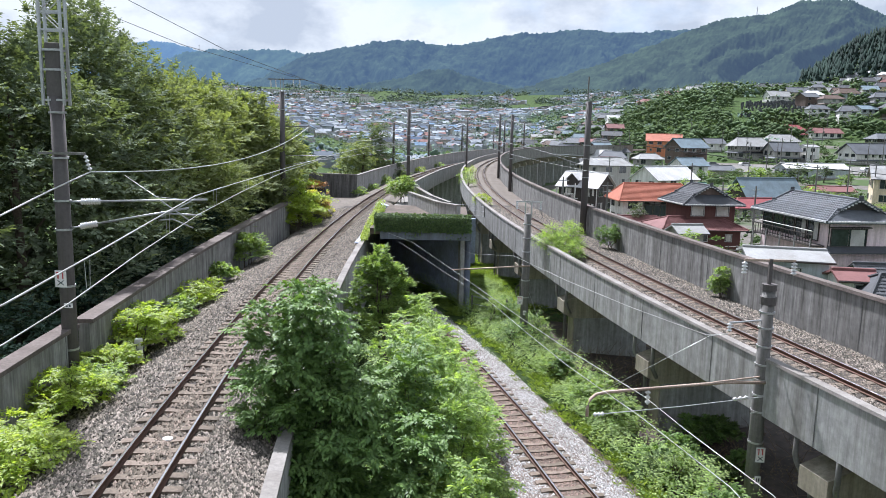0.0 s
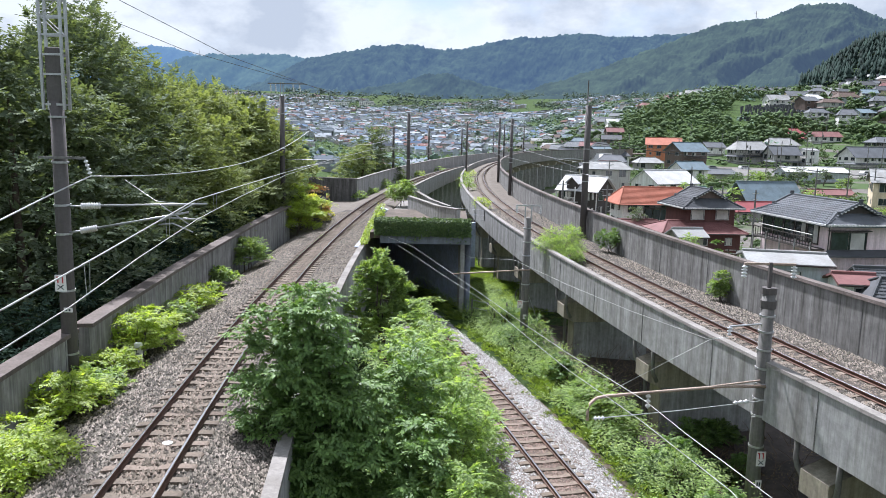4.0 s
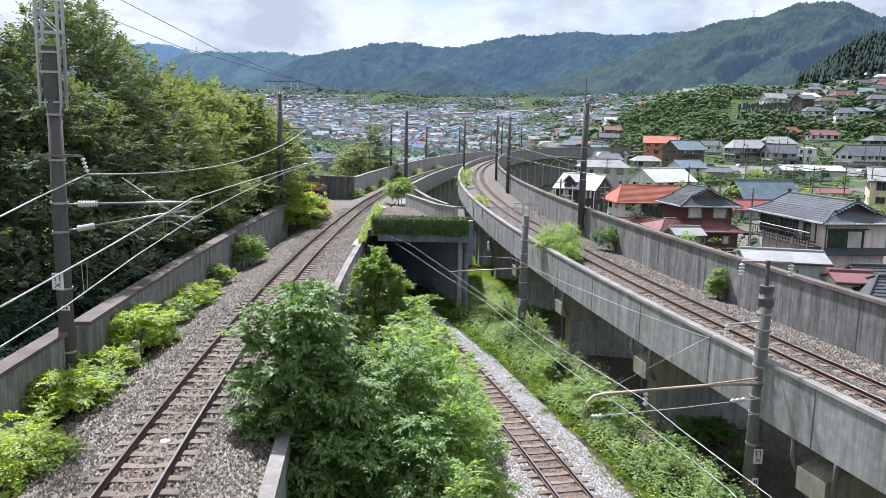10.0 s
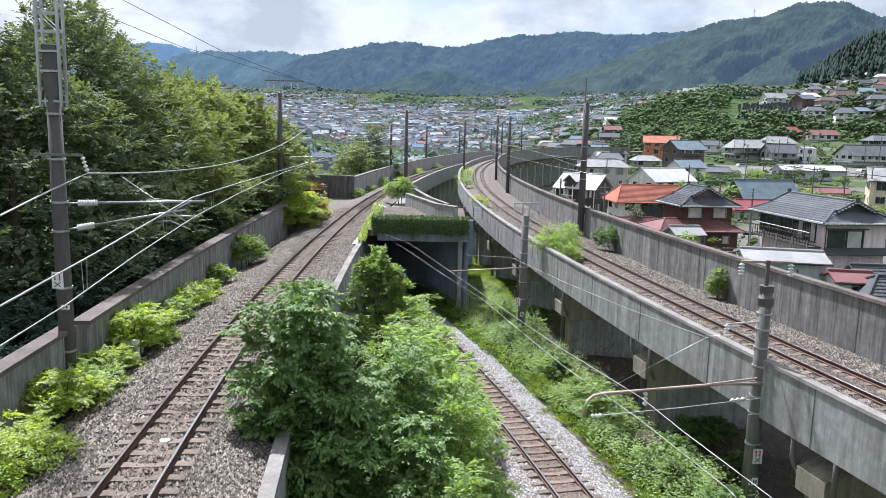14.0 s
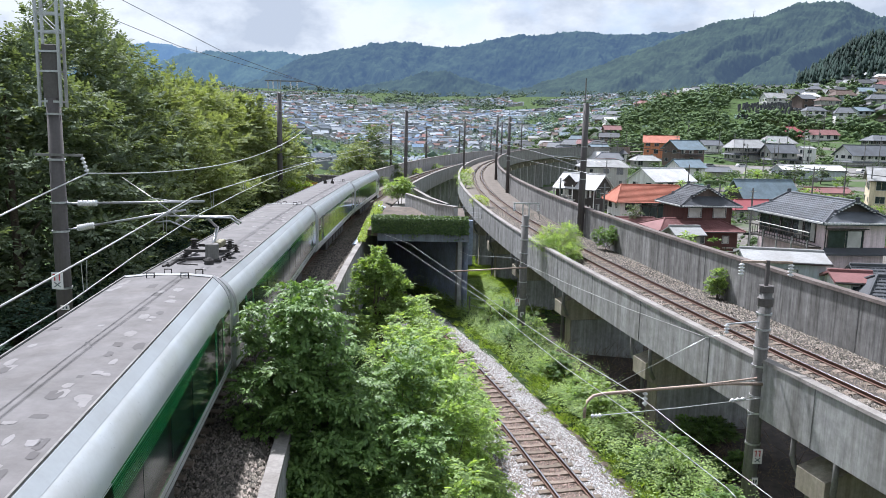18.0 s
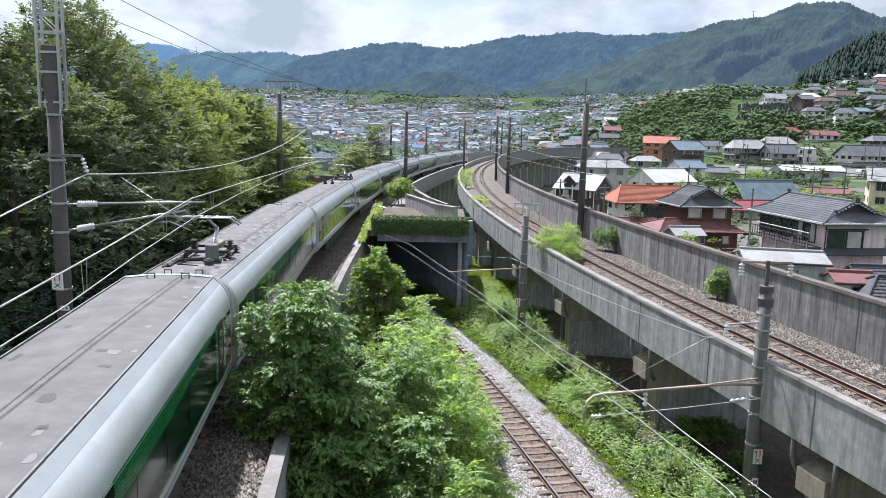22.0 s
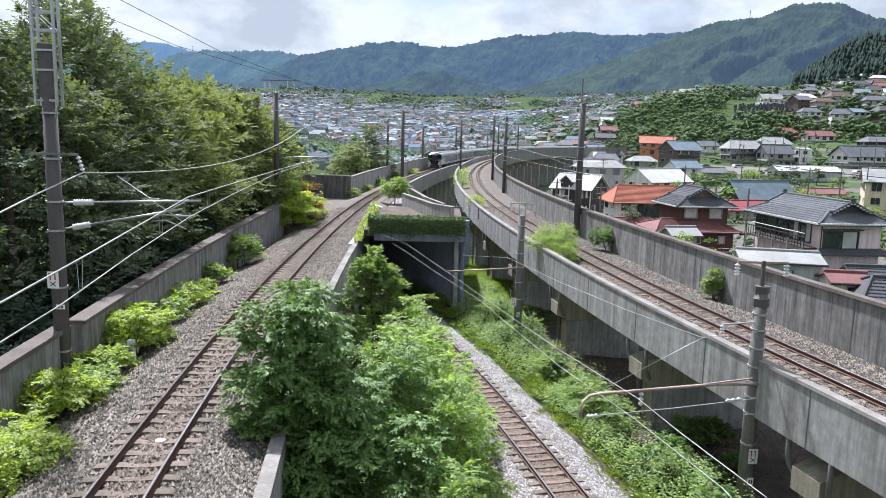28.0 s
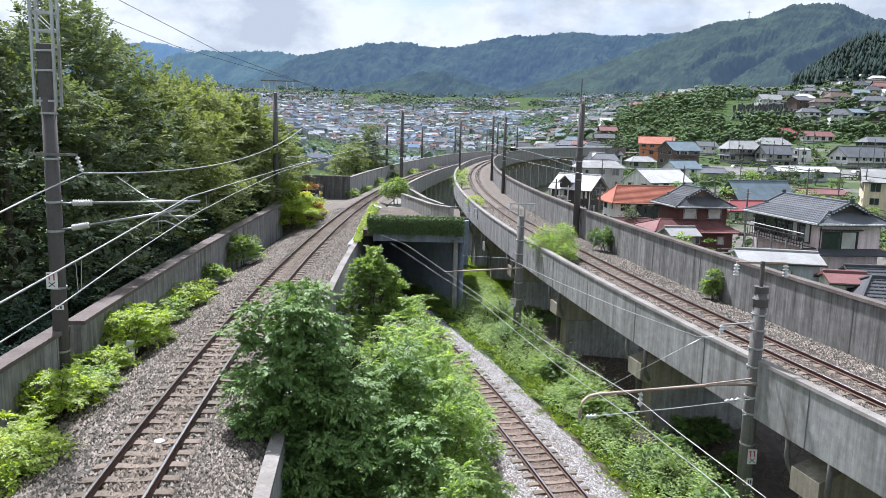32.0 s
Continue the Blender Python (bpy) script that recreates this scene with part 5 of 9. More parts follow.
# ---- undergrowth ----
SCRUB = ((8.75, 26.9, 0.95, 1.5), (8.2, 25.6, 0.8, 1.2), (9.3, 27.6, 0.7, 1.2), (11.0, 30.0, 0.9, 1.2), (11.8, 30.2, 0.8, 1.1), (10.4, 26.4, 0.6, 0.8), (11.6, 27.4, 0.5, 0.7), (7.9, 31.5, 0.7, 1.2))
def tufts(name, label, category, centres, radii, heights, per, leaf, mat, seed, droop=0.1, slim=0.4, kind="stuff"):
    """Low growth: leaves on upright stems that lean outwards from the given centres."""
    rng = np.random.default_rng(seed)
    c = np.array(centres, dtype=float)
    k = 9
    m = max(2, per // k)
    n = len(c)
    a, q = rng.uniform(0, 2 * math.pi, (n, m)), rng.uniform(0, 1, (n, m)) ** 0.5
    r, h = np.array(radii)[:, None], np.array(heights)[:, None]
    o = np.stack([c[:, 0:1] + np.cos(a) * q * r, c[:, 1:2] + np.sin(a) * q * r, np.broadcast_to(c[:, 2:3], (n, m))], axis=2).reshape(-1, 3)
    lean = np.stack([np.cos(a) * (0.1 + 0.45 * q), np.sin(a) * (0.1 + 0.45 * q), np.ones((n, m))], axis=2).reshape(-1, 3)
    axis = unit(lean + rng.normal(0, 0.14, lean.shape))
    length = (h * np.sqrt(np.clip(1 - 0.7 * q ** 2, 0.1, 1)) * rng.uniform(0.6, 1.1, (n, m))).reshape(-1)
    t = rng.uniform(0.08, 1.0, (n * m, k, 1))
    turn = (np.arange(k) * 2.39996)[None, :] + rng.uniform(0, 6.28, (n * m, 1))
    flat = np.stack([np.cos(turn), np.sin(turn), np.zeros_like(turn)], axis=2)
    pos = o[:, None, :] + axis[:, None, :] * (length[:, None, None] * t) + flat * 0.03
    d = flat + axis[:, None, :] * (0.25 - droop) + rng.normal(0, 0.2, flat.shape)
    up = np.array([0, 0, 1.0]) + flat * 0.3 + rng.normal(0, 0.2, flat.shape)
    size = leaf * (1.15 - 0.55 * t[:, :, 0]) * rng.uniform(0.7, 1.2, (n * m, k))
    me = blades(name, pos.reshape(-1, 3), unit(d).reshape(-1, 3), unit(up).reshape(-1, 3), size.reshape(-1), mat, slim)
    return tagged(new(name, me), label, category, kind=kind)


def bush(label, base, r, h, clumps, mat, seed, leaf=0.12, name="bush", flat=0.45):
    m = [(0, 0, h * 0.52, r * 0.85, r * 0.85, h * 0.45), (r * 0.45, r * 0.2, h * 0.36, r * 0.6, r * 0.6, h * 0.34), (-r * 0.5, -r * 0.25, h * 0.32, r * 0.55, r * 0.55, h * 0.3)]
    p = min(0.55, max(0.2, r * 0.36))
    return plant_tree(name, label, "bush", base, pads(m, 15, p * 1.2, flat, seed, 0.5, 0.3 if flat < 0.3 else 0.5), clumps, 16, leaf, mat, 0.035, p * 0.9, seed, group="bushes", stems=3, fill=0.12, droop=0.22)


lime = "low bush of bright lime-green leaves on the ballast edge"
for i, (s, o, r, h, n) in enumerate(((2.2, -3.3, 1.0, 1.3, 190), (3.6, -3.5, 0.8, 1.0, 120), (6.2, -3.4, 0.9, 1.2, 180), (7.8, -3.3, 0.8, 0.9, 130), (9.6, -3.5, 0.7, 1.0, 110), (11.4, -3.4, 0.8, 1.7, 200), (13.0, -3.2, 0.8, 1.5, 170),
                                     (16.5, -3.5, 0.8, 1.0, 120), (19.0, -3.5, 0.9, 1.1, 130), (21.5, -3.4, 0.7, 0.8, 90), (0.3, -3.5, 0.8, 0.9, 110))):
    p = MAIN.at(s, o, -0.75)
    bush(lime, p, r * 1.25, h * 1.15, n * 2, LEAF_LIME if i % 4 != 3 else LEAF_WEED, 200 + i, flat=0.2)
for i, (s, o, r, h, n, mt) in enumerate(((30.0, -3.3, 1.2, 1.7, 420, LEAF_WEED), (24.5, -3.6, 0.8, 0.9, 180, LEAF_WEED), (48.5, -3.6, 1.9, 4.2, 1000, LEAF_LIME), (51.0, -3.2, 1.4, 2.8, 420, LEAF_GOLD), (54.0, -3.6, 1.4, 3.6, 380, LEAF_RUSSET), (45.8, -3.3, 1.6, 2.9, 640, LEAF_LIME), (55.5, -3.0, 0.9, 1.9, 160, LEAF_GOLD), (57.0, -3.4, 1.1, 2.4, 220, LEAF_LIME),
                                         (77.0, -2.5, 0.9, 1.2, 200, LEAF_WEED), (86, -2.5, 1.0, 1.1, 200, LEAF_WEED), (97, -2.6, 1.3, 1.3, 240, LEAF_WEED), (112, -2.6, 1.4, 1.3, 240, LEAF_WEED), (128, -2.6, 1.5, 1.2, 240, LEAF_LIME), (150, -2.5, 1.6, 1.2, 200, LEAF_WEED),
                                         (52.5, 3.0, 0.9, 0.8, 90, LEAF_LIME))):
    bush("leafy green bush beside the track" if mt != LEAF_RUSSET else "russet-leaved bush beside the track", MAIN.at(s, o, -0.6), r, h, n, mt, 230 + i, 0.11 if s > 60 else 0.14)
for i, (s, o, r, h, n, mt) in enumerate(((33.2, -1.9, 1.35, 2.1, 700, LEAF_PALE), (31.6, -2.0, 0.9, 1.3, 260, LEAF_PALE), (36.5, 2.4, 0.8, 1.7, 420, LEAF_TREE), (22.2, 2.6, 0.5, 1.4, 300, LEAF_WEED), (62, -2.3, 0.9, 1.1, 220, LEAF_LIME), (84, -2.2, 1.0, 1.3, 220, LEAF_WEED), (96, -2.2, 1.2, 1.3, 220, LEAF_WEED), (112, -2.0, 1.3, 1.0, 160, LEAF_LIME))):
    bush("small bush rooted in the viaduct ballast", VIA.at(s, o, -0.35), r, h, n * 2, mt, 260 + i, 0.07, flat=0.95)

q = MAIN.at(69.0, 3.4)
bush("dense round bush on the slab above the underpass", (q.x, q.y, -0.35), 1.5, 2.3, 1000, LEAF_WEED, 246, 0.13, flat=0.9)

# weeds beside the sunken track
rng = np.random.default_rng(77)
cs, rs, hs, cg, rg, hg = [], [], [], [], [], []
for k in range(1250):
    s, o = rng.uniform(-6, 46), rng.uniform(2.2, 8.6)
    p = LOW.at(s, o)
    if VIA.at(0).x < p.x - 50:
        continue
    gap = min((p.x - VIA.at(q, -3).x) ** 2 + (p.y - VIA.at(q, -3).y) ** 2 for q in np.arange(-4, 60, 2)) ** 0.5
    f = noise.noise((p.x * 0.35, p.y * 0.3, 1.0))
    if gap < 0.7 or p.x > VIA.at(max(0.0, p.y - 13), -2.9).x:
        continue
    if o < 2.9 or f < -0.42:
        cg.append((p.x, p.y, -4.95)), rg.append(rng.uniform(0.3, 0.6)), hg.append(rng.uniform(0.15, 0.4))
    else:
        cs.append((p.x, p.y, -4.95)), rs.append(rng.uniform(0.35, 0.75)), hs.append(min(1.5, max(0.4, rng.uniform(0.5, 1.4) * (1.0 + 1.0 * f))))
pick = [noise.noise((a[0] * 0.8, a[1] * 0.7, 5.0)) + 0.3 * math.sin(i * 1.7) > 0.02 for i, a in enumerate(cs)]
for flag, mt in ((True, LEAF_WEED), (False, LEAF_PALE)):
    q = [i for i, p in enumerate(pick) if p == flag]
    tufts("weeds", "dense light-green weeds beside the sunken track", "weeds", [cs[i] for i in q], [rs[i] for i in q], [hs[i] for i in q], 108, 0.15, mt, 1 + flag, 0.2, 0.6)
tufts("grass", "bright tufts of long grass on the track edge", "grass", cg, rg, hg, 70, 0.3, GRASS, 2, -0.7, 0.1)
cs, rs, hs = [], [], []
for k in range(300):
    s, o = rng.uniform(-6, 36), rng.uniform(-6.5, -2.5)
    p = LOW.at(s, o)
    if p.x < MAIN.at(s).x + 3.2:
        continue
    cs.append((p.x, p.y, -4.95)), rs.append(rng.uniform(0.35, 0.7)), hs.append(rng.uniform(0.3, 0.6) * (1 + 0.5 * max(0, -3.2 - o)))
tufts("undergrowth", "leafy green undergrowth below the trees", "weeds", cs, rs, hs, 60, 0.16, LEAF_WEED, 3)
cs, rs, hs = [], [], []
for k in range(900):
    x, y = rng.uniform(1.9, 9.5), rng.uniform(51, 95)
    q = VIA.at(max(0, y - 13), -1.0)
    if x > q.x:
        continue
    cs.append((x, y, ground_z(x, y) - 0.05)), rs.append(rng.uniform(0.6, 1.0)), hs.append(rng.uniform(0.2, 0.45))
tufts("grass", "sunlit green grass below the viaduct", "grass", cs, rs, hs, 60, 0.32, GRASS, 4, -0.6, 0.1)
cs, rs, hs = [], [], []
for k in range(420):
    s, o = rng.uniform(-8, 40), rng.uniform(-4.5, 4.0)
    p = VIA.at(s, o)
    cs.append((p.x, p.y, ground_z(p.x, p.y) - 0.05)), rs.append(rng.uniform(0.4, 0.8)), hs.append(rng.uniform(0.3, 1.2))
tufts("shade_weeds", "dry brown scrub in the shade of the viaduct", "weeds", cs, rs, hs, 54, 0.12, LEAF_DRY, 5)

for k, (x, y, r, h) in enumerate(SCRUB):
    bush("dark big-leaved bush in the shade of the viaduct", (x, y, ground_z(x, y) - 0.05), r, h, 260, LEAF_IVY if k % 3 else LEAF_TREE, 820 + k, 0.13)
twig_rng = random.Random(12)
twigs = Mesh()
for k in range(420):
    p = VIA.at(twig_rng.uniform(6, 30), twig_rng.uniform(-3.6, 3.0))
    p.z = ground_z(p.x, p.y) - 0.05
    d = Vector((twig_rng.gauss(0, 0.6), twig_rng.gauss(0, 0.6), twig_rng.uniform(0.3, 1.2)))
    twigs.tube([p, p + d * 0.55 + Vector((0, 0, 0.1)), p + d], [0.016, 0.011, 0.005], 3)
tagged(twigs.make("dry_twigs", TWIG), "tangle of bare brown twigs below the viaduct", "twigs", kind="stuff")

# ivy over the portal parapet
rng = np.random.default_rng(8)
n = 7500
x, z = rng.uniform(-4.85, 1.7, n), rng.uniform(0.44, 1.5, n)
y = 49.98 - rng.uniform(0, 0.16, n) - 0.05 * np.sin(x * 3)
drape = rng.random(n) < 0.1
z[drape] -= rng.uniform(0, 0.5, drape.sum()) * (np.sin(x[drape] * 2.1) > 0.2)
tops = rng.random(n) < 0.2
y[tops], z[tops] = 50.0 + rng.uniform(0, 0.6, tops.sum()), 1.45 + rng.uniform(0, 0.16, tops.sum())
pos = np.stack([x, y, z], axis=1)
tagged(new("ivy", leaf_mesh("ivy", pos, np.tile([0, -0.6, -0.2], (n, 1)), 0.14, rng, LEAF_IVY, 0.5, 0.75, np.array([0, -0.8, 0.55]))), "dense dark ivy hanging over the portal parapet", "ivy", kind="stuff")
n = 9000
s = 36 + 14 * rng.random(n) ** 0.6
P = np.array([tuple(MAIN.at(a, 2.78)) for a in s])
f = (s - 36) / 14
P[:, 0] += rng.uniform(-0.15, 0.35, n) + 0.4 * rng.random(n) * f ** 3
P[:, 2] = -0.1 + f * rng.uniform(0.1, 1.7, n) - rng.uniform(0, 1.7, n) * f ** 2
tagged(new("ivy", leaf_mesh("ivy", P, np.tile([0.2, -0.5, 0.0], (n, 1)), 0.15, rng, LEAF_LIME, 0.4, 0.7)), "light-green creeper climbing the edge wall", "ivy", kind="stuff")

# loose ballast
def stones(name, label, line, s0, s1, o0, o1, n, size, mat, seed, lift=lambda o: -0.235, bias=1.0):
    rng = np.random.default_rng(seed)
    s = s0 + (s1 - s0) * rng.uniform(0, 1, n) ** bias
    o = rng.uniform(o0, o1, n)
    h, X, Y, Z = (np.interp(s, line.s, a) for a in (line.h, line.x, line.y, line.z))
    zo = np.array([lift(v) for v in o])
    c = np.stack([X + o * np.cos(h), Y - o * np.sin(h), Z + zo], axis=1)
    base = np.array([(1, 0, -0.25), (-0.5, 0.87, -0.25), (-0.5, -0.87, -0.25), (0.1, 0.1, 0.95)])
    tri = np.array([(0, 1, 3), (1, 2, 3), (2, 0, 3)])
    v = base[None] * (size * rng.uniform(0.6, 1.4, (n, 1, 1))) * rng.uniform(0.6, 1.2, (n, 4, 1))
    a = rng.uniform(0, 6.28, n)
    tilt = rng.normal(0, 0.5, n)
    ca, sa, ct, st = np.cos(a)[:, None], np.sin(a)[:, None], np.cos(tilt)[:, None], np.sin(tilt)[:, None]
    x1, y1, z1 = v[:, :, 0] * ca - v[:, :, 1] * sa, v[:, :, 0] * sa + v[:, :, 1] * ca, v[:, :, 2]
    v = np.stack([x1, y1 * ct - z1 * st, y1 * st + z1 * ct], axis=2) + c[:, None, :]
    tris = (np.arange(n) * 4)[:, None, None] + tri[None]
    return tagged(new(name, quick_mesh(name, v.reshape(-1, 3), tris.reshape(-1, 3), mat)), label, "ballast", kind="stuff")


bedz = lambda o: float(np.interp(o, [q[0] for q in BED[1:8]], [q[1] for q in BED[1:8]]))
vbedz = lambda o: float(np.interp(o, [q[0] for q in VBED[1:5]], [q[1] for q in VBED[1:5]]))
lbedz = lambda o: float(np.interp(o, [q[0] for q in LBED[1:5]], [q[1] for q in LBED[1:5]]))
stones("loose_ballast", "brown-grey crushed stone lying beside the track", MAIN, -2, 60, -3.3, -0.62, 37400, 0.056, STONE, 1, bedz, 1.35)
stones("loose_ballast", "brown-grey crushed stone lying beside the track", MAIN, -2, 60, 0.62, 2.6, 28900, 0.056, STONE, 2, bedz, 1.35)
stones("loose_ballast", "rust-stained crushed stone between the rails", MAIN, -2, 60, -0.5, 0.5, 12750, 0.056, STONE_BROWN, 3, lambda o: -0.222 + 0.012 * math.cos(o * 6), 1.35)
stones("loose_ballast", "grey-brown crushed stone on the viaduct", VIA, 2, 60, -2.7, -0.62, 15500, 0.056, STONE, 4, vbedz, 1.35)
stones("loose_ballast", "grey-brown crushed stone on the viaduct", VIA, 2, 60, 0.62, 2.9, 17000, 0.056, STONE, 14, vbedz, 1.35)
stones("loose_ballast", "brown crushed stone between the viaduct rails", VIA, 2, 60, -0.5, 0.5, 8000, 0.05, STONE_BROWN, 24, lambda o: -0.2, 1.35)
stones("loose_ballast", "pale grey crushed stone beside the sunken track", LOW, 4, 42, 0.65, 2.2, 22000, 0.045, STONE_GREY, 5, lbedz, 1.2)
stones("loose_ballast", "pale grey crushed stone beside the sunken track", LOW, 4, 42, -2.1, -0.65, 16000, 0.045, STONE_GREY, 6, lbedz, 1.2)

stones("loose_ballast", "rust-stained crushed stone between the rails of the sunken track", LOW, 4, 42, -0.5, 0.5, 9000, 0.045, STONE_RUST, 7, lambda o: -0.232, 1.2)
for i in range(70):
    s_, o_ = random.Random(900 + i).uniform(2, 40), random.Random(950 + i).uniform(3.6, 7.4)
    q = LOW.at(s_, o_)
    gap = min((q.x - VIA.at(k, -3).x) ** 2 + (q.y - VIA.at(k, -3).y) ** 2 for k in range(0, 60, 2)) ** 0.5
    if gap < 1.4 or q.x > VIA.at(q.y - 13, -3).x or (q.y > 47.5 and q.x < 2.6):
        continue
    bush("rounded leafy bush in the weeds beside the sunken track", (q.x, q.y, -4.95), random.Random(i + 7).uniform(0.55, 0.95), random.Random(i).uniform(1.0, 2.2), 150, (LEAF_TREE, LEAF_WEED, LEAF_PALE, LEAF_PALE)[i % 4], 700 + i, (0.15, 0.09, 0.07)[i % 3])


# ---- the train ----
BODY_WHITE = material("white_car_paint", (0.48, 0.51, 0.52), 0.32, grain=14, spread=0.03, stain=0.25, stain_scale=0.9, bump=0.02, coat=0.4)
ROOF_GREY = material("dusty_grey_roof", (0.1, 0.093, 0.091), 0.7, grain=1.6, spread=0.3, stain=0.7, stain_scale=1.4, bump=0.1)
ROOF_PATCH = material("pale_worn_roof_patch", (0.165, 0.158, 0.156), 0.7, grain=6, spread=0.2, stain=0.5, bump=0.05)
SHOULDER = material("pale_shoulder_paint", (0.30, 0.325, 0.335), 0.45, grain=10, spread=0.05, stain=0.3, bump=0.02, coat=0.2)
ROOF_STAIN = material("dark_roof_stain", (0.06, 0.055, 0.054), 0.75, grain=6, spread=0.2, stain=0.5, bump=0.05)
GLASS_BAND = material("dark_window_glass", (0.006, 0.010, 0.009), 0.06, grain=8, spread=0.2, stain=0.2, bump=0.0, spec=0.1)
GREEN_BAND = material("green_film_panel", (0.012, 0.20, 0.065), 0.25, grain=20, spread=0.15, stain=0.2, bump=0.0, coat=0.6)
GREEN_DARK = material("dark_green_glass", (0.010, 0.03, 0.02), 0.08, grain=20, spread=0.15, stain=0.2, bump=0.0, spec=0.12)
BLACK_FACE = material("black_gloss_face", (0.005, 0.005, 0.006), 0.3, grain=20, spread=0.1, stain=0.2, bump=0.0, spec=0.15)
UNDER = material("underframe_grime", (0.055, 0.05, 0.046), 0.85, grain=14, spread=0.3, stain=0.6)
BELLOWS = material("grey_gangway_rubber", (0.16, 0.165, 0.17), 0.8, grain=20, spread=0.1)
TAIL_RED = material("red_tail_lamp", (0.9, 0.03, 0.02), 0.3, grain=20, spread=0.05, bump=0, emit=1.2)
LAMP_DARK = material("dark_lamp_glass", (0.02, 0.02, 0.025), 0.1, grain=20, spread=0.1, bump=0, coat=1.0)
BADGE = material("dull_red_badge", (0.05, 0.014, 0.014), 0.6, grain=20, spread=0.1, bump=0)
LETTER = material("pale_lettering", (0.6, 0.62, 0.62), 0.5, grain=20, spread=0.05, bump=0)
FRAME_BLACK = material("black_seal", (0.007, 0.007, 0.008), 0.6, grain=20, spread=0.1, bump=0)

SHELL = [(-1.38, 0.92), (-1.46, 1.08), (-1.473, 1.4), (-1.473, 2.55), (-1.462, 2.7), (-1.44, 2.83), (-1.405, 2.95), (-1.355, 3.06), (-1.295, 3.16), (-1.235, 3.235), (-1.07, 3.385), (-1.03, 3.39), (-1.03, 3.32)]
SHELL = SHELL + [(-x, z) for x, z in SHELL[::-1]]


RIM = [q for q in SHELL if q[1] < 3.26]
RIM = [q for q in RIM if q[0] < 0] + [(-1.07, 3.395), (-0.5, 3.45), (0.5, 3.45), (1.07, 3.395)] + [q for q in RIM if q[0] > 0]
RIM_GREY = material("pale_grey_end_collar", (0.27, 0.28, 0.285), 0.5, grain=12, spread=0.08, stain=0.4, bump=0.03)


def along(y):
    return (Vector((0, y, 0)), Vector((1, 0, 0)), Vector((0, 0, 1)))


def side_panel(y0, y1, z0, z1, side, proud=0.006):
    """A panel that hugs the car's side between two heights."""
    zs = [z0] + [z for z in (1.4, 2.0, 2.55) if z0 < z < z1] + [z1]
    xs = [float(np.interp(z, [0.92, 1.08, 1.4, 2.55, 2.86, 3.1], [1.38, 1.46, 1.473, 1.473, 1.43, 1.34])) for z in zs]
    vs = [(side * (x + d), y, z) for d in (-0.02, proud) for y in (y0, y1) for x, z in zip(xs, zs)]
    n = len(zs)
    fs = []
    for k in range(n - 1):
        a, b, c, d = 2 * n + k, 2 * n + k + 1, 3 * n + k + 1, 3 * n + k
        fs.append((a, b, c, d))
        fs += [(k, k + 1, 2 * n + k + 1, 2 * n + k), (n + k, n + k + 1, 3 * n + k + 1, 3 * n + k)]
    fs += [(0, n, 3 * n, 2 * n), (n - 1, 2 * n - 1, 4 * n - 1, 3 * n - 1)]
    return Mesh().add(vs, fs)


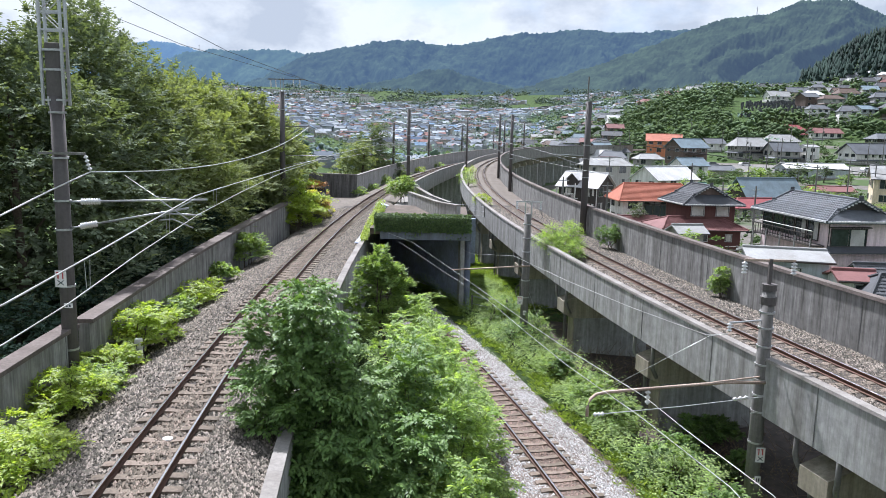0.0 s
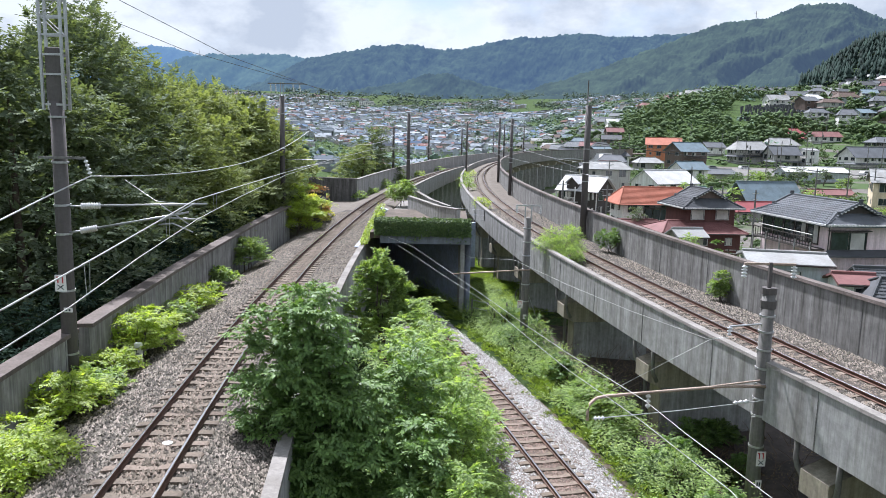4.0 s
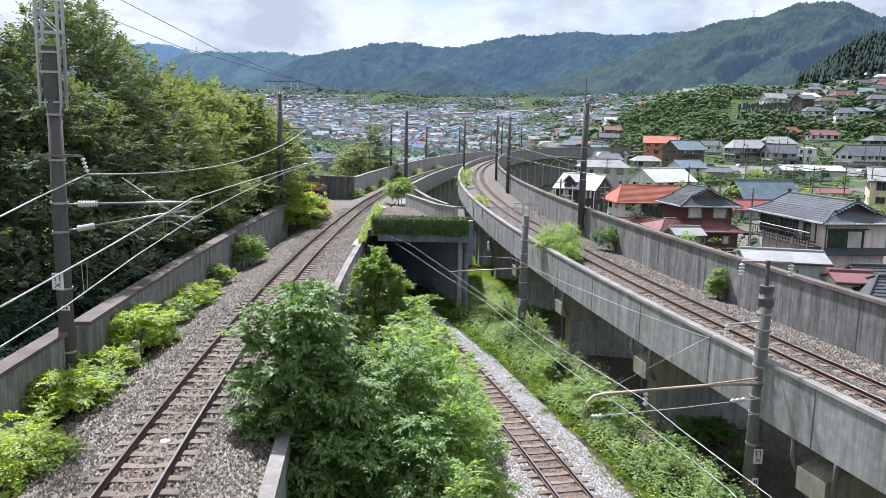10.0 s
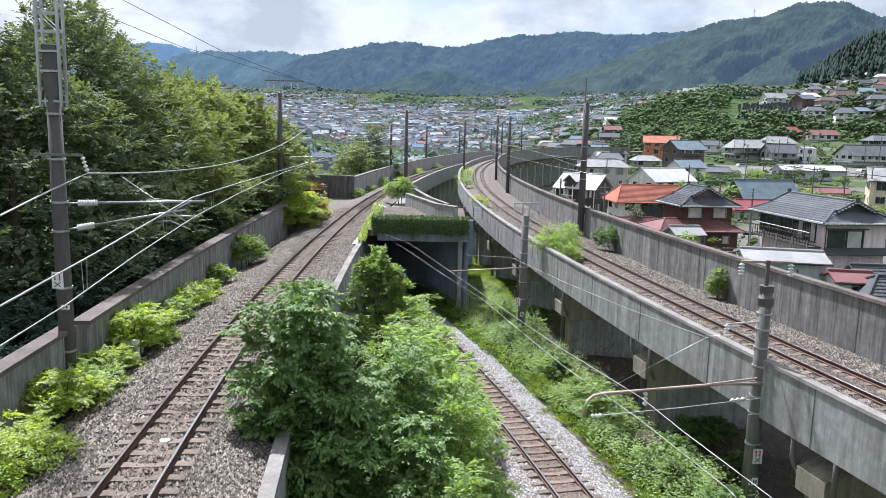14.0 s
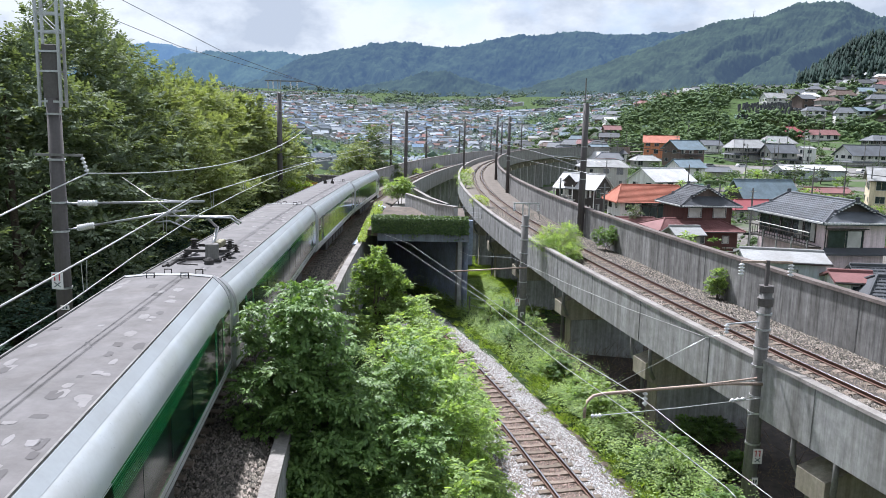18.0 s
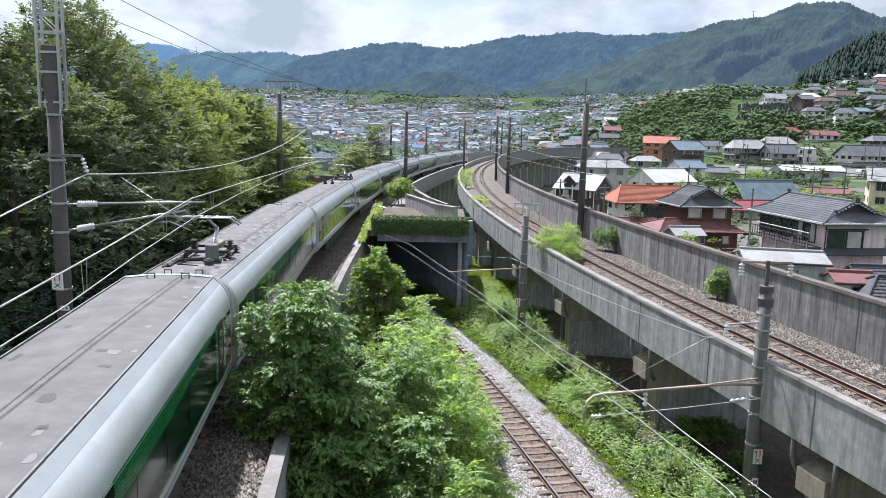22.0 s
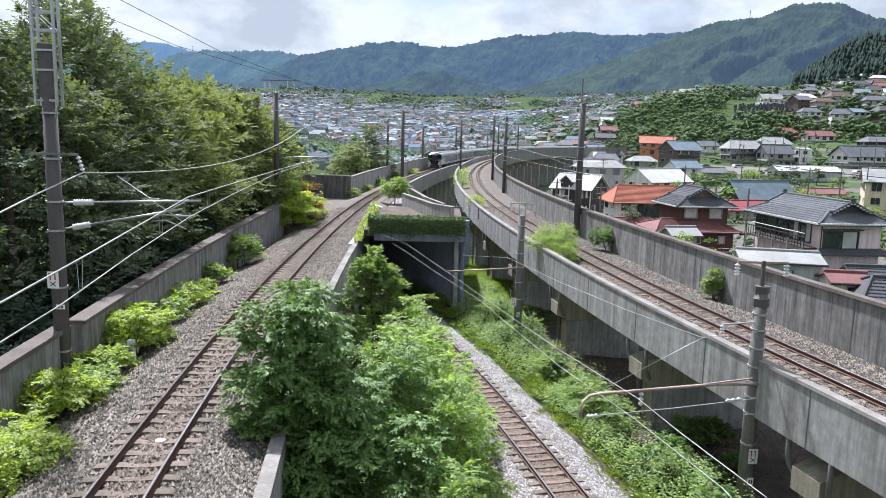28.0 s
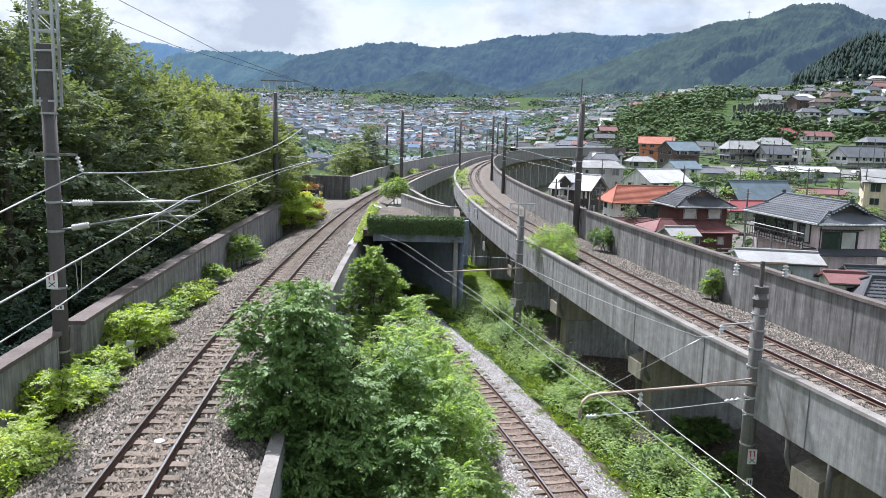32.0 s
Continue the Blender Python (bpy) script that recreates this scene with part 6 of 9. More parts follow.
def pantograph(parent, y):
    p = part("pantograph", Mesh().box(0, y, 3.62, 1.3, 0.08, 0.08).box(0, y + 1.1, 3.62, 1.3, 0.08, 0.08).box(-0.55, y + 0.55, 3.62, 0.08, 1.1, 0.08).box(0.55, y + 0.55, 3.62, 0.08, 1.1, 0.08), UNDER, parent, "grimy single-arm pantograph frame")
    for x in (-0.62, 0.62):
        for dy in (0.0, 1.1):
            part("support_insulator", insulator(Mesh(), (x, y + dy, 3.4), (x, y + dy, 3.62), 0.11, 3), UNDER, p, "dark insulator", True)
    part("lower_arm", Mesh().tube([(0.1, y + 0.2, 3.68), (0.0, y + 1.35, 4.15)], 0.055, 8), STEEL, p, "", True)
    part("upper_arm", Mesh().tube([(0.0, y + 1.35, 4.15), (0.0, y + 0.1, 4.6)], 0.04, 8), STEEL, p, "", True)
    part("collector_head", Mesh().tube([(-0.95, y, 4.42), (-0.7, y, 4.62), (0.7, y, 4.62), (0.95, y, 4.42)], 0.028, 6).tube([(-0.95, y + 0.35, 4.42), (-0.7, y + 0.35, 4.62), (0.7, y + 0.35, 4.62), (0.95, y + 0.35, 4.42)], 0.028, 6), STEEL, p, "", True)
    part("spring_box", Mesh().box(0.2, y + 0.75, 3.74, 0.22, 0.7, 0.18, bevel=0.03), material_cover, p, "yellowish cover")
    can = part("arrester", Mesh().tube([(0.3, y - 0.65, 3.5), (0.3, y - 0.65, 3.52), (0.3, y - 0.65, 3.92), (0.3, y - 0.65, 3.94)], [0.15, 0.19, 0.19, 0.16], 18), POLE_GREY, parent, "grey arrester can")
    part("arrester_base", Mesh().box(0.3, y - 0.65, 3.46, 0.46, 0.4, 0.1, bevel=0.02), UNDER, can, "dark base")
    part("cable_head", Mesh().tube([(0.35, y - 1.25, 3.42), (0.35, y - 1.25, 3.56), (0.35, y - 1.25, 3.62)], [0.13, 0.13, 0.07], 12), UNDER, parent, "dark cable head")
    part("terminal_stub", insulator(Mesh(), (0.62, y + 0.25, 3.66), (0.62, y + 0.25, 3.95), 0.13, 4), UNDER, p, "dark ribbed insulator", True)
    part("terminal_stub", insulator(Mesh(), (-0.5, y + 0.5, 3.66), (-0.5, y + 0.5, 3.92), 0.13, 4), UNDER, p, "dark ribbed insulator", True)
    part("conduit", Mesh().tube([(-0.7, y - 1.5, 3.45), (-0.7, y + 0.4, 3.47), (-0.6, y + 0.5, 3.5)], 0.05, 8), UNDER, parent, "dark roof conduit")
    part("conduit", Mesh().tube([(-0.66, y - 1.6, 3.45), (-0.66, y - 0.7, 3.46), (0.1, y - 0.65, 3.5)], 0.045, 8), UNDER, parent, "dark roof conduit")
    part("roof_cable", Mesh().tube([(-0.8, y - 1.6, 3.43), (-0.8, y + 1.8, 3.43)], 0.025, 6).tube([(0.3, y - 0.6, 3.46), (0.5, y - 0.1, 3.46), (0.62, y, 3.5)], 0.022, 6).tube([(-0.4, y - 0.65, 3.46), (-0.5, y - 1.3, 3.46), (0.1, y - 1.5, 3.46)], 0.022, 6), UNDER, parent)
    for k in range(8):
        part("cable_clip", Mesh().box(-0.8, y - 1.5 + 0.45 * k, 3.42, 0.12, 0.06, 0.06), UNDER, parent)
    for k, (x, dy) in enumerate(((0.55, -0.5), (0.62, -0.2), (0.7, 0.1), (0.4, -0.75))):
        part("cable_post", Mesh().tube([(x, y + dy - 0.3, 3.36), (x, y + dy - 0.3, 3.5)], [0.07, 0.035], 8), UNDER, parent)


material_cover = material("yellowish_cover", (0.33, 0.31, 0.2), 0.6, grain=20, spread=0.2)


def bogie(parent, y):
    b = part("bogie", Mesh().box(-0.85, y, 0.52, 0.14, 2.7, 0.2, bevel=0.03).box(0.85, y, 0.52, 0.14, 2.7, 0.2, bevel=0.03).box(0, y, 0.55, 1.7, 0.5, 0.2, bevel=0.03), UNDER, parent, "grimy bogie frame")
    for dy in (-1.05, 1.05):
        for x in (-0.5665, 0.5665):
            part("wheel", Mesh().tube([(x - 0.06, y + dy, 0.43), (x + 0.06, y + dy, 0.43)], 0.43, 20), RAIL_SIDE, b, "steel wheel")


def car(kind, pan, seed, bells, worn_count):
    """kind: middle, lead or tail. The car's middle is its origin, and it runs towards +y."""
    rng = random.Random(seed)
    half = 10.1 if kind == "middle" else 10.15
    c = thing("train_car", {"middle": "white train car with dark window bands and a dusty grey roof", "lead": "white leading train car with dark window band and grey roof",
                            "tail": "white end car with a black front face and red tail lamps"}[kind], "train", group="cars of the train")
    y0, y1 = -half, half
    if kind == "tail":
        y0 = -half + 1.3
    if kind == "lead":
        y1 = half - 1.3
    body = part("body_shell", Mesh().sweep([along(y0), along(y1)], SHELL), BODY_WHITE, c, "glossy white body", True)
    body.data.set_sharp_from_angle(angle=radians(30))
    deck = part("roof_deck", Mesh().sweep([along(y0 + 0.25), along(y1 - 0.25)], [(-1.02, 3.29), (1.02, 3.29), (1.02, 3.39), (0.5, 3.44), (0, 3.455), (-0.5, 3.44), (-1.02, 3.39)]), ROOF_GREY, c, "dusty grey roof with worn pale patches")
    worn, dark = Mesh(), Mesh()
    for k in range(worn_count):
        x, y = rng.choice([rng.uniform(-0.98, 0.98), rng.gauss(0.6, 0.2), rng.gauss(0.66, 0.17), rng.gauss(0.45, 0.22), rng.gauss(-0.8, 0.1)]), rng.uniform(y0 + 0.6, y1 - 0.6)
        x = max(-0.9, min(0.9, x))
        w, l = rng.uniform(0.04, 0.11), rng.uniform(0.07, 0.22)
        n = 10
        z = float(np.interp(abs(x), [0, 0.5, 1.02], [3.455, 3.44, 3.39])) + 0.003
        pts = []
        for j in range(n):
            a = j * 2 * math.pi / n
            r = rng.uniform(0.72, 1.12) / max(abs(math.cos(a)), abs(math.sin(a)))
            px = max(-1.0, min(1.0, x + math.cos(a) * w * r))
            pts.append((px, y + math.sin(a) * l * r, float(np.interp(abs(px), [0, 0.5, 1.02], [3.455, 3.44, 3.39])) + 0.003 + 0.0006 * (k % 3)))
        (worn if rng.random() < 0.72 else dark).add(pts, [tuple(range(n))])
    tagged(part("worn_paint", worn, ROOF_PATCH, deck, "pale worn paint"), kind="stuff")
    if dark.f:
        tagged(part("dark_grime", dark, ROOF_STAIN, deck, "dark stains"), kind="stuff")
    for sx in (-1.0, 1.0):
        part("shoulder_panel", Mesh().add([(sx * x, y, z) for y in (y0 + 0.02, y1 - 0.02) for x, z in ((1.226, 3.249), (1.075, 3.387), (1.07, 3.379), (1.221, 3.241))],
             [(0, 1, 5, 4), (1, 2, 6, 5), (2, 3, 7, 6), (3, 0, 4, 7), (3, 2, 1, 0), (4, 5, 6, 7)]), SHOULDER, c, "pale blue-grey sloping shoulder panel")
        part("roof_gutter", Mesh().box(sx * 1.045, (y0 + y1) / 2, 3.405, 0.03, y1 - y0 - 0.1, 0.035), POLE_GREY, c, "thin grey roof edge")
    for side in (-1, 1):
        wy0, wy1 = (y0 + 0.4, y1 - 0.4)
        if kind == "tail":
            wy0 = y0 + 2.9
        if kind == "lead":
            wy1 = y1 - 2.9
        band = part("window_band", side_panel(wy0, wy1, 1.42, 2.66, side), GLASS_BAND, c, "long dark gloss window band")
        part("green_edge", side_panel(wy0, wy1, 2.665, 2.72, side, 0.008), GREEN_BAND, c, "thin green line")
        part("green_edge", side_panel(wy0, wy1, 1.36, 1.415, side, 0.008), GREEN_BAND, c, "thin green line")
        for a, b in ((wy0 + 2.6, wy0 + 9.4),) * (kind != "tail") + ((wy1 - 2.6, wy1 - 9.4),) * (kind != "lead"):
            zs = [(j + e) / 9 for j in range(9) for e in (0.0, 0.74)]
            rows_ = [(a + (b - a) * f, 2.66 - 0.36 * math.sin(math.pi * (0.08 + 0.92 * f) * 0.62)) for f in (0, 0.2, 0.4, 0.6, 0.8, 1.0)]
            vs = [(side * (float(np.interp(z + (2.7 - z) * q, [1.4, 2.55, 2.86], [1.473, 1.473, 1.43])) + 0.011), y, z + (2.7 - z) * q) for y, z in rows_ for q in zs]
            part("green_sweep", Mesh().add(vs, [(k * 18 + j, k * 18 + j + 1, k * 18 + j + 19, k * 18 + j + 18) for k in range(5) for j in range(0, 18, 2)]), GREEN_BAND, c, "bright green striped sweep above the windows")
        doors = [yy for yy in (y0 + 1.9, y1 - 1.9) if wy0 + 0.5 < yy < wy1 - 0.5]
        for yy in doors:
            d = part("door", side_panel(yy - 0.4, yy + 0.4, 1.0, 2.7, side, 0.010), BLACK_FACE, c, "dark sliding door")
            part("door_pane", side_panel(yy - 0.22, yy + 0.22, 1.75, 2.5, side, 0.016), GREEN_DARK, d, "dark door pane")
            for ed in (-0.5, 0.5):
                part("green_panel", side_panel(yy + ed - 0.09, yy + ed + 0.09, 1.42, 2.66, side, 0.012), GREEN_BAND, d, "bright green strip")
        y = wy0 + (2.75 if kind != "tail" else 0.4)
        while y < wy1 - (4.2 if kind != "lead" else 1.6):
            part("window_pane", side_panel(y, y + 1.45, 1.62, 2.5, side, 0.010), GREEN_DARK, band, "tinted pane")
            y += 1.72
        bar = Mesh()
        for q in (0, 0.28):
            bar.add(*[(v.v, v.f) for v in (side_panel(wy0 + 0.25, wy0 + 0.85, 2.02 + q * 0.5, 2.1 + q * 0.5, side, 0.016),)][0])
        if kind == "middle":
            part("lettering", bar, LETTER, c, "pale plain lettering bar")
        part("sill_line", side_panel(y0 + 0.1, y1 - 0.1, 1.2, 1.22, side, 0.005), POLE_GREY, c)
    part("underframe", Mesh().box(0, (y0 + y1) / 2, 0.86, 2.5, y1 - y0 - 0.4, 0.14), UNDER, c, "dark underframe")
    y = y0 + 5.2
    while y < y1 - 5.4:
        l = rng.uniform(0.9, 1.8)
        for sx in (-0.8, 0.8):
            part("equipment_box", Mesh().box(sx, y + l / 2, 0.52, 0.8, l, 0.55, bevel=0.03), UNDER, c, "grimy equipment box")
        y += l + 0.35
    bogie(c, -half + 3.0)
    bogie(c, half - 3.0)
    for yy, sgn in ((y0, -1), (y1, 1)):
        if (kind == "tail" and sgn < 0) or (kind == "lead" and sgn > 0):
            continue
        part("gangway", Mesh().sweep([along(yy - sgn * 0.02), along(yy + sgn * 0.2)], [(x * 0.93, max(1.0, z * 0.97)) for x, z in SHELL]), BELLOWS, c, "grey gangway bellows")
        part("end_rim", Mesh().sweep([along(yy - sgn * 0.26), along(yy - sgn * 0.02)], [(x * 1.004, z * 1.003) for x, z in RIM]), RIM_GREY, c, "pale grey end collar")
        for sx in (-0.35, 0.45):
            part("roof_handle", Mesh().tube([(sx - 0.09, yy - sgn * 0.5, 3.43), (sx - 0.09, yy - sgn * 0.5, 3.56), (sx + 0.09, yy - sgn * 0.5, 3.56), (sx + 0.09, yy - sgn * 0.5, 3.43)], 0.018, 6), UNDER, c)
    if pan:
        pantograph(c, y0 + 3.2)
    if bells:
        for sx in (-0.45, 0.08):
            part("bell_insulator", Mesh().tube([(sx, y1 - 3.1, 3.44), (sx, y1 - 3.1, 3.56), (sx, y1 - 3.1, 3.68), (sx, y1 - 3.1, 3.86)], [0.15, 0.12, 0.06, 0.025], 12), UNDER, c, "dark bell-shaped insulator", True)
    if kind != "middle":
        e = -1 if kind == "tail" else 1
        front(c, e, y0 if e < 0 else y1)
    return c


def front(c, e, yb):
    """The end face, 1.3 m deep, that closes a lead or tail car."""
    half = [(-1.38, 0.92), (-1.46, 1.08), (-1.473, 1.4), (-1.473, 1.97), (-1.473, 2.3), (-1.473, 2.55), (-1.455, 2.72), (-1.42, 2.88), (-1.36, 3.02), (-1.27, 3.14), (-1.15, 3.24), (-1.0, 3.315), (-0.8, 3.37), (-0.55, 3.415), (-0.28, 3.445)]
    arch = half + [(0, 3.455)] + [(-x, z) for x, z in half[::-1]]

    def ring(t):
        """The nose's outline at the share t of its depth."""
        top = 3.455 - 0.42 * t ** 2.2
        nar = 1 - 0.05 * t ** 4
        out = []
        for x, z in arch:
            zz = 2.5 + (z - 2.5) * (top - 2.5) / 0.955 if z > 2.5 else z
            out.append((x * nar, yb + e * 1.3 * t + (e * 0.14 * (1.6 - zz) * t if zz > 1.6 else 0), zz))
        return out

    n = len(arch)
    stops = (0, 0.2, 0.4, 0.55, 0.66, 0.76, 0.86, 0.94, 1.0)
    rings = [ring(t) for t in stops]
    white, black = Mesh(), Mesh()
    for i in range(len(stops) - 1):
        for k in range(n):
            m = (k + 1) % n
            dark = stops[i] >= 0.66 and min(arch[k][1], arch[m][1]) > 1.9 and k < n - 1
            (black if dark else white).add([rings[i][k], rings[i][m], rings[i + 1][m], rings[i + 1][k]], [(0, 1, 2, 3)])
    white.add(rings[-1], [tuple(range(n))])
    part("nose", white, BODY_WHITE, c, "white rounded nose")
    part("brow_band", black, BLACK_FACE, c, "black brow that wraps round the nose")
    yf = lambda z: yb + e * (1.3 + (0.14 * (1.6 - z) if z > 1.6 else 0)) + e * 0.012

    def plate(pts, d=0.0, depth=0.05):
        """A flat panel on the leaning face, cut where the face bends."""
        cut = []
        for (x0, z0), (x1, z1) in zip(pts, pts[1:] + pts[:1]):
            cut.append((x0, z0))
            if (z0 - 1.6) * (z1 - 1.6) < -1e-9:
                f = (1.6 - z0) / (z1 - z0)
                cut.append((x0 + (x1 - x0) * f, 1.6))
        m = Mesh()
        for keep in (lambda z: z >= 1.6 - 1e-9, lambda z: z <= 1.6 + 1e-9):
            q = [p for p in cut if keep(p[1])]
            k = len(q)
            if k < 3 or max(p[1] for p in q) - min(p[1] for p in q) < 1e-6:
                continue
            m.add([(x, yf(z) + e * d, z) for x, z in q] + [(x, yf(z) + e * (d - depth), z) for x, z in q], [tuple(range(k)), tuple(range(2 * k - 1, k - 1, -1))] + [(i, (i + 1) % k, k + (i + 1) % k, k + i) for i in range(k)])
        return m

    face = part("front_mask", plate([(-1.34, 2.75), (-1.39, 2.5), (-1.395, 1.97), (-0.74, 1.36), (-0.71, 0.95), (0.71, 0.95), (0.74, 1.36), (1.395, 1.97), (1.39, 2.5), (1.34, 2.75), (1.2, 2.88), (0.8, 2.97), (-0.8, 2.97), (-1.2, 2.88)], 0.0), BLACK_FACE, c, "glossy black front mask")
    for sx in (-1, 1):
        part("windscreen", plate([(sx * 0.58, 2.74), (sx * 1.26, 2.72), (sx * 1.34, 2.6), (sx * 1.34, 2.2), (sx * 0.58, 2.2)], 0.012), GLASS_BAND, face, "dark windscreen")
        part("green_stripe", plate([(sx * 0.58, 2.18), (sx * 1.38, 2.18), (sx * 1.38, 2.0), (sx * 0.58, 2.0)], 0.012), GREEN_BAND, face, "green stripe below the windscreen")
        part("wiper", Mesh().tube([(sx * 0.85, yf(2.1) + e * 0.05, 2.12), (sx * 1.1, yf(2.5) + e * 0.05, 2.5)], 0.012, 5), FRAME_BLACK, face)
        lamp = part("lamp_housing", plate([(sx * 1.3, 1.6), (sx * 1.1, 1.55), (sx * 0.96, 1.4), (sx * 1.0, 1.35), (sx * 1.24, 1.4), (sx * 1.32, 1.5)], 0.015, 0.06), LAMP_DARK, c, "dark lamp housing")
        part("tail_lamp", plate([(sx * 0.99, 1.41), (sx * 1.08, 1.47), (sx * 1.1, 1.41), (sx * 1.03, 1.38)], 0.022, 0.02), TAIL_RED, lamp, "lit red tail lamp")
        part("step_line", plate([(sx * 0.74, 1.09), (sx * 1.38, 1.09), (sx * 1.38, 1.06), (sx * 0.74, 1.06)], 0.012), POLE_GREY, c)
        part("skirt", Mesh().box(sx * 1.14, yb + e * 1.0, 0.62, 0.42, 0.5, 0.34, bevel=0.06), BODY_WHITE, c, "white skirt block")
        part("cab_window", side_panel(*sorted((yb + e * 0.25, yb - e * 0.45)), 1.95, 2.6, sx, 0.008), GLASS_BAND, c, "dark cab side window")
        d = part("cab_door", side_panel(*sorted((yb - e * 0.85, yb - e * 1.6)), 1.0, 2.72, sx, 0.006), BODY_WHITE, c, "white cab door")
        part("door_pane", side_panel(*sorted((yb - e * 1.08, yb - e * 1.36)), 1.75, 2.55, sx, 0.014), GLASS_BAND, d)
        for yy in (-0.84, -1.61):
            part("door_seal", side_panel(*sorted((yb + e * yy - 0.012, yb + e * yy + 0.012)), 1.0, 2.75, sx, 0.01), FRAME_BLACK, d)
        part("side_window", side_panel(*sorted((yb - e * 1.9, yb - e * 2.15)), 1.6, 2.6, sx, 0.008), GLASS_BAND, c, "dark side window")
    part("gangway_door", plate([(-0.46, 2.74), (0.46, 2.74), (0.46, 1.0), (-0.46, 1.0)], 0.02), FRAME_BLACK, face, "black gangway door")
    part("door_head", plate([(-0.47, 2.75), (0.47, 2.75), (0.47, 2.72), (-0.47, 2.72)], 0.04), STEEL, face, "thin bright rain strip")
    part("door_handle", plate([(0.16, 1.86), (0.2, 1.86), (0.2, 1.72), (0.16, 1.72)], 0.06), STEEL, face, "small steel handle")
    part("badge", plate([(-0.2, 1.59), (0.16, 1.59), (0.16, 1.28), (-0.2, 1.28)], 0.03), BADGE, face, "small dark red plain badge")
    part("name_bar", plate([(0.7 * -e, 1.87), (1.12 * -e, 1.87), (1.1 * -e, 1.81), (0.7 * -e, 1.81)], 0.012), LETTER, face, "pale plain lettering bar")
    part("number_bar", plate([(-1.24 * -e, 2.68), (-0.98 * -e, 2.68), (-0.98 * -e, 2.63), (-1.24 * -e, 2.63)], 0.02), LETTER, face, "small pale lettering bar")
    part("marker_lamp", plate([(-0.16, 2.93), (0.16, 2.93), (0.16, 2.86), (-0.16, 2.86)], 0.03), STEEL, face)
    part("coupler", Mesh().box(0, yb + e * 1.3, 0.68, 0.5, 0.6, 0.42, bevel=0.08).tube([(0, yb + e * 1.4, 0.86), (0, yb + e * 1.7, 0.86)], 0.17, 12), UNDER, c, "dark coupler")
    part("obstacle_guard", Mesh().add([(x, yb + e * (1.25 - 0.25 * abs(x)), z) for z in (0.2, 0.32) for x in (-0.85, -0.42, 0, 0.42, 0.85)] + [(x, yb + e * 0.9, z) for z in (0.2, 0.32) for x in (-0.85, -0.42, 0, 0.42, 0.85)],
         [(i, i + 1, i + 6, i + 5) for i in range(4)] + [(i + 10, i + 15, i + 16, i + 11) for i in range(4)] + [(i, i + 10, i + 11, i + 1) for i in range(4)] + [(i + 5, i + 6, i + 16, i + 15) for i in range(4)]), BELLOWS, c, "pale obstacle guard")
    part("under_front", Mesh().box(0, yb + e * 0.6, 0.58, 2.5, 1.1, 0.62, bevel=0.05), UNDER, c)
    part("antenna", Mesh().tube([(0, yb - e * 0.15, 3.44), (0, yb - e * 0.15, 3.52), (0, yb - e * 0.15, 3.74)], [0.12, 0.1, 0.08], 10), POLE_DARK, c, "dark roof antenna", True)
    part("horn", Mesh().tube([(0.55 * -e, yb - e * 0.15, 3.42), (0.55 * -e, yb - e * 0.15, 3.54)], [0.08, 0.05], 8), UNDER, c)


PITCH = 20.7
train = []
for i in range(9):
    kind = "lead" if i == 0 else "tail" if i == 8 else "middle"
    train.append(car(kind, i in (2, 5, 7), 7 + i, i in (1, 6), (10, 60, 80, 90, 190, 150, 190, 240, 24)[i]))


def tail_at(t):
    """How far the train's tail end has come along the line."""
    stops = [(14.0, -223.6), (16.0, -171.4), (17.0, -145.2), (18.0, -119.1), (19.0, -92.2), (20.0, -66.4), (21.0, -40.9), (22.0, -15.6), (22.7, 2.4), (23.0, 10.7), (23.5, 23.7)]
    if t <= 14 or t >= 23.5:
        return -223.6 + 26.1 * (t - 14) if t <= 14 else 23.7 + 25.7 * (t - 23.5)
    return float(np.interp(t, [a for a, b in stops], [b for a, b in stops]))


# ---- houses ----
def wall_paint(name, c):
    return material(name, c, 0.85, grain=5, spread=0.1, stain=0.5, streak=True, bump=0.05)


WALLS = {k: wall_paint("wall_" + k, c) for k, c in dict(mauve=(0.84, 0.69, 0.70), white=(0.82, 0.81, 0.78), cream=(0.70, 0.60, 0.42), brown=(0.15, 0.112, 0.095), grey=(0.42, 0.41, 0.39),
    red=(0.115, 0.052, 0.046), dark=(0.075, 0.065, 0.06), orange=(0.62, 0.24, 0.12), blue=(0.5, 0.54, 0.58)).items()}


def roof_paint(name, c, rough=0.72):
    return material(name, c, rough, spec=0.25, grain=7, spread=0.14, stain=0.5, stain_scale=0.5, bump=0.2)


ROOFS = {k: roof_paint("roof_" + k, c) for k, c in dict(tile=(0.085, 0.09, 0.098), slate=(0.125, 0.135, 0.148), orange=(0.42, 0.155, 0.10), red=(0.26, 0.07, 0.075), rust=(0.21, 0.10, 0.095), white=(0.58, 0.585, 0.58),
    teal=(0.13, 0.24, 0.20), blue=(0.17, 0.225, 0.26), brown=(0.12, 0.085, 0.07), pale=(0.30, 0.305, 0.30)).items()}
PANE = material("house_window_glass", (0.03, 0.04, 0.045), 0.15, grain=2, spread=0.4, stain=0.3, bump=0, spec=0.4, coat=0.3)
CURTAIN = material("pale_curtain", (0.55, 0.54, 0.5), 0.85, grain=12, spread=0.1)
SASH = material("aluminium_sash", (0.42, 0.42, 0.41), 0.45, metal=0.4, grain=20, spread=0.1)
SASH_DARK = material("dark_sash", (0.06, 0.05, 0.045), 0.5, grain=20, spread=0.1)
PLINTH = material("plinth_concrete", (0.35, 0.34, 0.32), 0.9, grain=8, spread=0.2)


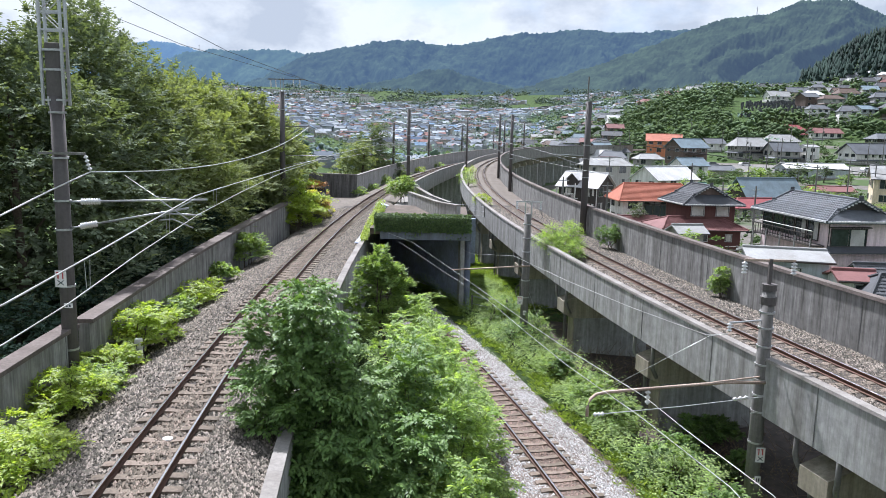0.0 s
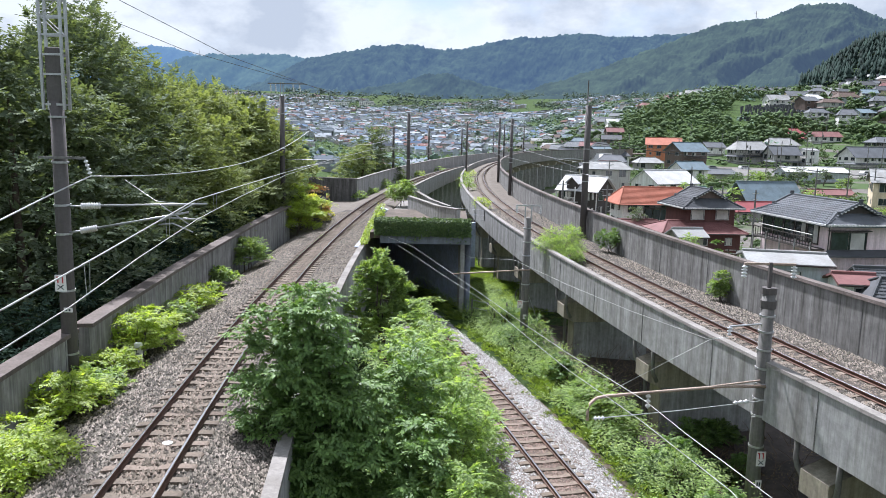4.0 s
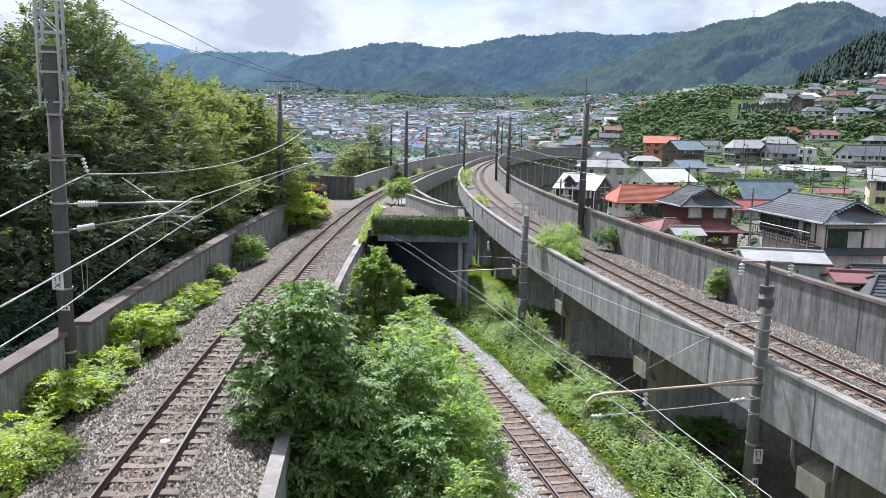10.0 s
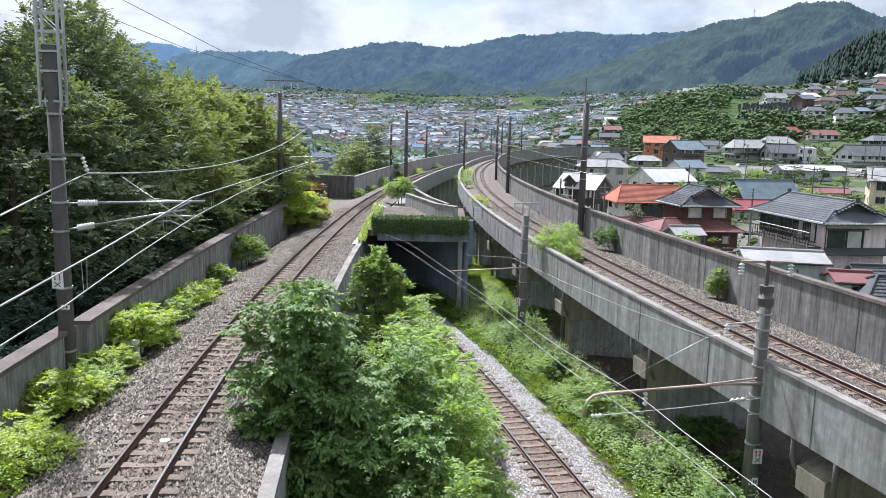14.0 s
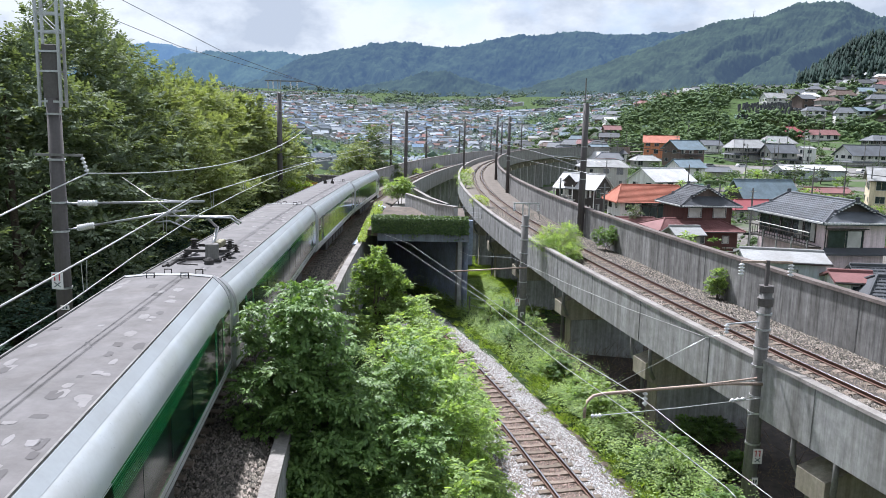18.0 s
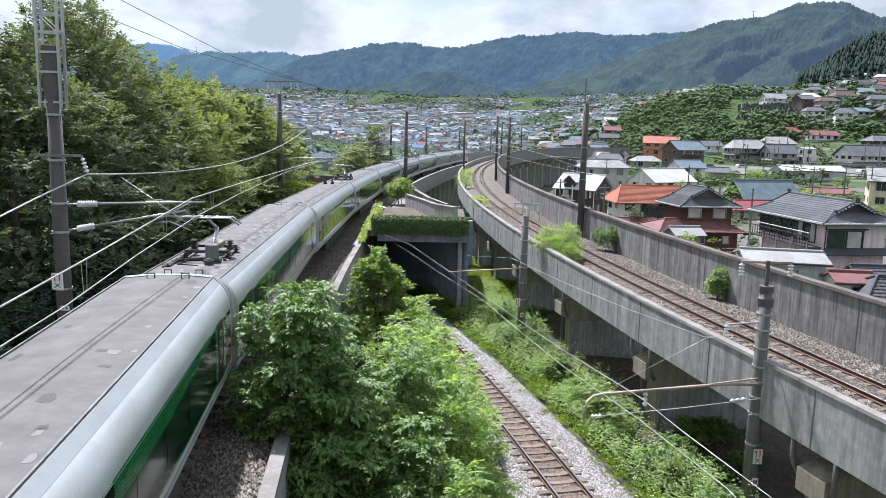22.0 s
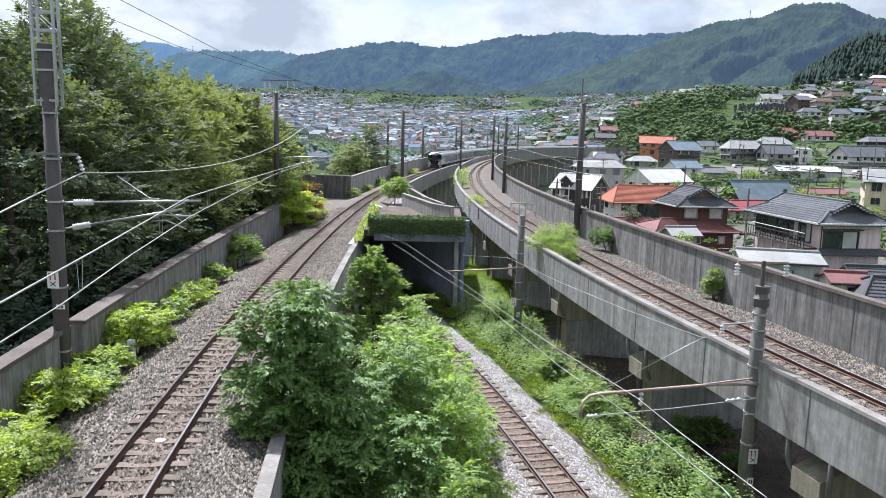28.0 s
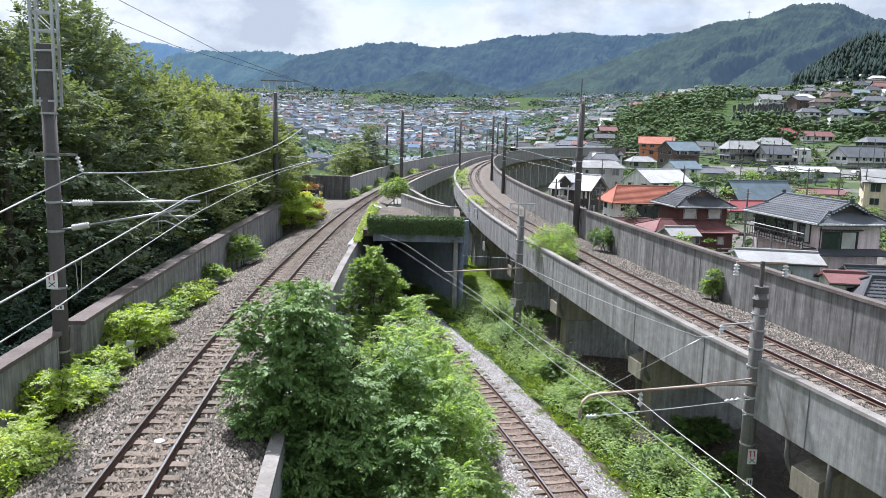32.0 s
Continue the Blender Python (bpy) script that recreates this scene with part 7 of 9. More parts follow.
def roof_mesh(w, d, z, rise, over, kind, hip=0.0, thick=0.16):
    """A roof over w by d, its ridge along x; hip: how far the ridge stops short of the ends."""
    x, y = w / 2 + over, d / 2 + over
    drop = rise * over / (d / 2)
    z0, z1 = z - drop, z + rise
    r = x - hip
    top = [(-x, -y, z0), (x, -y, z0), (x, y, z0), (-x, y, z0), (-r, 0, z1), (r, 0, z1)]
    low = [(a, b, c - thick) for a, b, c in top]
    m = Mesh().add(top + low, [(0, 1, 5, 4), (2, 3, 4, 5), (1, 2, 5), (3, 0, 4), (7, 6, 10, 11), (9, 8, 11, 10), (8, 7, 11), (6, 9, 10), (0, 6, 7, 1), (1, 7, 8, 2), (2, 8, 9, 3), (3, 9, 6, 0)] if hip else
                   [(0, 1, 5, 4), (2, 3, 4, 5), (7, 6, 10, 11), (9, 8, 11, 10), (0, 6, 7, 1), (2, 8, 9, 3), (1, 7, 11, 5), (5, 11, 8, 2), (3, 9, 10, 4), (4, 10, 6, 0)])
    return m, (x, y, z0, z1, r)


def irimoya_mesh(w, d, z, rise, over, thick=0.16, f=0.5):
    """A hipped skirt with a gabled top, its ridge along x."""
    x, y = w / 2 + over, d / 2 + over
    z0, z1 = z - rise * over / (d / 2), z + rise
    yg, zm = y * (1 - f), z0 + (z1 - z0) * f
    xg = x - (y - yg) * 0.85
    top = [(-x, -y, z0), (x, -y, z0), (x, y, z0), (-x, y, z0), (-xg, -yg, zm), (xg, -yg, zm), (xg, yg, zm), (-xg, yg, zm), (-xg - 0.45, 0, z1), (xg + 0.45, 0, z1)]
    m = Mesh().add(top, [(0, 1, 5, 4), (1, 2, 6, 5), (2, 3, 7, 6), (3, 0, 4, 7)])
    g = [(-xg - 0.45, -yg, zm + 0.02), (xg + 0.45, -yg, zm + 0.02), (xg + 0.45, yg, zm + 0.02), (-xg - 0.45, yg, zm + 0.02), (-xg - 0.45, 0, z1), (xg + 0.45, 0, z1)]
    m.add(g + [(a, b, c - 0.14) for a, b, c in g], [(0, 1, 5, 4), (2, 3, 4, 5), (7, 6, 10, 11), (9, 8, 11, 10), (0, 6, 7, 1), (2, 8, 9, 3), (1, 7, 11, 5), (5, 11, 8, 2), (3, 9, 10, 4), (4, 10, 6, 0)])
    low = [(a, b, c - thick) for a, b, c in top[:4]]
    m.add(top[:4] + low, [(0, 4, 5, 1), (1, 5, 6, 2), (2, 6, 7, 3), (3, 7, 4, 0), (7, 6, 5, 4)])
    gable = [Mesh().add([(s * xg, a, b) for a, b in ((-yg, zm - 0.02), (yg, zm - 0.02), (0, z1 - 0.1))], [(0, 2, 1)]) for s in (-1, 1)]
    return m, gable, (x, y, z0, z1, xg)


def ribs(x, y, z0, z1, r, step):
    """Raised tile rows running down both long slopes."""
    m = Mesh()
    n = int(2 * x / step)
    for i in range(n + 1):
        px = -x + 2 * x * i / n
        f = 1.0 if abs(px) <= r else max(0.0, (x - abs(px)) / max(0.01, x - r))
        for s in (-1, 1):
            m.tube([(px, s * y, z0 + 0.02), (px, s * y * (1 - f), z0 + (z1 - z0) * f + 0.012)], 0.026, 4, False)
    rows = int(y / 0.3)
    for i in range(1, rows):
        f = i / rows
        e = x - (x - r) * f
        for s in (-1, 1):
            m.tube([(-e, s * y * (1 - f), z0 + (z1 - z0) * f + 0.03), (e, s * y * (1 - f), z0 + (z1 - z0) * f + 0.03)], 0.04, 4, False)
    return m


def window_unit(parent, at, w, h, dark=False, two=True, curtain=0.0):
    """A framed window whose outside looks towards -y of its pose."""
    fr = Mesh()
    for bx, bz, bw, bh in ((0, h / 2, w + 0.12, 0.07), (0, -h / 2, w + 0.12, 0.08), (-w / 2, 0, 0.06, h), (w / 2, 0, 0.06, h)):
        fr.box(bx, -0.04, bz, bw, 0.1, bh, at)
    win = part("window", fr, SASH_DARK if dark else SASH, parent)
    for k in ((-1, 1) if two else (0,)):
        pw = w / 2 - 0.05 if two else w - 0.08
        part("pane", Mesh().box(k * w / 4, -0.02, 0, pw, 0.03, h - 0.08, at), PANE, win)
        if curtain and (k >= 0 or not two):
            part("curtain", Mesh().box(k * w / 4, -0.045, 0, pw * curtain, 0.015, h - 0.12, at), CURTAIN, win)
    return win


def house(label, x, y, yaw, w, d, eave, rise, wall, roof, kind="gable", hip=0.0, floors=2, base=None, near=True, skirt="", over=0.6, seed=0, rib=0.0, dark=False, name="house", balcony=False, bare=()):
    rng = random.Random(seed + int(x * 10))
    z = ground_z(x, y) if base is None else base
    h = thing(name, label, "house", pose(x, y, z, 0, 0, yaw), group="houses of the town")
    hh = eave - z
    part("wall", Mesh().box(0, 0, hh / 2 - 0.4, w, d, hh + 0.8).add([(-w / 2, -d / 2, hh), (-w / 2, d / 2, hh), (-w / 2, 0, hh + rise - 0.12), (w / 2, -d / 2, hh), (w / 2, d / 2, hh), (w / 2, 0, hh + rise - 0.12)],
                                                                   [(0, 2, 1), (3, 4, 5)] if not hip else []), WALLS[wall], h)
    if kind == "irimoya":
        m, gable, (rx, ry, z0, z1, rr) = irimoya_mesh(w, d, hh, rise, over)
        rf = part("roof", m, ROOFS[roof], h)
        for g in gable:
            part("gable_board", g, WALLS["dark" if wall == "mauve" else "brown"], rf, "dark gable panel")
        for sx in (-1, 1):
            for sy in (-1, 1):
                part("verge_tile", Mesh().tube([(sx * (rr + 0.45), sy * ry * 0.5, (z0 + z1) / 2 + 0.06), (sx * (rr + 0.45), 0, z1 + 0.1)], 0.11, 6), ROOFS["slate"], rf)
        edge = Mesh()
        for k in range(int(2 * rx / 0.33)):
            for sy in (-1, 1):
                edge.box(-rx + 0.16 + 0.33 * k, sy * ry, z0 + 0.02, 0.24, 0.2, 0.15)
        for k in range(int(2 * ry / 0.33)):
            for sx in (-1, 1):
                edge.box(sx * rx, -ry + 0.16 + 0.33 * k, z0 + 0.02, 0.2, 0.24, 0.15)
        for sx in (-1, 1):
            part("ridge_end", Mesh().box(sx * (rr + 0.5), 0, z1 + 0.16, 0.16, 0.42, 0.5, bevel=0.05), ROOFS["tile"], rf, "dark ridge-end tile")
            for sy in (-1, 1):
                part("verge_end", Mesh().box(sx * (rr + 0.45), sy * ry * 0.52, (z0 + z1) / 2 + 0.08, 0.3, 0.28, 0.3, bevel=0.05), ROOFS["tile"], rf, "dark verge-end tile")
                for k in range(int(ry * 0.5 / 0.3)):
                    f = (k + 0.5) / int(ry * 0.5 / 0.3)
                    edge.box(sx * (rr + 0.52), sy * ry * 0.5 * (1 - f), (z0 + z1) / 2 + (z1 - z0) / 2 * f - 0.06, 0.1, 0.2, 0.13)
        tagged(part("eave_trim", edge, ROOFS["white"], rf, "pale end tiles along the eaves"), kind="stuff")
    else:
        m, (rx, ry, z0, z1, rr) = roof_mesh(w, d, hh, rise, over, kind, hip)
        rf = part("roof", m, ROOFS[roof], h)
    part("ridge_cap", Mesh().box(0, 0, z1 + 0.04, 2 * rr, 0.28, 0.2, bevel=0.04), ROOFS[roof], rf)
    if hip:
        k = 0.5 if kind == "irimoya" else 1.0
        for sx in (-1, 1):
            for sy in (-1, 1):
                part("hip_cap", Mesh().tube([(sx * rx, sy * ry, z0 + 0.05), (sx * rr, sy * ry * (1 - k), z0 + (z1 - z0) * k + 0.06)], 0.1, 6), ROOFS[roof], rf)
    if rib:
        tagged(part("tile_relief", ribs(rx, ry, z0, z1, rr, rib), ROOFS[roof], rf), kind="stuff")
    part("gutter", Mesh().tube([(-rx, -ry - 0.05, z0 - 0.08), (rx, -ry - 0.05, z0 - 0.08)], 0.06, 6), SASH_DARK, h)
    if skirt:
        sk = Mesh()
        q, hz_ = 1.1, hh - 2.75
        for a, b, c, e in (((-w / 2 - q, -d / 2 - q), (w / 2 + q, -d / 2 - q), (w / 2, -d / 2), (-w / 2, -d / 2)), ((-w / 2 - q, d / 2 + q), (-w / 2 - q, -d / 2 - q), (-w / 2, -d / 2), (-w / 2, d / 2)), ((w / 2 + q, -d / 2 - q), (w / 2 + q, d / 2 + q), (w / 2, d / 2), (w / 2, -d / 2))):
            pts = [(*a, hz_ - 0.4), (*b, hz_ - 0.4), (*c, hz_ + 0.05), (*e, hz_ + 0.05)]
            sk.add(pts + [(p, s, t - 0.12) for p, s, t in pts], [(0, 1, 2, 3), (7, 6, 5, 4), (0, 4, 5, 1)])
        part("lower_roof", sk, ROOFS[skirt], h)
    for fl in range(floors):
        zc = hh - 1.25 - 2.75 * fl
        if zc < 0.6:
            break
        for side, length, off in ((0, w, d / 2), (90, d, w / 2), (-90, d, w / 2)):
            if side in bare or (not near and y > 300 and side):
                continue
            n = max(1, int(length / 3.0))
            for i in range(n):
                if rng.random() < 0.12:
                    continue
                px = (i + 0.5) / n * length - length / 2 + rng.uniform(-0.2, 0.2)
                ww, wh = rng.choice([(1.7, 1.1), (1.6, 1.3), (0.8, 0.9), (1.75, 1.75)]) if near else (1.7, 1.2)
                window_unit(h, Matrix.Rotation(radians(side), 4, "Z") @ Matrix.Translation((px, -off - 0.01, zc)), min(ww, length * 0.4), wh, dark, ww > 1 and near, rng.choice([0, 0, 0.8]) if near else 0)
    part("plinth", Mesh().box(0, 0, 0.05, w + 0.08, d + 0.08, 0.7), PLINTH, h)
    if balcony:
        zb = hh - 2.6
        bal = part("balcony", Mesh().box(0, -d / 2 - 0.6, zb, w * 0.7, 1.2, 0.12), WALLS["dark"], h, "dark balcony")
        n = int(w * 0.7 / 0.25)
        for i in range(n + 1):
            part("baluster", Mesh().box(-w * 0.35 + w * 0.7 * i / n, -d / 2 - 1.17, zb + 0.5, 0.05, 0.05, 0.9), WALLS["white"] if wall == "dark" else SASH_DARK, bal)
        part("balcony_rail", Mesh().box(0, -d / 2 - 1.17, zb + 0.98, w * 0.7, 0.06, 0.06), SASH, bal)
    return h


# the houses beside the viaduct
A = house("two-storey house with grey tiled roof and pale mauve walls", 36.7, 72.6, 96, 11.5, 5.8, 0.45, 1.45, "mauve", "slate", "irimoya", 2.2, base=-6.7, skirt="tile", over=0.9, rib=0.33, dark=True, seed=1, bare=(-90,))
at = lambda side, px, off, z: Matrix.Rotation(radians(side), 4, "Z") @ Matrix.Translation((px, -off - 0.01, z))
for px in (-4.6, -2.6, -0.6, 1.4, 3.4):
    window_unit(A, at(180, px, 2.9, 5.6), 1.75, 1.8, True, True, 0.8 if px > 0 else 0)
bal = part("veranda", Mesh().box(0, 3.55, 4.35, 10.6, 1.3, 0.14), WALLS["dark"], A, "dark wooden veranda floor")
for k in range(23):
    part("baluster", Mesh().box(-5.2 + 0.47 * k, 4.15, 4.85, 0.05, 0.05, 0.95), SASH_DARK, bal)
part("veranda_rail", Mesh().box(0, 4.15, 5.35, 10.6, 0.08, 0.08), SASH_DARK, bal)
for k in range(5):
    part("veranda_post", Mesh().box(-5.1 + 2.55 * k, 4.15, 2.4, 0.12, 0.12, 5.2), SASH, bal, "pale post")
part("drying_pole", Mesh().tube([(-5.6, 4.4, 5.75), (3.6, 4.4, 5.75)], 0.05, 6), CURTAIN, A, "pale drying pole")
window_unit(A, at(-90, -1.0, 5.77, 5.2), 3.4, 1.6, True, True, 0.8)
part("window_hood", Mesh().box(-5.95, 1.0, 6.15, 0.5, 3.9, 0.08), WALLS["dark"], A, "dark window hood")
part("downpipe", Mesh().tube([(-5.85, 2.95, 7.0), (-5.85, 2.95, 0.2)], 0.05, 8), SASH_DARK, A, "dark downpipe")
house("low tiled annex of the pale mauve house", 39.0, 63.0, -4, 7.0, 3.0, -4.1, 0.9, "mauve", "tile", base=-6.6, floors=1, over=0.5, rib=0.33, seed=2)
B = house("two-storey dark red house with a grey tiled hip roof", 33.0, 97.0, 96, 6.6, 6.3, -0.6, 1.8, "red", "tile", "irimoya", 3.0, base=-7.9, skirt="", over=0.9, rib=0.36, dark=False, seed=3, bare=(-90,))
for px in (-1.75, 1.5):
    window_unit(B, at(-90, px, 3.32, 5.95), 1.7, 1.25, False, False, 0.92)
house("dark red single-storey wing with a rust-red metal roof", 31.4, 94.2, 4, 9.4, 6.6, -3.75, 0.95, "red", "rust", "hip", 2.0, base=-7.9, floors=1, over=0.7, rib=0.5, seed=4)
C = house("two-storey white house with a bright orange-red roof", 36.0, 131, 4, 12.4, 7.4, -3.1, 2.2, "white", "orange", "hip", 2.0, base=-8.2, over=0.9, rib=0.45, dark=True, seed=5)
part("porch_frame", Mesh().box(-0.6, -4.6, 3.9, 4.6, 0.08, 0.12).box(-2.85, -4.6, 2.6, 0.1, 0.1, 2.6).box(1.65, -4.6, 2.6, 0.1, 0.1, 2.6).box(-0.6, -4.2, 4.05, 4.9, 1.1, 0.06), SASH_DARK, C, "dark glazed porch frame")
for px in (-1.9, -0.6, 0.7):
    part("porch_pane", Mesh().box(px, -4.58, 2.7, 1.15, 0.03, 2.2), PANE, C)
house("low front wing with a dull red metal roof", 30.6, 121.0, 4, 10.0, 4.4, -6.4, 0.8, "red", "rust", "hip", 2.0, base=-8.0, floors=1, over=0.6, rib=0.5, seed=41)
F = house("dark house with a white metal roof and a white bay", 28.2, 151, -40, 8.6, 7.0, -2.6, 2.5, "dark", "white", "gable", 0, base=-8.8, over=0.6, seed=6)
part("dormer", Mesh().box(-1.2, -1.9, 6.6, 2.4, 3.4, 1.4).add([(-2.4, -3.6, 7.3), (0.0, -3.6, 7.3), (-1.2, -3.6, 8.3), (-2.4, 0, 7.3), (0.0, 0, 7.3), (-1.2, 0, 8.3)], [(0, 1, 2), (5, 4, 3)]), WALLS["dark"], F, "dark gabled dormer")
part("dormer_roof", Mesh().add([(-2.75, -3.9, 7.1), (-1.2, -3.9, 8.45), (0.35, -3.9, 7.1), (-2.75, 0.2, 7.1), (-1.2, 0.2, 8.45), (0.35, 0.2, 7.1), (-2.75, -3.9, 7.22), (-1.2, -3.9, 8.57), (0.35, -3.9, 7.22), (-2.75, 0.2, 7.22), (-1.2, 0.2, 8.57), (0.35, 0.2, 7.22)],
     [(6, 7, 10, 9), (7, 8, 11, 10), (0, 3, 4, 1), (1, 4, 5, 2), (0, 1, 7, 6), (1, 2, 8, 7), (0, 6, 9, 3), (2, 5, 11, 8)]), ROOFS["white"], F, "white dormer roof")
bay = part("balcony", Mesh().box(-1.2, -4.2, 3.55, 3.0, 1.3, 0.14), WALLS["white"], F, "white balcony")
for k in range(12):
    part("baluster", Mesh().box(-2.64 + 0.262 * k, -4.8, 4.05, 0.06, 0.06, 0.9), WALLS["white"], bay)
part("balcony_rail", Mesh().box(-1.2, -4.8, 4.5, 3.0, 0.09, 0.09), WALLS["white"], bay)
for px in (-2.64, 0.24):
    part("balcony_post", Mesh().box(px, -4.8, 3.4, 0.16, 0.16, 6.4), WALLS["white"], bay)
for sy in (-3.53, 3.53):
    part("corner_board", Mesh().box(4.33, sy, 3.0, 0.14, 0.14, 6.4), WALLS["white"], F, "white corner board")
for px, pz in ((-3.6, 4.9), (2.4, 4.9), (2.4, 2.0)):
    for q in (-1.15, 1.15):
        part("shutter", Mesh().box(px + q, -3.54, pz, 0.42, 0.06, 1.3), WALLS["white"], F, "white shutter")
house("steep-roofed house with a blue-grey metal roof", 66.0, 155, 14, 12.4, 8.0, -4.6, 3.9, "dark", "blue", "gable", 0, base=-7.2, over=0.8, seed=7, dark=True)
house("low house with a dull red metal roof", 57.5, 139, 10, 9.6, 6.0, -5.0, 1.3, "grey", "red", "hip", 1.8, base=-7.6, floors=1, over=0.6, seed=8)
house("pale lean-to with a white metal roof", 24.4, 53.2, -12, 5.0, 4.2, -1.05, 0.42, "blue", "pale", base=-6.4, floors=1, over=0.35, seed=9, name="shed")
house("small shed with a rust-brown metal roof", 27.2, 49.0, -8, 2.2, 2.4, -1.75, 0.4, "white", "rust", base=-6.2, floors=1, over=0.3, seed=10, name="shed")
house("small tiled outbuilding behind the wall", 29.3, 47.0, -12, 4.0, 3.6, -2.2, 0.9, "cream", "tile", "hip", 1.2, base=-6.2, floors=1, over=0.5, rib=0.33, seed=11, name="outbuilding")
house("cream two-storey house with a pale roof", 89.0, 146, -24, 11.0, 9.0, 0.4, 2.2, "cream", "pale", "gable", 0, base=-7.6, over=0.6, seed=12)
house("low house with a grey roof", 45.5, 86, 5, 8, 6.0, -4.5, 1.2, "white", "rust", "hip", 2, base=-7.4, floors=1, over=0.5, seed=13)
house("pale barn with a white metal roof", 50.0, 172, 32, 13.0, 8.0, -2.0, 2.6, "white", "white", "gable", 0, base=-7.2, over=0.5, floors=1, seed=14, name="barn")
house("grey house with a pale roof", 40.0, 190, 4, 11.0, 7.0, 0.2, 1.6, "grey", "pale", "hip", 2, over=0.6, seed=15)
D = house("brown two-storey house with a blue-grey metal roof", 80.8, 255, 24, 11.0, 8.0, 4.3, 2.6, "brown", "blue", "gable", 0, over=0.7, seed=16, balcony=True)
house("orange house with an orange metal roof", 91.0, 318, -14, 13.5, 9.0, 6.0, 2.6, "orange", "orange", "gable", 0, over=0.7, seed=17)
house("small white house with a grey roof", 113.8, 324, 8, 8.0, 7.0, 5.3, 1.9, "white", "slate", "gable", 0, over=0.6, seed=42)
house("two-storey house with a broad pale roof and dark veranda", 119.4, 299, 4, 13.0, 9.0, 5.0, 2.8, "grey", "pale", "hip", 2.4, skirt="slate", over=0.9, seed=18, dark=True, balcony=True)
house("white house with a pale hip roof", 147.3, 335, 2, 13.6, 9.0, 6.9, 2.7, "white", "pale", "hip", 3.0, skirt="pale", over=0.7, seed=43)
house("two-storey house with a grey gabled roof", 128.6, 290, 8, 10.4, 8.0, 3.4, 2.8, "grey", "slate", "gable", 0, skirt="slate", over=0.8, seed=19, dark=True)
house("white box-shaped wing of a house", 138.3, 289, 8, 5.2, 6.0, 4.9, 0.7, "white", "pale", "gable", 0, over=0.2, seed=20)
house("white house with a dull pink-brown roof", 174.3, 351, 4, 13.4, 8.0, 11.0, 2.1, "white", "rust", "gable", 0, over=0.6, seed=22)
house("large old house with dark beams and a grey roof", 156.6, 281, 14, 18.0, 9.0, 3.4, 3.2, "white", "slate", "gable", 0, skirt="slate", over=1.0, seed=23, dark=True)
house("long low shed with a white metal roof", 98.5, 203, 6, 17.6, 6.0, -0.1, 1.2, "blue", "white", "gable", 0, floors=1, over=0.4, seed=21, name="shed")
house("low house with wide grey metal roofs", 74.0, 214, 10, 14.4, 7.0, -1.5, 1.1, "grey", "slate", "gable", 0, floors=1, over=0.6, seed=44)
house("house with a dark roof among garden trees", 191.6, 329, 4, 15.0, 9.0, 8.9, 2.0, "dark", "slate", "hip", 2.6, over=0.8, seed=45)
house("grey house with a bright red roof", 167.1, 369, 10, 9.6, 8.0, 12.4, 2.2, "grey", "red", "hip", 2.0, over=0.6, seed=24)
house("grey house with a bright red roof", 172.0, 356, 4, 9.0, 7.0, 10.2, 1.8, "grey", "red", "hip", 2.0, over=0.6, seed=46)
house("grey two-storey house with pale hip roofs", 76.9, 288, 4, 9.0, 8.0, -0.8, 1.7, "grey", "pale", "hip", 2.4, skirt="slate", over=0.7, seed=47)
house("low building with a sea-green metal roof", 57.3, 176, 6, 7.0, 5.0, -4.4, 1.2, "white", "teal", "gable", 0, base=-7.0, floors=1, over=0.4, seed=48)
house("low building with a dull red metal roof", 88.0, 172, 0, 9.4, 5.0, -4.0, 0.9, "cream", "rust", "gable", 0, floors=1, over=0.4, seed=49)
house("white house with a blue-grey metal roof", 66.0, 205, 20, 8.0, 6.0, 0.0, 1.8, "white", "blue", "gable", 0, over=0.5, seed=25)
house("brown house on the hillside", 238.0, 470, 10, 14.0, 9.0, 36.5, 3.4, "brown", "pale", "gable", 0, over=0.6, seed=26)
house("white house on the hillside", 196.0, 455, 6, 13.0, 9.0, 33.0, 3.0, "white", "pale", "gable", 0, over=0.6, seed=27)
house("cream house on the hillside", 214.0, 470, -6, 12.0, 9.0, 36.5, 3.0, "cream", "slate", "gable", 0, over=0.6, seed=28)

house("small open porch with a grey gabled roof", 26.2, 80.5, 8, 2.6, 2.6, -2.75, 0.55, "grey", "pale", base=-7.2, floors=0, over=0.5, seed=31, name="porch")
for i, (x, y, r, h) in enumerate(((22.4, 86.0, 1.9, 4.9), (24.4, 83.5, 1.2, 4.2), (29.0, 79.0, 1.0, 4.4), (27.6, 66.5, 0.9, 4.0), (29.2, 68.5, 1.1, 4.2), (26.0, 73.0, 0.8, 4.2))):
    bush("leafy garden bush between the wall and the houses", (x, y, ground_z(x, y)), r, h, 240, LEAF_WEED if i % 2 else LEAF_TREE, 640 + i, 0.2)
rack = thing("drying_rack", "weathered metal drying rack in the garden", "rack", pose(28.4, 71.0, ground_z(28.4, 71.0)))
for k in range(4):
    part("post", Mesh().box(-1.2 + 0.8 * k, 0, 2.0, 0.07, 0.07, 4.2), SASH_DARK, rack)
for k in range(3):
    part("bar", Mesh().tube([(-1.5, 0, 3.3 + 0.35 * k), (1.5, 0, 3.3 + 0.35 * k)], 0.035, 6), CURTAIN, rack, "pale bar")
for k in range(3):
    part("shelf", Mesh().box(0, -0.2, 2.4 + 0.3 * k, 2.6, 0.5, 0.04), SASH, rack)

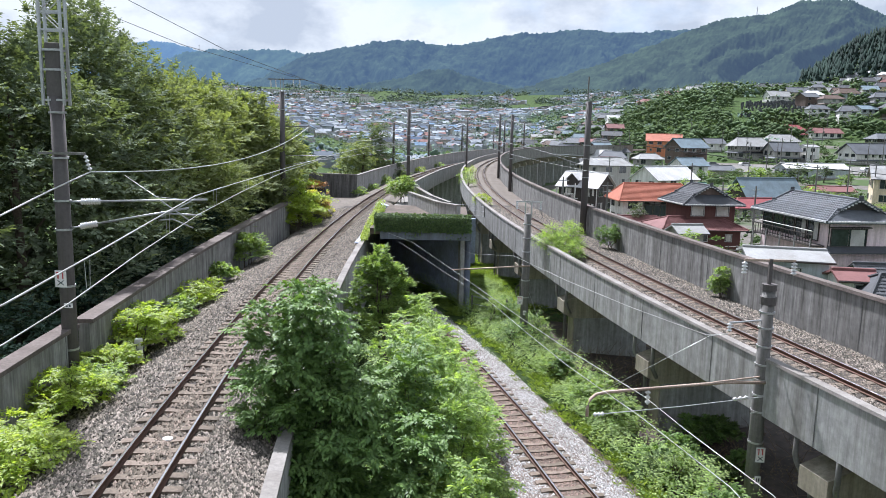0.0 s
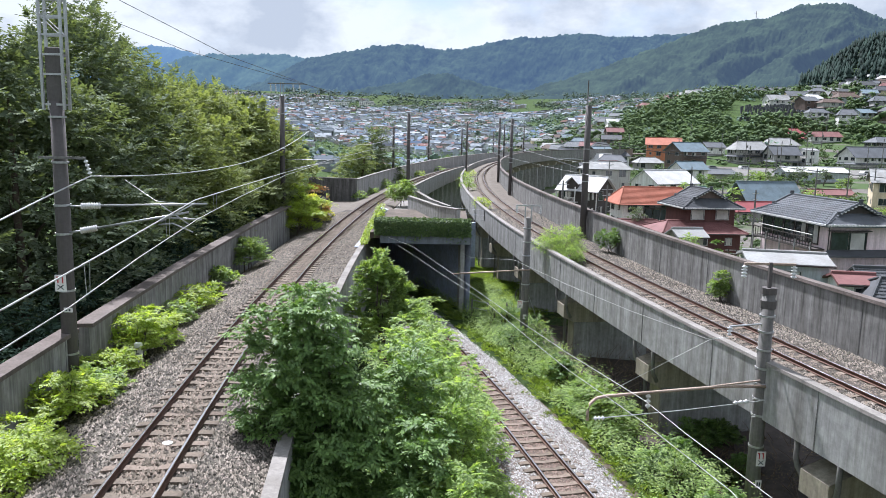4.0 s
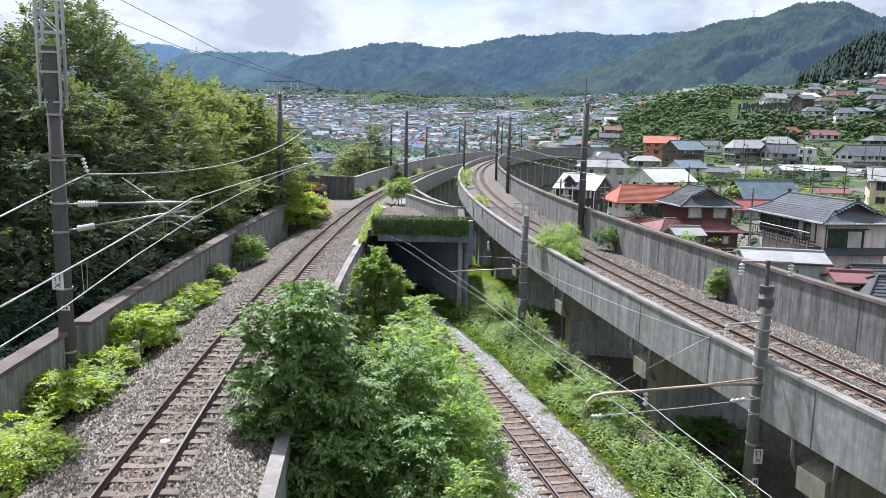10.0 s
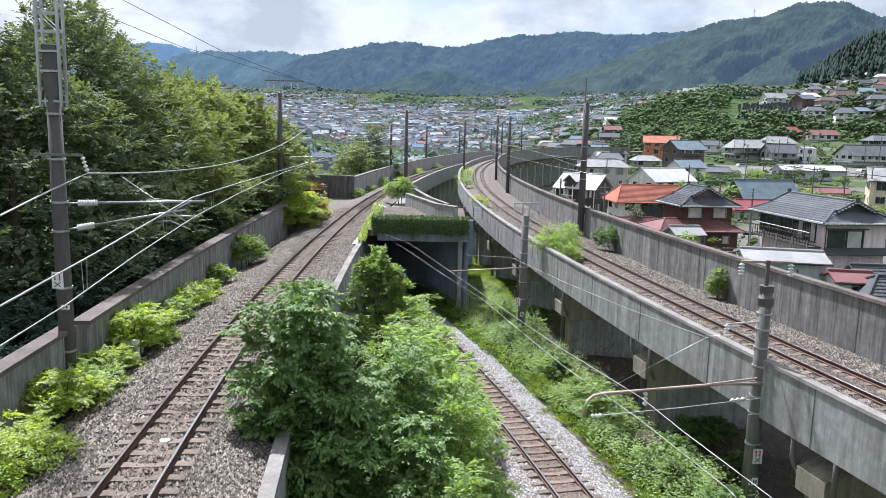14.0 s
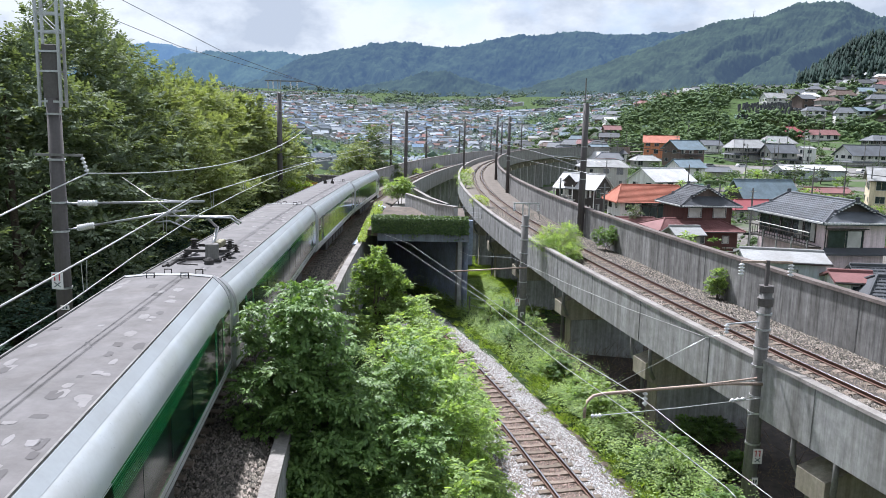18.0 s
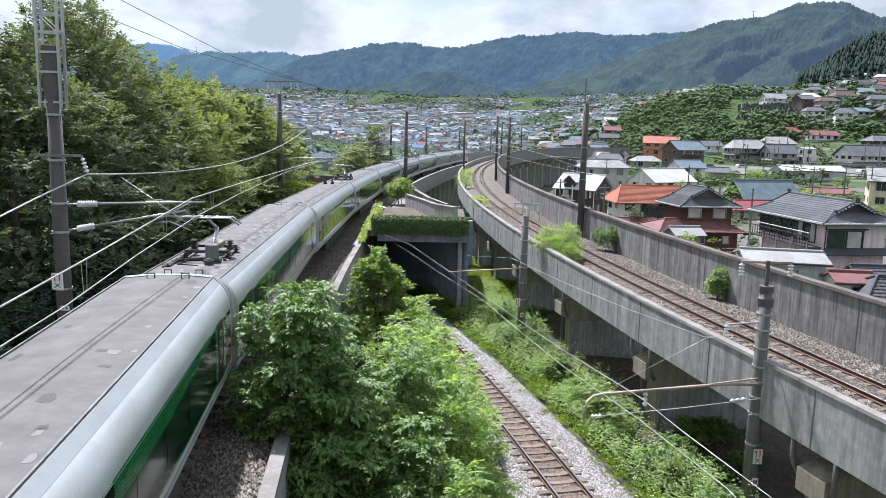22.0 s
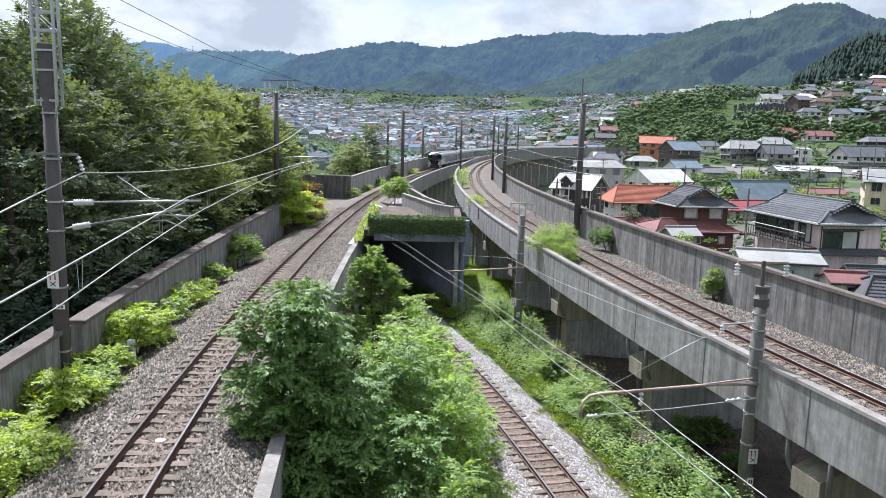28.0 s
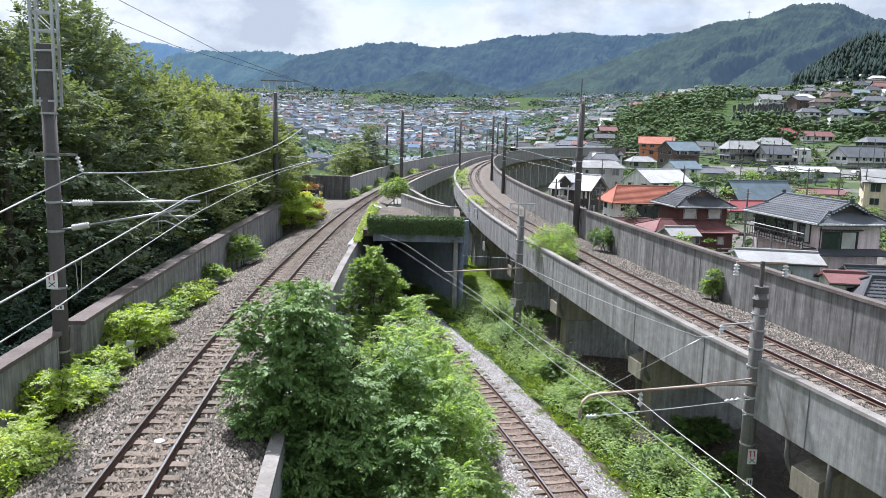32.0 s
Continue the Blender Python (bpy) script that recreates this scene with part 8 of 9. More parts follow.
# more houses up the slope, each with its windows
rng = random.Random(11)
placed = [(o.matrix_basis.translation.x, o.matrix_basis.translation.y) for o in scene.objects if o.parent is None and o.name.split(".")[0] in ("house", "shed", "barn", "outbuilding")]
tries = 0
count = 0
while count < 140 and tries < 9000:
    tries += 1
    u, dd = rng.uniform(0.1, 0.66), 190 + 425 * rng.random() ** 0.8
    if u < 0.2 and dd < 300 or (0.23 < u < 0.47 and 300 < dd < 560) or (u > 0.23 and dd < 372):
        continue
    hx, hy = u * dd, dd
    if any((hx - px) ** 2 + (hy - py) ** 2 < 12.0 ** 2 for px, py in placed):
        continue
    placed.append((hx, hy))
    count += 1
    w, d = rng.uniform(7.5, 12), rng.uniform(6.5, 8.5)
    g = ground_z(hx, hy)
    rk = rng.choice(["slate", "slate", "tile", "pale", "blue", "slate", "brown", "slate", "tile", "white", "rust"])
    wk = rng.choice(["white", "grey", "cream", "white", "grey", "brown", "blue"])
    two = rng.random() < 0.7
    house("%s-walled %s-storey house with a %s roof on the slope" % ({"blue": "blue-grey"}.get(wk, wk), "two" if two else "single", {"slate": "grey", "tile": "dark tiled", "rust": "rust-red"}.get(rk, rk)), hx, hy, rng.uniform(-25, 25), w, d, g + (5.6 if two else 3.0), rng.uniform(1.6, 2.6), wk, rk, "gable",
          0 if rng.random() < 0.5 else 2.2, floors=2 if two else 1, base=g, over=0.6, near=False, seed=100 + count, skirt=rk if two and rng.random() < 0.4 else "")

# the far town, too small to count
# Wall and roof colours are greyed and blued to carry the valley haze.
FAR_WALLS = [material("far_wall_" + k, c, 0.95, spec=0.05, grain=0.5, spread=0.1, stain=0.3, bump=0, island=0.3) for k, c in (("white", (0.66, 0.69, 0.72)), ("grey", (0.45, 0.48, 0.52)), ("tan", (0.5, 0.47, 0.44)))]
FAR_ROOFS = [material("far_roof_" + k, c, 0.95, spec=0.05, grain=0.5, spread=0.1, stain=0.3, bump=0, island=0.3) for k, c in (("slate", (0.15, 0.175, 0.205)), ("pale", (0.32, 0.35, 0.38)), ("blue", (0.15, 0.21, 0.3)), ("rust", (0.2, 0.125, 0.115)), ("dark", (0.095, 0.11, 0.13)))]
rng = np.random.default_rng(5)
town = bpy.data.meshes.new("far_town")
tv, tf, tm = [], [], []
for k in range(13000):
    u, dd = rng.uniform(-0.3, 0.62), (330 ** 1.7 + (2100 ** 1.7 - 330 ** 1.7) * rng.uniform(0, 1)) ** (1 / 1.7)
    if u > 0.14 and dd < 640 or (u > 0.33 and dd > 560):
        continue
    hx, hy = u * dd, dd
    dens = noise.noise((hx * 0.004, hy * 0.003, 7.0))
    if dens < -0.3 + (0.22 if u > 0.1 else 0) + (0.2 if dd > 1500 else 0):
        continue
    w, d, h, r = rng.uniform(6.5, 11), rng.uniform(6, 8.5), rng.choice([3.2, 5.4, 5.4, 6.0]), rng.uniform(1.3, 2.4)
    if rng.random() < 0.03:
        w, d, h, r = rng.uniform(18, 36), rng.uniform(10, 16), rng.uniform(5, 9), 0.6
    a = rng.choice([0, math.pi / 2]) + rng.normal(0.25, 0.2)
    ca, sa = math.cos(a), math.sin(a)
    z = ground_z(hx, hy) - 0.6
    pts = [(-w / 2, -d / 2, 0), (w / 2, -d / 2, 0), (w / 2, d / 2, 0), (-w / 2, d / 2, 0), (-w / 2, -d / 2, h), (w / 2, -d / 2, h), (w / 2, d / 2, h), (-w / 2, d / 2, h), (-w / 2, 0, h + r), (w / 2, 0, h + r)]
    e = 0.5
    pts += [(-w / 2 - e, -d / 2 - e, h - 0.15), (w / 2 + e, -d / 2 - e, h - 0.15), (w / 2 + e, 0, h + r + 0.1), (-w / 2 - e, 0, h + r + 0.1), (w / 2 + e, d / 2 + e, h - 0.15), (-w / 2 - e, d / 2 + e, h - 0.15)]
    k0 = len(tv)
    tv += [(hx + px * ca - py * sa, hy + px * sa + py * ca, z + pz) for px, py, pz in pts]
    wm, rm = int(rng.integers(0, 3)), 3 + int(rng.choice([0, 0, 1, 1, 2, 3, 4]))
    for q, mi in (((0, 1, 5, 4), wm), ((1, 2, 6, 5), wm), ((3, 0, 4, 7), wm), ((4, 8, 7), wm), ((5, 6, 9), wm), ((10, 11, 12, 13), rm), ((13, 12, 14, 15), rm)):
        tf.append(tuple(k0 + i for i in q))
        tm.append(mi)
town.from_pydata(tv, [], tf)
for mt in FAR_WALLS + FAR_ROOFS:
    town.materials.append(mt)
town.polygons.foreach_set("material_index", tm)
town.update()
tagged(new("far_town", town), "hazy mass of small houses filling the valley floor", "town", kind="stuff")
for x, y, w, h, n in ((-245, 1700, 44, 17, 8), (-300, 1680, 20, 12, 4), (-190, 1760, 34, 20, 7), (-95, 1720, 52, 13, 9), (30, 1250, 30, 9, 6), (100, 900, 34, 8, 6)):
    z = ground_z(x, y) - 2
    b = thing("apartment_block", "pale apartment block with rows of windows above the town", "building", pose(x, y, z, 0, 0, 4), group="apartment blocks")
    part("wall", Mesh().box(0, 0, h / 2, w, 10, h + 2), WALLS["white"], b)
    part("roof", Mesh().box(0, 0, h + 1.3, w + 0.8, 10.8, 0.5), ROOFS["pale" if x != -95 else "rust"], b)
    for f in range(max(1, int(h / 3.2))):
        for i in range(n):
            part("window", Mesh().box((i + 0.5) / n * w - w / 2, -5.04, 2.2 + f * 3.1, w / n * 0.4, 0.12, 1.2), PANE, b)

# yards, lanes and gardens between the nearer houses
def yard_material():
    m = material("town_yard_ground", (0.16, 0.15, 0.135), 0.95, grain=2, spread=0.3, stain=0.6, spec=0.1, bump=0.3)
    nt = m.node_tree
    co, vo, no = nt.nodes["Texture Coordinate"], nt.nodes.new("ShaderNodeTexVoronoi"), nt.nodes.new("ShaderNodeTexNoise")
    vo.inputs["Scale"].default_value, no.inputs["Scale"].default_value, no.inputs["Detail"].default_value = 0.07, 0.12, 6.0
    ramp_, mx = nt.nodes.new("ShaderNodeValToRGB"), nt.nodes.new("ShaderNodeMix")
    mx.data_type = "RGBA"
    bs = nt.nodes["Principled BSDF"]
    old = bs.inputs["Base Color"].links[0].from_socket
    add = nt.nodes.new("ShaderNodeMath")
    add.operation = "ADD"
    sep = nt.nodes.new("ShaderNodeSeparateColor")
    nt.links.new(co.outputs["Object"], vo.inputs["Vector"])
    nt.links.new(co.outputs["Object"], no.inputs["Vector"])
    nt.links.new(vo.outputs["Color"], sep.inputs["Color"])
    nt.links.new(sep.outputs[0], add.inputs[0])
    nt.links.new(no.outputs["Fac"], add.inputs[1])
    ramp_.color_ramp.elements[0].position, ramp_.color_ramp.elements[1].position = 0.35, 0.5
    half_ = nt.nodes.new("ShaderNodeMath")
    half_.operation = "MULTIPLY"
    half_.inputs[1].default_value = 0.5
    nt.links.new(add.outputs[0], half_.inputs[0])
    nt.links.new(half_.outputs[0], ramp_.inputs["Fac"])
    nt.links.new(ramp_.outputs["Color"], mx.inputs["Factor"])
    nt.links.new(old, mx.inputs[6])
    mx.inputs[7].default_value = (0.062, 0.095, 0.036, 1)
    nt.links.new(mx.outputs[2], bs.inputs["Base Color"])
    return m


yard = Mesh()
nu, nd = 60, 46
for i in range(nu + 1):
    for j in range(nd + 1):
        dd = 58 * (345 / 58) ** (j / nd)
        u = 0.13 + 0.56 * i / nu
        x, y = u * dd, dd
        x = max(x, VIA.at(max(0.0, min(300.0, y - 13))).x + 3.6)
        yard.v.append((x, y, ground_z(x, y) + 0.07))
        if i and j:
            a = (i - 1) * (nd + 1) + j - 1
            yard.f.append((a, a + nd + 1, a + nd + 2, a + 1))
tagged(yard.make("yards", yard_material(), smooth=True), "worn asphalt, bare earth and grass between the houses", "ground", kind="structure")

# utility poles, parked cars and grave stones
rnd = random.Random(31)
made = 0
while made < 34:
    u, dd = rnd.uniform(0.15, 0.62), rnd.uniform(62, 380)
    x, y = u * dd, dd
    if x < VIA.at(max(0, min(300, y - 13))).x + 7 or min((x - a) ** 2 + (y - b) ** 2 for a, b in placed) < 40:
        continue
    made += 1
    h = rnd.uniform(8.5, 11.5)
    m = thing("utility_pole", "slim grey concrete utility pole with crossarms among the houses", "utility pole", pose(x, y, ground_z(x, y), 0, 0, rnd.uniform(-40, 40)), group="utility poles")
    part("shaft", Mesh().tube([(0, 0, -0.4), (0, 0, h)], [0.17, 0.1], 8), POLE_GREY, m)
    part("crossarm", Mesh().box(0, 0, h - 0.5, 1.6, 0.08, 0.08), STEEL, m)
    part("crossarm", Mesh().box(0, 0, h - 1.3, 1.3, 0.08, 0.08), STEEL, m)
    if made % 3 == 0:
        part("transformer", Mesh().tube([(0.4, 0, h - 2.6), (0.4, 0, h - 1.8)], 0.28, 10), POLE_GREY, m, "grey transformer can")
lot = Mesh()
for i in range(17):
    for j in range(7):
        x, y = 84 + 4.5 * i, 222 + 8 * j
        lot.v.append((x, y, ground_z(x, y) + 0.3))
        if i and j:
            a = (i - 1) * 7 + j - 1
            lot.f.append((a, a + 7, a + 8, a + 1))
tagged(lot.make("parking_ground", material("pale_worn_asphalt", (0.2, 0.195, 0.185), 0.95, grain=3, spread=0.2, stain=0.6, spec=0.1), smooth=True), "pale worn asphalt of a car park between the houses", "pavement", kind="structure")
CAR_WHITE = material("white_car", (0.7, 0.71, 0.72), 0.3, grain=20, spread=0.04, bump=0, coat=0.6)
CAR_GREY = material("grey_car", (0.25, 0.27, 0.3), 0.3, grain=20, spread=0.04, bump=0, coat=0.6)
TYRE = material("tyre_rubber", (0.02, 0.02, 0.02), 0.9, grain=20, spread=0.2)
for i, (x, y, yaw, box_van) in enumerate(((92.5, 262, 15, 0), (105.0, 265, 10, 0), (134.0, 240, 20, 0), (131, 222, 60, 1), (142.0, 244, 15, 0), (124.0, 238, 30, 0), (31.5, 84, 70, 0), (62.0, 148, 40, 0), (69, 158, 20, 1))):
    c = thing("parked_car" if not box_van else "parked_truck", "white parked car beside the houses" if i % 3 else "grey parked car beside the houses", "car", pose(x, y, ground_z(x, y), 0, 0, yaw), group="parked vehicles")
    paint = CAR_WHITE if i % 3 else CAR_GREY
    hgt = 2.6 if box_van else 1.5
    part("body", Mesh().sweep([(Vector((0, w, 0)), Vector((1, 0, 0)), Vector((0, 0, 1))) for w in (-0.8, 0.8)], [(-2.0, 0.3), (2.0, 0.3), (2.05, 0.75), (1.3, 0.9), (0.8, hgt), (-1.6, hgt), (-2.05, 0.9)]), paint, c)
    part("window_glass", Mesh().sweep([(Vector((0, w, 0)), Vector((1, 0, 0)), Vector((0, 0, 1))) for w in (-0.815, 0.815)], [(-1.5, 0.95), (1.0, 0.95), (0.7, 1.38), (-1.4, 1.38)]), PANE, c, "dark glass")
    for wx in (-1.3, 1.3):
        for wy in (-0.75, 0.75):
            part("wheel", Mesh().tube([(wx, wy - 0.1, 0.31), (wx, wy + 0.1, 0.31)], 0.31, 12), TYRE, c)
graves = Mesh()
rnd = random.Random(77)
for k in range(230):
    u, dd = rnd.uniform(0.385, 0.475), rnd.uniform(405, 452)
    x, y = u * dd, dd
    z = ground_z(x, y)
    graves.box(x, y, z + 0.7, rnd.uniform(0.6, 1.1), rnd.uniform(0.5, 0.9), rnd.uniform(1.2, 2.4), Matrix.Identity(4))
tagged(graves.make("grave_stones", ROOFS["tile"]), "dark grave stones crowding a hillside cemetery", "grave stones", kind="stuff")
for x, y, z0, h in ((1028, 2600, 418, 36), (-1540, 4700, 471, 46)):
    m = thing("pylon", "thin lattice pylon standing on the mountain ridge", "pylon", pose(x, y, z0 - 8), group="pylons")
    part("mast", Mesh().tube([(0, 0, -30), (0, 0, h)], [2.2, 0.6], 4), POLE_GREY, m)
    part("crossarm", Mesh().box(0, 0, h - 6, 14, 0.8, 0.8), POLE_GREY, m)


# ---- trees of the slopes and the valley ----
def far_trees(name, label, spots, per, leaf, mat, seed, cone=False):
    """Far woods: for each (x, y, z, radius, height) a crown of loose leaf clusters."""
    rng = np.random.default_rng(seed)
    c = np.array(spots, dtype=float)
    n = len(c)
    d = rng.normal(0, 1, (n, per, 3))
    d /= np.linalg.norm(d, axis=2)[:, :, None]
    lump = rng.uniform(0.78, 1.06, (n, per))
    r, h = c[:, 3][:, None], c[:, 4][:, None]
    t = (d[:, :, 2] + 1) / 2
    rr = r * lump * np.sqrt(np.clip(1 - d[:, :, 2] ** 2, 0, 1)) if not cone else r * (1.02 - t) * lump * 1.4
    a = np.arctan2(d[:, :, 1], d[:, :, 0])
    z = c[:, 2][:, None] + h * (0.08 + 0.92 * t)
    pos = np.stack([c[:, 0][:, None] + np.cos(a) * rr, c[:, 1][:, None] + np.sin(a) * rr, z], axis=2).reshape(-1, 3)
    up = (d * np.array([0.8, 0.8, 0.5]) + np.array([0, 0, 0.6])).reshape(-1, 3)
    return tagged(new(name, leaf_mesh(name, pos, d.reshape(-1, 3), leaf, rng, mat, 0.3, 0.9, up, 0.09)), label, "trees", kind="stuff")


def clump_trees(name, label, spots, clumps, mat, seed, loose=0, leaf=0.8):
    """Far woods: crowns of uneven leafy clumps, with some loose leaf sprays about them."""
    rng = np.random.default_rng(seed)
    oct_ = np.array([(1, 0, 0), (0, 1, 0), (-1, 0, 0), (0, -1, 0), (0, 0, 1), (0, 0, -1.0)])
    tri = np.array([(0, 1, 4), (1, 2, 4), (2, 3, 4), (3, 0, 4), (1, 0, 5), (2, 1, 5), (3, 2, 5), (0, 3, 5)])
    c = np.repeat(np.array(spots, dtype=float), clumps, axis=0)
    n = len(c)
    d = rng.normal(0, 1, (n, 3))
    d /= np.linalg.norm(d, axis=1)[:, None]
    d[:, 2] = np.abs(d[:, 2])
    k = rng.uniform(0.2, 0.5, n) * c[:, 3]
    turn = rng.uniform(0, 6.28, (n, 1))
    ca, sa = np.cos(turn), np.sin(turn)
    mid = c[:, :3] + np.stack([d[:, 0] * c[:, 3] * 0.85, d[:, 1] * c[:, 3] * 0.85, c[:, 4] * (0.28 + 0.58 * d[:, 2] * rng.uniform(0.6, 1.0, n))], axis=1)
    v = oct_[None] * rng.uniform(0.5, 1.4, (n, 6, 1)) * k[:, None, None] * np.array([1, 1, 0.6])
    v = np.stack([v[:, :, 0] * ca - v[:, :, 1] * sa, v[:, :, 0] * sa + v[:, :, 1] * ca, v[:, :, 2] + 0.5 * v[:, :, 0] * np.sin(turn * 3)], axis=2) + mid[:, None, :]
    me = quick_mesh(name, v.reshape(-1, 3), ((np.arange(n) * 6)[:, None, None] + tri[None]).reshape(-1, 3), mat)
    me.polygons.foreach_set("use_smooth", np.ones(len(me.polygons), dtype=bool))
    ob = tagged(new(name, me), label, "trees", kind="stuff")
    if loose:
        far_trees(name, label, spots, loose, leaf, mat, seed + 50)
    return ob


def cone_trees(name, label, spots, mat, seed):
    """Conifers as three ragged skirts of needles each."""
    rng = np.random.default_rng(seed)
    c = np.repeat(np.array(spots, dtype=float), 4, axis=0)
    n = len(c)
    lev = np.tile(np.arange(4), n // 4)
    r = c[:, 3] * (1.25 - 0.27 * lev)
    z0, z1 = c[:, 2] + c[:, 4] * (0.08 + 0.21 * lev), c[:, 2] + c[:, 4] * (0.42 + 0.2 * lev)
    a = np.arange(8) * math.pi / 4 + rng.uniform(0, 1, (n, 1))
    rr = r[:, None] * rng.uniform(0.6, 1.15, (n, 8))
    ring = np.stack([c[:, 0:1] + np.cos(a) * rr, c[:, 1:2] + np.sin(a) * rr, z0[:, None] + rng.uniform(-0.06, 0.06, (n, 8)) * c[:, 4:5]], axis=2)
    tip = np.stack([c[:, 0], c[:, 1], z1], axis=1)[:, None, :]
    v = np.concatenate([ring, tip], axis=1)
    tri = np.array([(k, (k + 1) % 8, 8) for k in range(8)])
    return tagged(new(name, quick_mesh(name, v.reshape(-1, 3), ((np.arange(n) * 9)[:, None, None] + tri[None]).reshape(-1, 3), mat)), label, "trees", kind="stuff")


FAR_LEAF = material("slope_leaf", (0.12, 0.172, 0.088), 0.85, grain=0.6, spread=0.25, bump=0.15, stain=0.5, stain_scale=0.05, island=0.12, through_light=0.22, spec=0.05)
# The next two leaf colours are paled and blued to hold distance haze.
FAR_DARK = material("haze_toned_far_leaf", (0.17, 0.235, 0.20), 0.85, grain=0.5, spread=0.45, bump=0.6, stain=0.4, stain_scale=0.01, island=0.16, through_light=0.2, spec=0.1)
FAR_HAZE = material("haze_toned_foothill_leaf", (0.13, 0.17, 0.15), 0.9, grain=0.2, spread=0.3, bump=0.2, stain=0.4, stain_scale=0.01, island=0.15, through_light=0.12, spec=0.05)
CONIFER = material("conifer_needles", (0.03, 0.05, 0.042), 0.85, grain=0.05, spread=0.4, bump=0, stain=0.4, island=0.3, through_light=0.1, spec=0.1)
rng = np.random.default_rng(21)
spots = []
while len(spots) < 2300:
    u, dd = rng.uniform(0.08, 0.67), rng.uniform(150, 720)
    x, y = u * dd, dd
    q = noise.noise((x * 0.02, y * 0.014, 3.0))
    if q < -0.5 or (0.37 < u < 0.49 and 395 < dd < 500 and rng.random() < 0.97):
        continue
    if min((x - a) ** 2 + (y - b) ** 2 for a, b in placed) < 64 or (u < 0.17 and dd < 330):
        continue
    h = rng.uniform(4.0, 9.5) * (1 + 0.5 * q)
    if dd < 345:
        if rng.random() < 0.8 or q < 0.0 or min((x * 0.97 - a) ** 2 + (y * 0.97 - b) ** 2 for a, b in placed) < 90 or (84 < x < 152 and 220 < y < 275):
            continue
        h = rng.uniform(1.6, 4.2)
    spots.append((x, y, ground_z(x, y) - 0.4, h * rng.uniform(0.45, 0.65), h))
clump_trees("slope_trees", "mixed green trees and hedges scattered between the houses of the slope", spots, 6, FAR_LEAF, 1, 34, 0.6)
spots = []
while len(spots) < 1900:
    u, dd = rng.uniform(-0.32, 0.5), rng.uniform(300 ** 1.5, 1700 ** 1.5) ** (1 / 1.5)
    x, y = u * dd, dd
    q = noise.noise((x * 0.006, y * 0.004, 9.0))
    if q < 0.02 and rng.random() < 0.75:
        continue
    h = rng.uniform(4, 9) * (1.1 + q)
    spots.append((x, y, ground_z(x, y) - 0.5, h * 0.6, h))
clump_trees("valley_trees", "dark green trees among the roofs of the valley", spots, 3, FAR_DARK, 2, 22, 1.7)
spots = []
for k in range(2600):
    u, dd = rng.uniform(0.46, 0.8), rng.uniform(575, 960)
    x, y = u * dd, dd
    h = rng.uniform(12, 20)
    if u < 0.475 and rng.random() < 0.5:
        continue
    spots.append((x, y, ground_z(x, y) - 1, h * 0.2, h))
cone_trees("conifer_wood", "dark conifer wood covering a near hill", spots, CONIFER, 3)
spots = []
while len(spots) < 1500:
    u, dd = rng.uniform(-0.42, 0.66), rng.uniform(700 if rng.random() < 0.3 else 1500, 2440)
    if (dd < 1500 and u < 0.3) or noise.noise((u * 14, dd * 0.003, 5.0)) < -0.1:
        continue
    x, y = u * dd, dd
    h = rng.uniform(9, 16)
    spots.append((x, y, ground_z(x, y) - 1, h * 0.75, h))
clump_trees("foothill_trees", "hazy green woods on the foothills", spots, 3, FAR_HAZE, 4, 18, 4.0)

# hedges and shrubs of the gardens
spots = []
while len(spots) < 300:
    u, dd = rng.uniform(0.17, 0.64), rng.uniform(70, 345)
    x, y = u * dd, dd
    if x < VIA.at(max(0.0, min(300.0, y - 13))).x + 6 or min((x - a) ** 2 + (y - b) ** 2 for a, b in placed) < 52 or (84 < x < 152 and 220 < y < 275):
        continue
    if noise.noise((x * 0.03, y * 0.03, 6.0)) < -0.08 and not (0.34 < u < 0.5 and 175 < dd < 200):
        continue
    h = rng.uniform(1.4, 3.0) * (1.25 if 150 < dd < 200 else 1.0)
    spots.append((x, y, ground_z(x, y) - 0.2, h * rng.uniform(0.55, 0.8), h))
clump_trees("garden_shrubs", "green hedges and shrubs in the gardens between the houses", spots, 3, FAR_LEAF, 71, 150, 0.3)

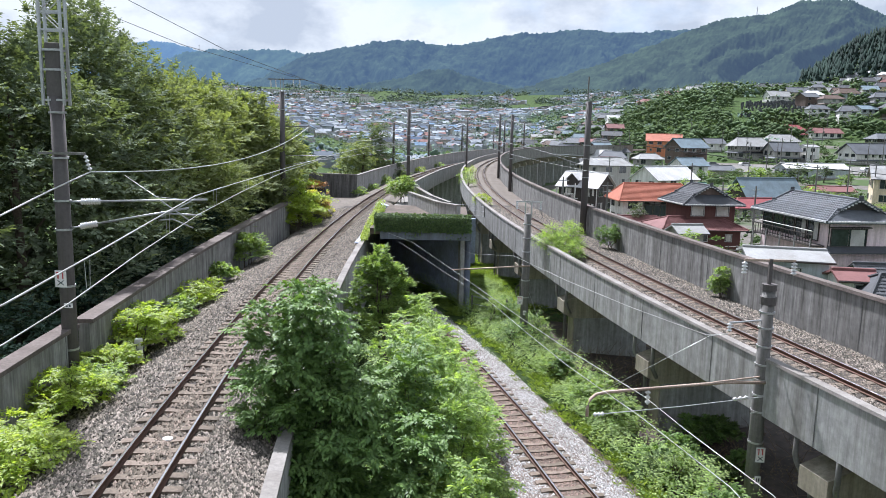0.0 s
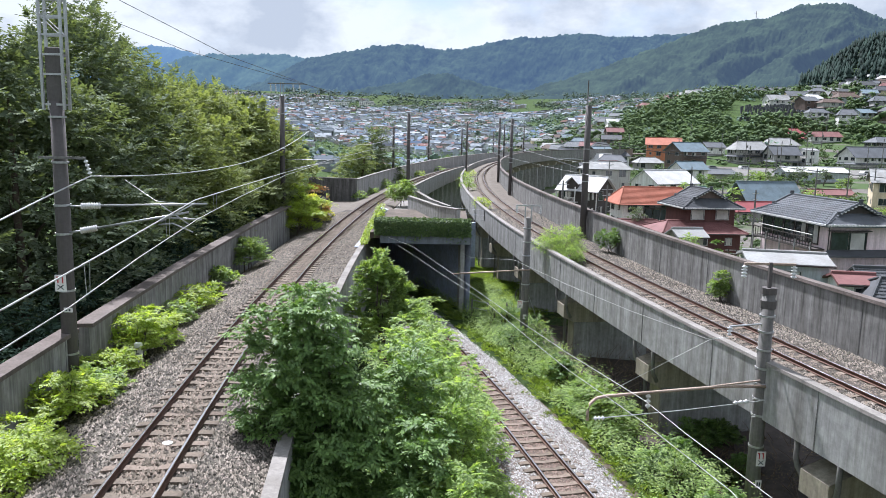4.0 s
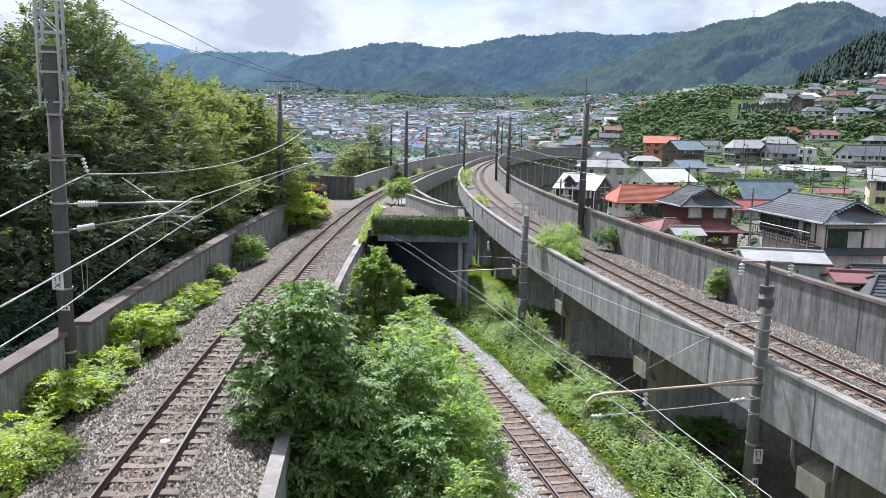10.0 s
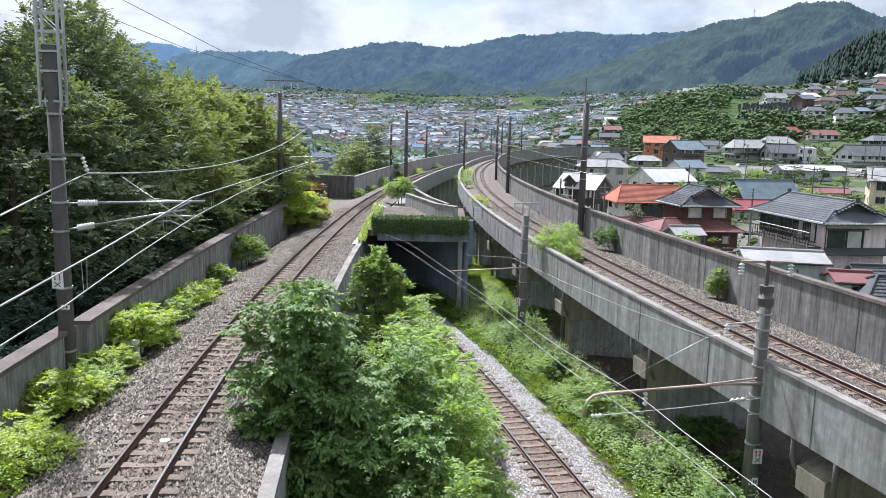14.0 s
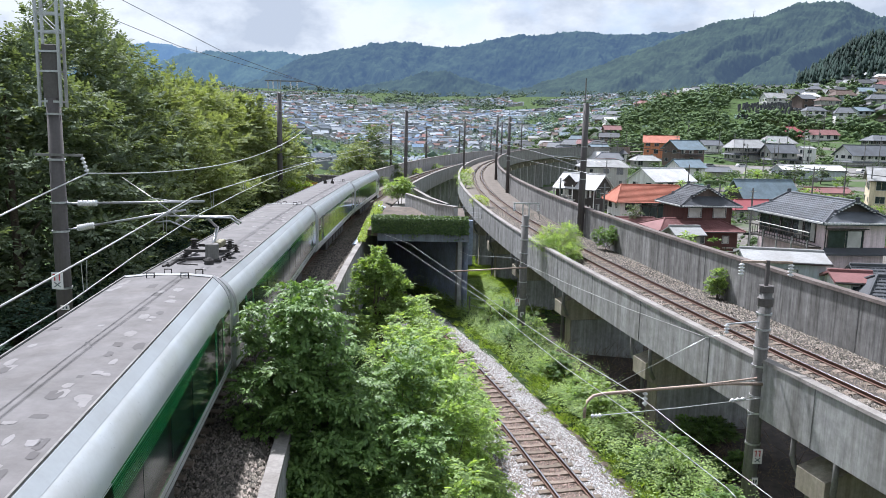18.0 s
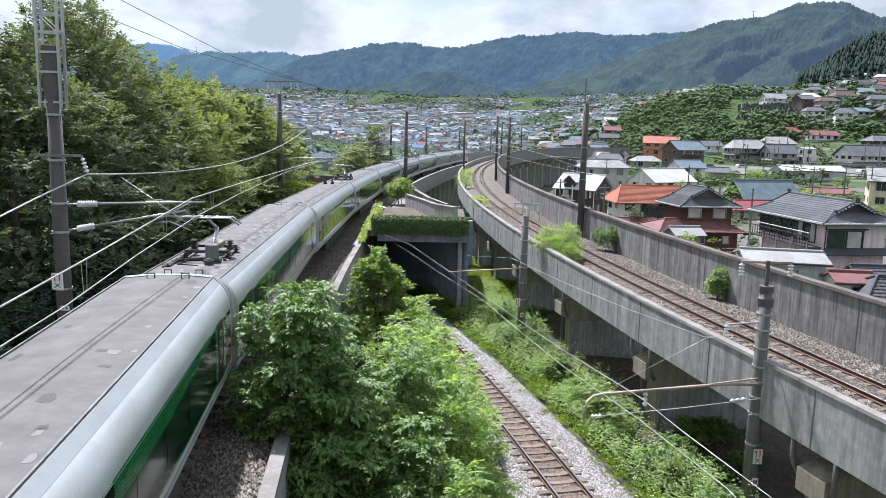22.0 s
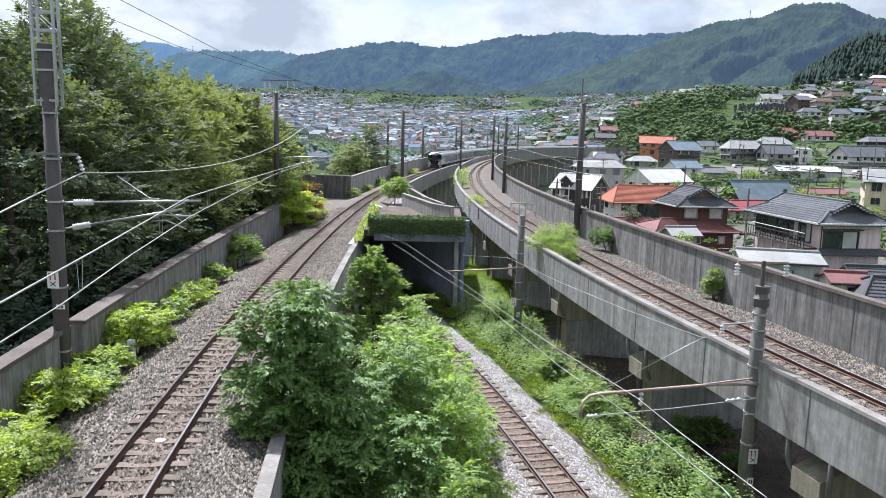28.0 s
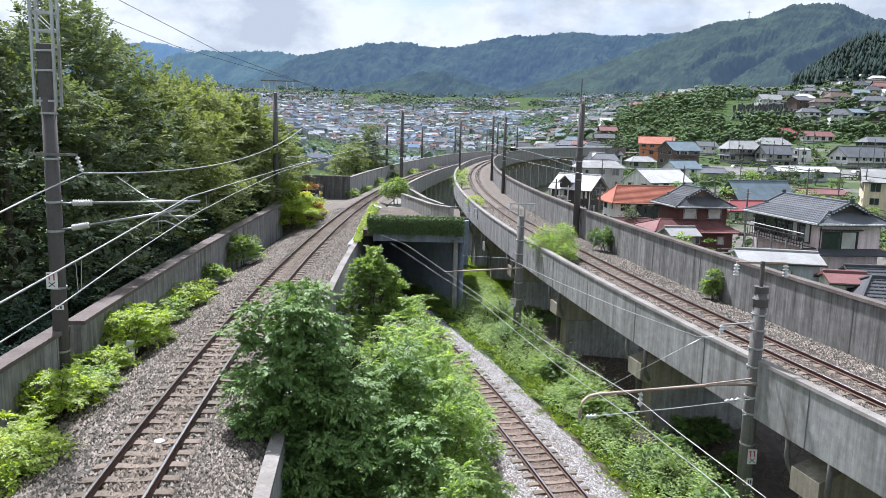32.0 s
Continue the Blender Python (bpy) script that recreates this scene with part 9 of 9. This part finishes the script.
# garden trees among the nearer houses
models = []
for i in range(3):
    r = 1.0 + 0.3 * i
    models.append(plant_tree("garden_tree", "leafy green garden tree between the houses", "tree", (24.0 + 7 * i, 112.0 + i * 9, ground_z(24.0 + 7 * i, 112.0 + i * 9)),
                             pads([(0, 0, 2.8 + i * 0.5, r, r, 1.1), (0.6, 0.3, 2.0, r * 0.8, r * 0.8, 0.9), (-0.7, -0.2, 2.2, r * 0.8, r * 0.8, 0.8)], 16, 0.55, 0.5, 90 + i),
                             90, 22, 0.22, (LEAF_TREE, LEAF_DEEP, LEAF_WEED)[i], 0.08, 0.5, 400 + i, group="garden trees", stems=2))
rnd = random.Random(9)
made, guard = 0, 0
while made < 60 and guard < 3000:
    guard += 1
    u, dd = rnd.uniform(0.16, 0.64), rnd.uniform(56, 210)
    x, y = u * dd, dd
    if min((x - a) ** 2 + (y - b) ** 2 for a, b in placed) < 42 or x < VIA.at(max(0, y - 13)).x + 6:
        continue
    t = copy_thing(rnd.choice(models), pose(x, y, ground_z(x, y) - 0.1, 0, 0, rnd.uniform(0, 360)))
    k = rnd.uniform(0.5, 0.95)
    t.scale = (k, k, k * rnd.uniform(0.8, 1.2))
    made += 1
made, guard = 0, 0
while made < 18 and guard < 3000:
    guard += 1
    u, dd = rnd.uniform(0.36, 0.54), rnd.uniform(112, 200)
    x, y = u * dd, dd
    if min((x - a) ** 2 + (y - b) ** 2 for a, b in placed) < 36:
        continue
    t = copy_thing(rnd.choice(models), pose(x, y, ground_z(x, y) - 0.1, 0, 0, rnd.uniform(0, 360)))
    k = rnd.uniform(0.7, 1.15)
    t.scale = (k * 1.2, k * 1.2, k)
    made += 1


def motions():
    """The train runs along the main line, away from the eye."""
    stamps = [0, 4, 8, 12, 14] + [15 + 0.25 * k for k in range(69)]
    for i, c in enumerate(train):
        rows = []
        for t in stamps:
            mid = tail_at(t) + 10.2 + (8 - i) * PITCH
            a, b = MAIN.at(mid - 7), MAIN.at(mid + 7)
            d = b - a
            yaw = math.degrees(math.atan2(-d.x, d.y))
            p = (a + b) / 2
            rows.append((t, pose(p.x, p.y, p.z, 0, 0, yaw)))
        walk(c, rows)


motions()
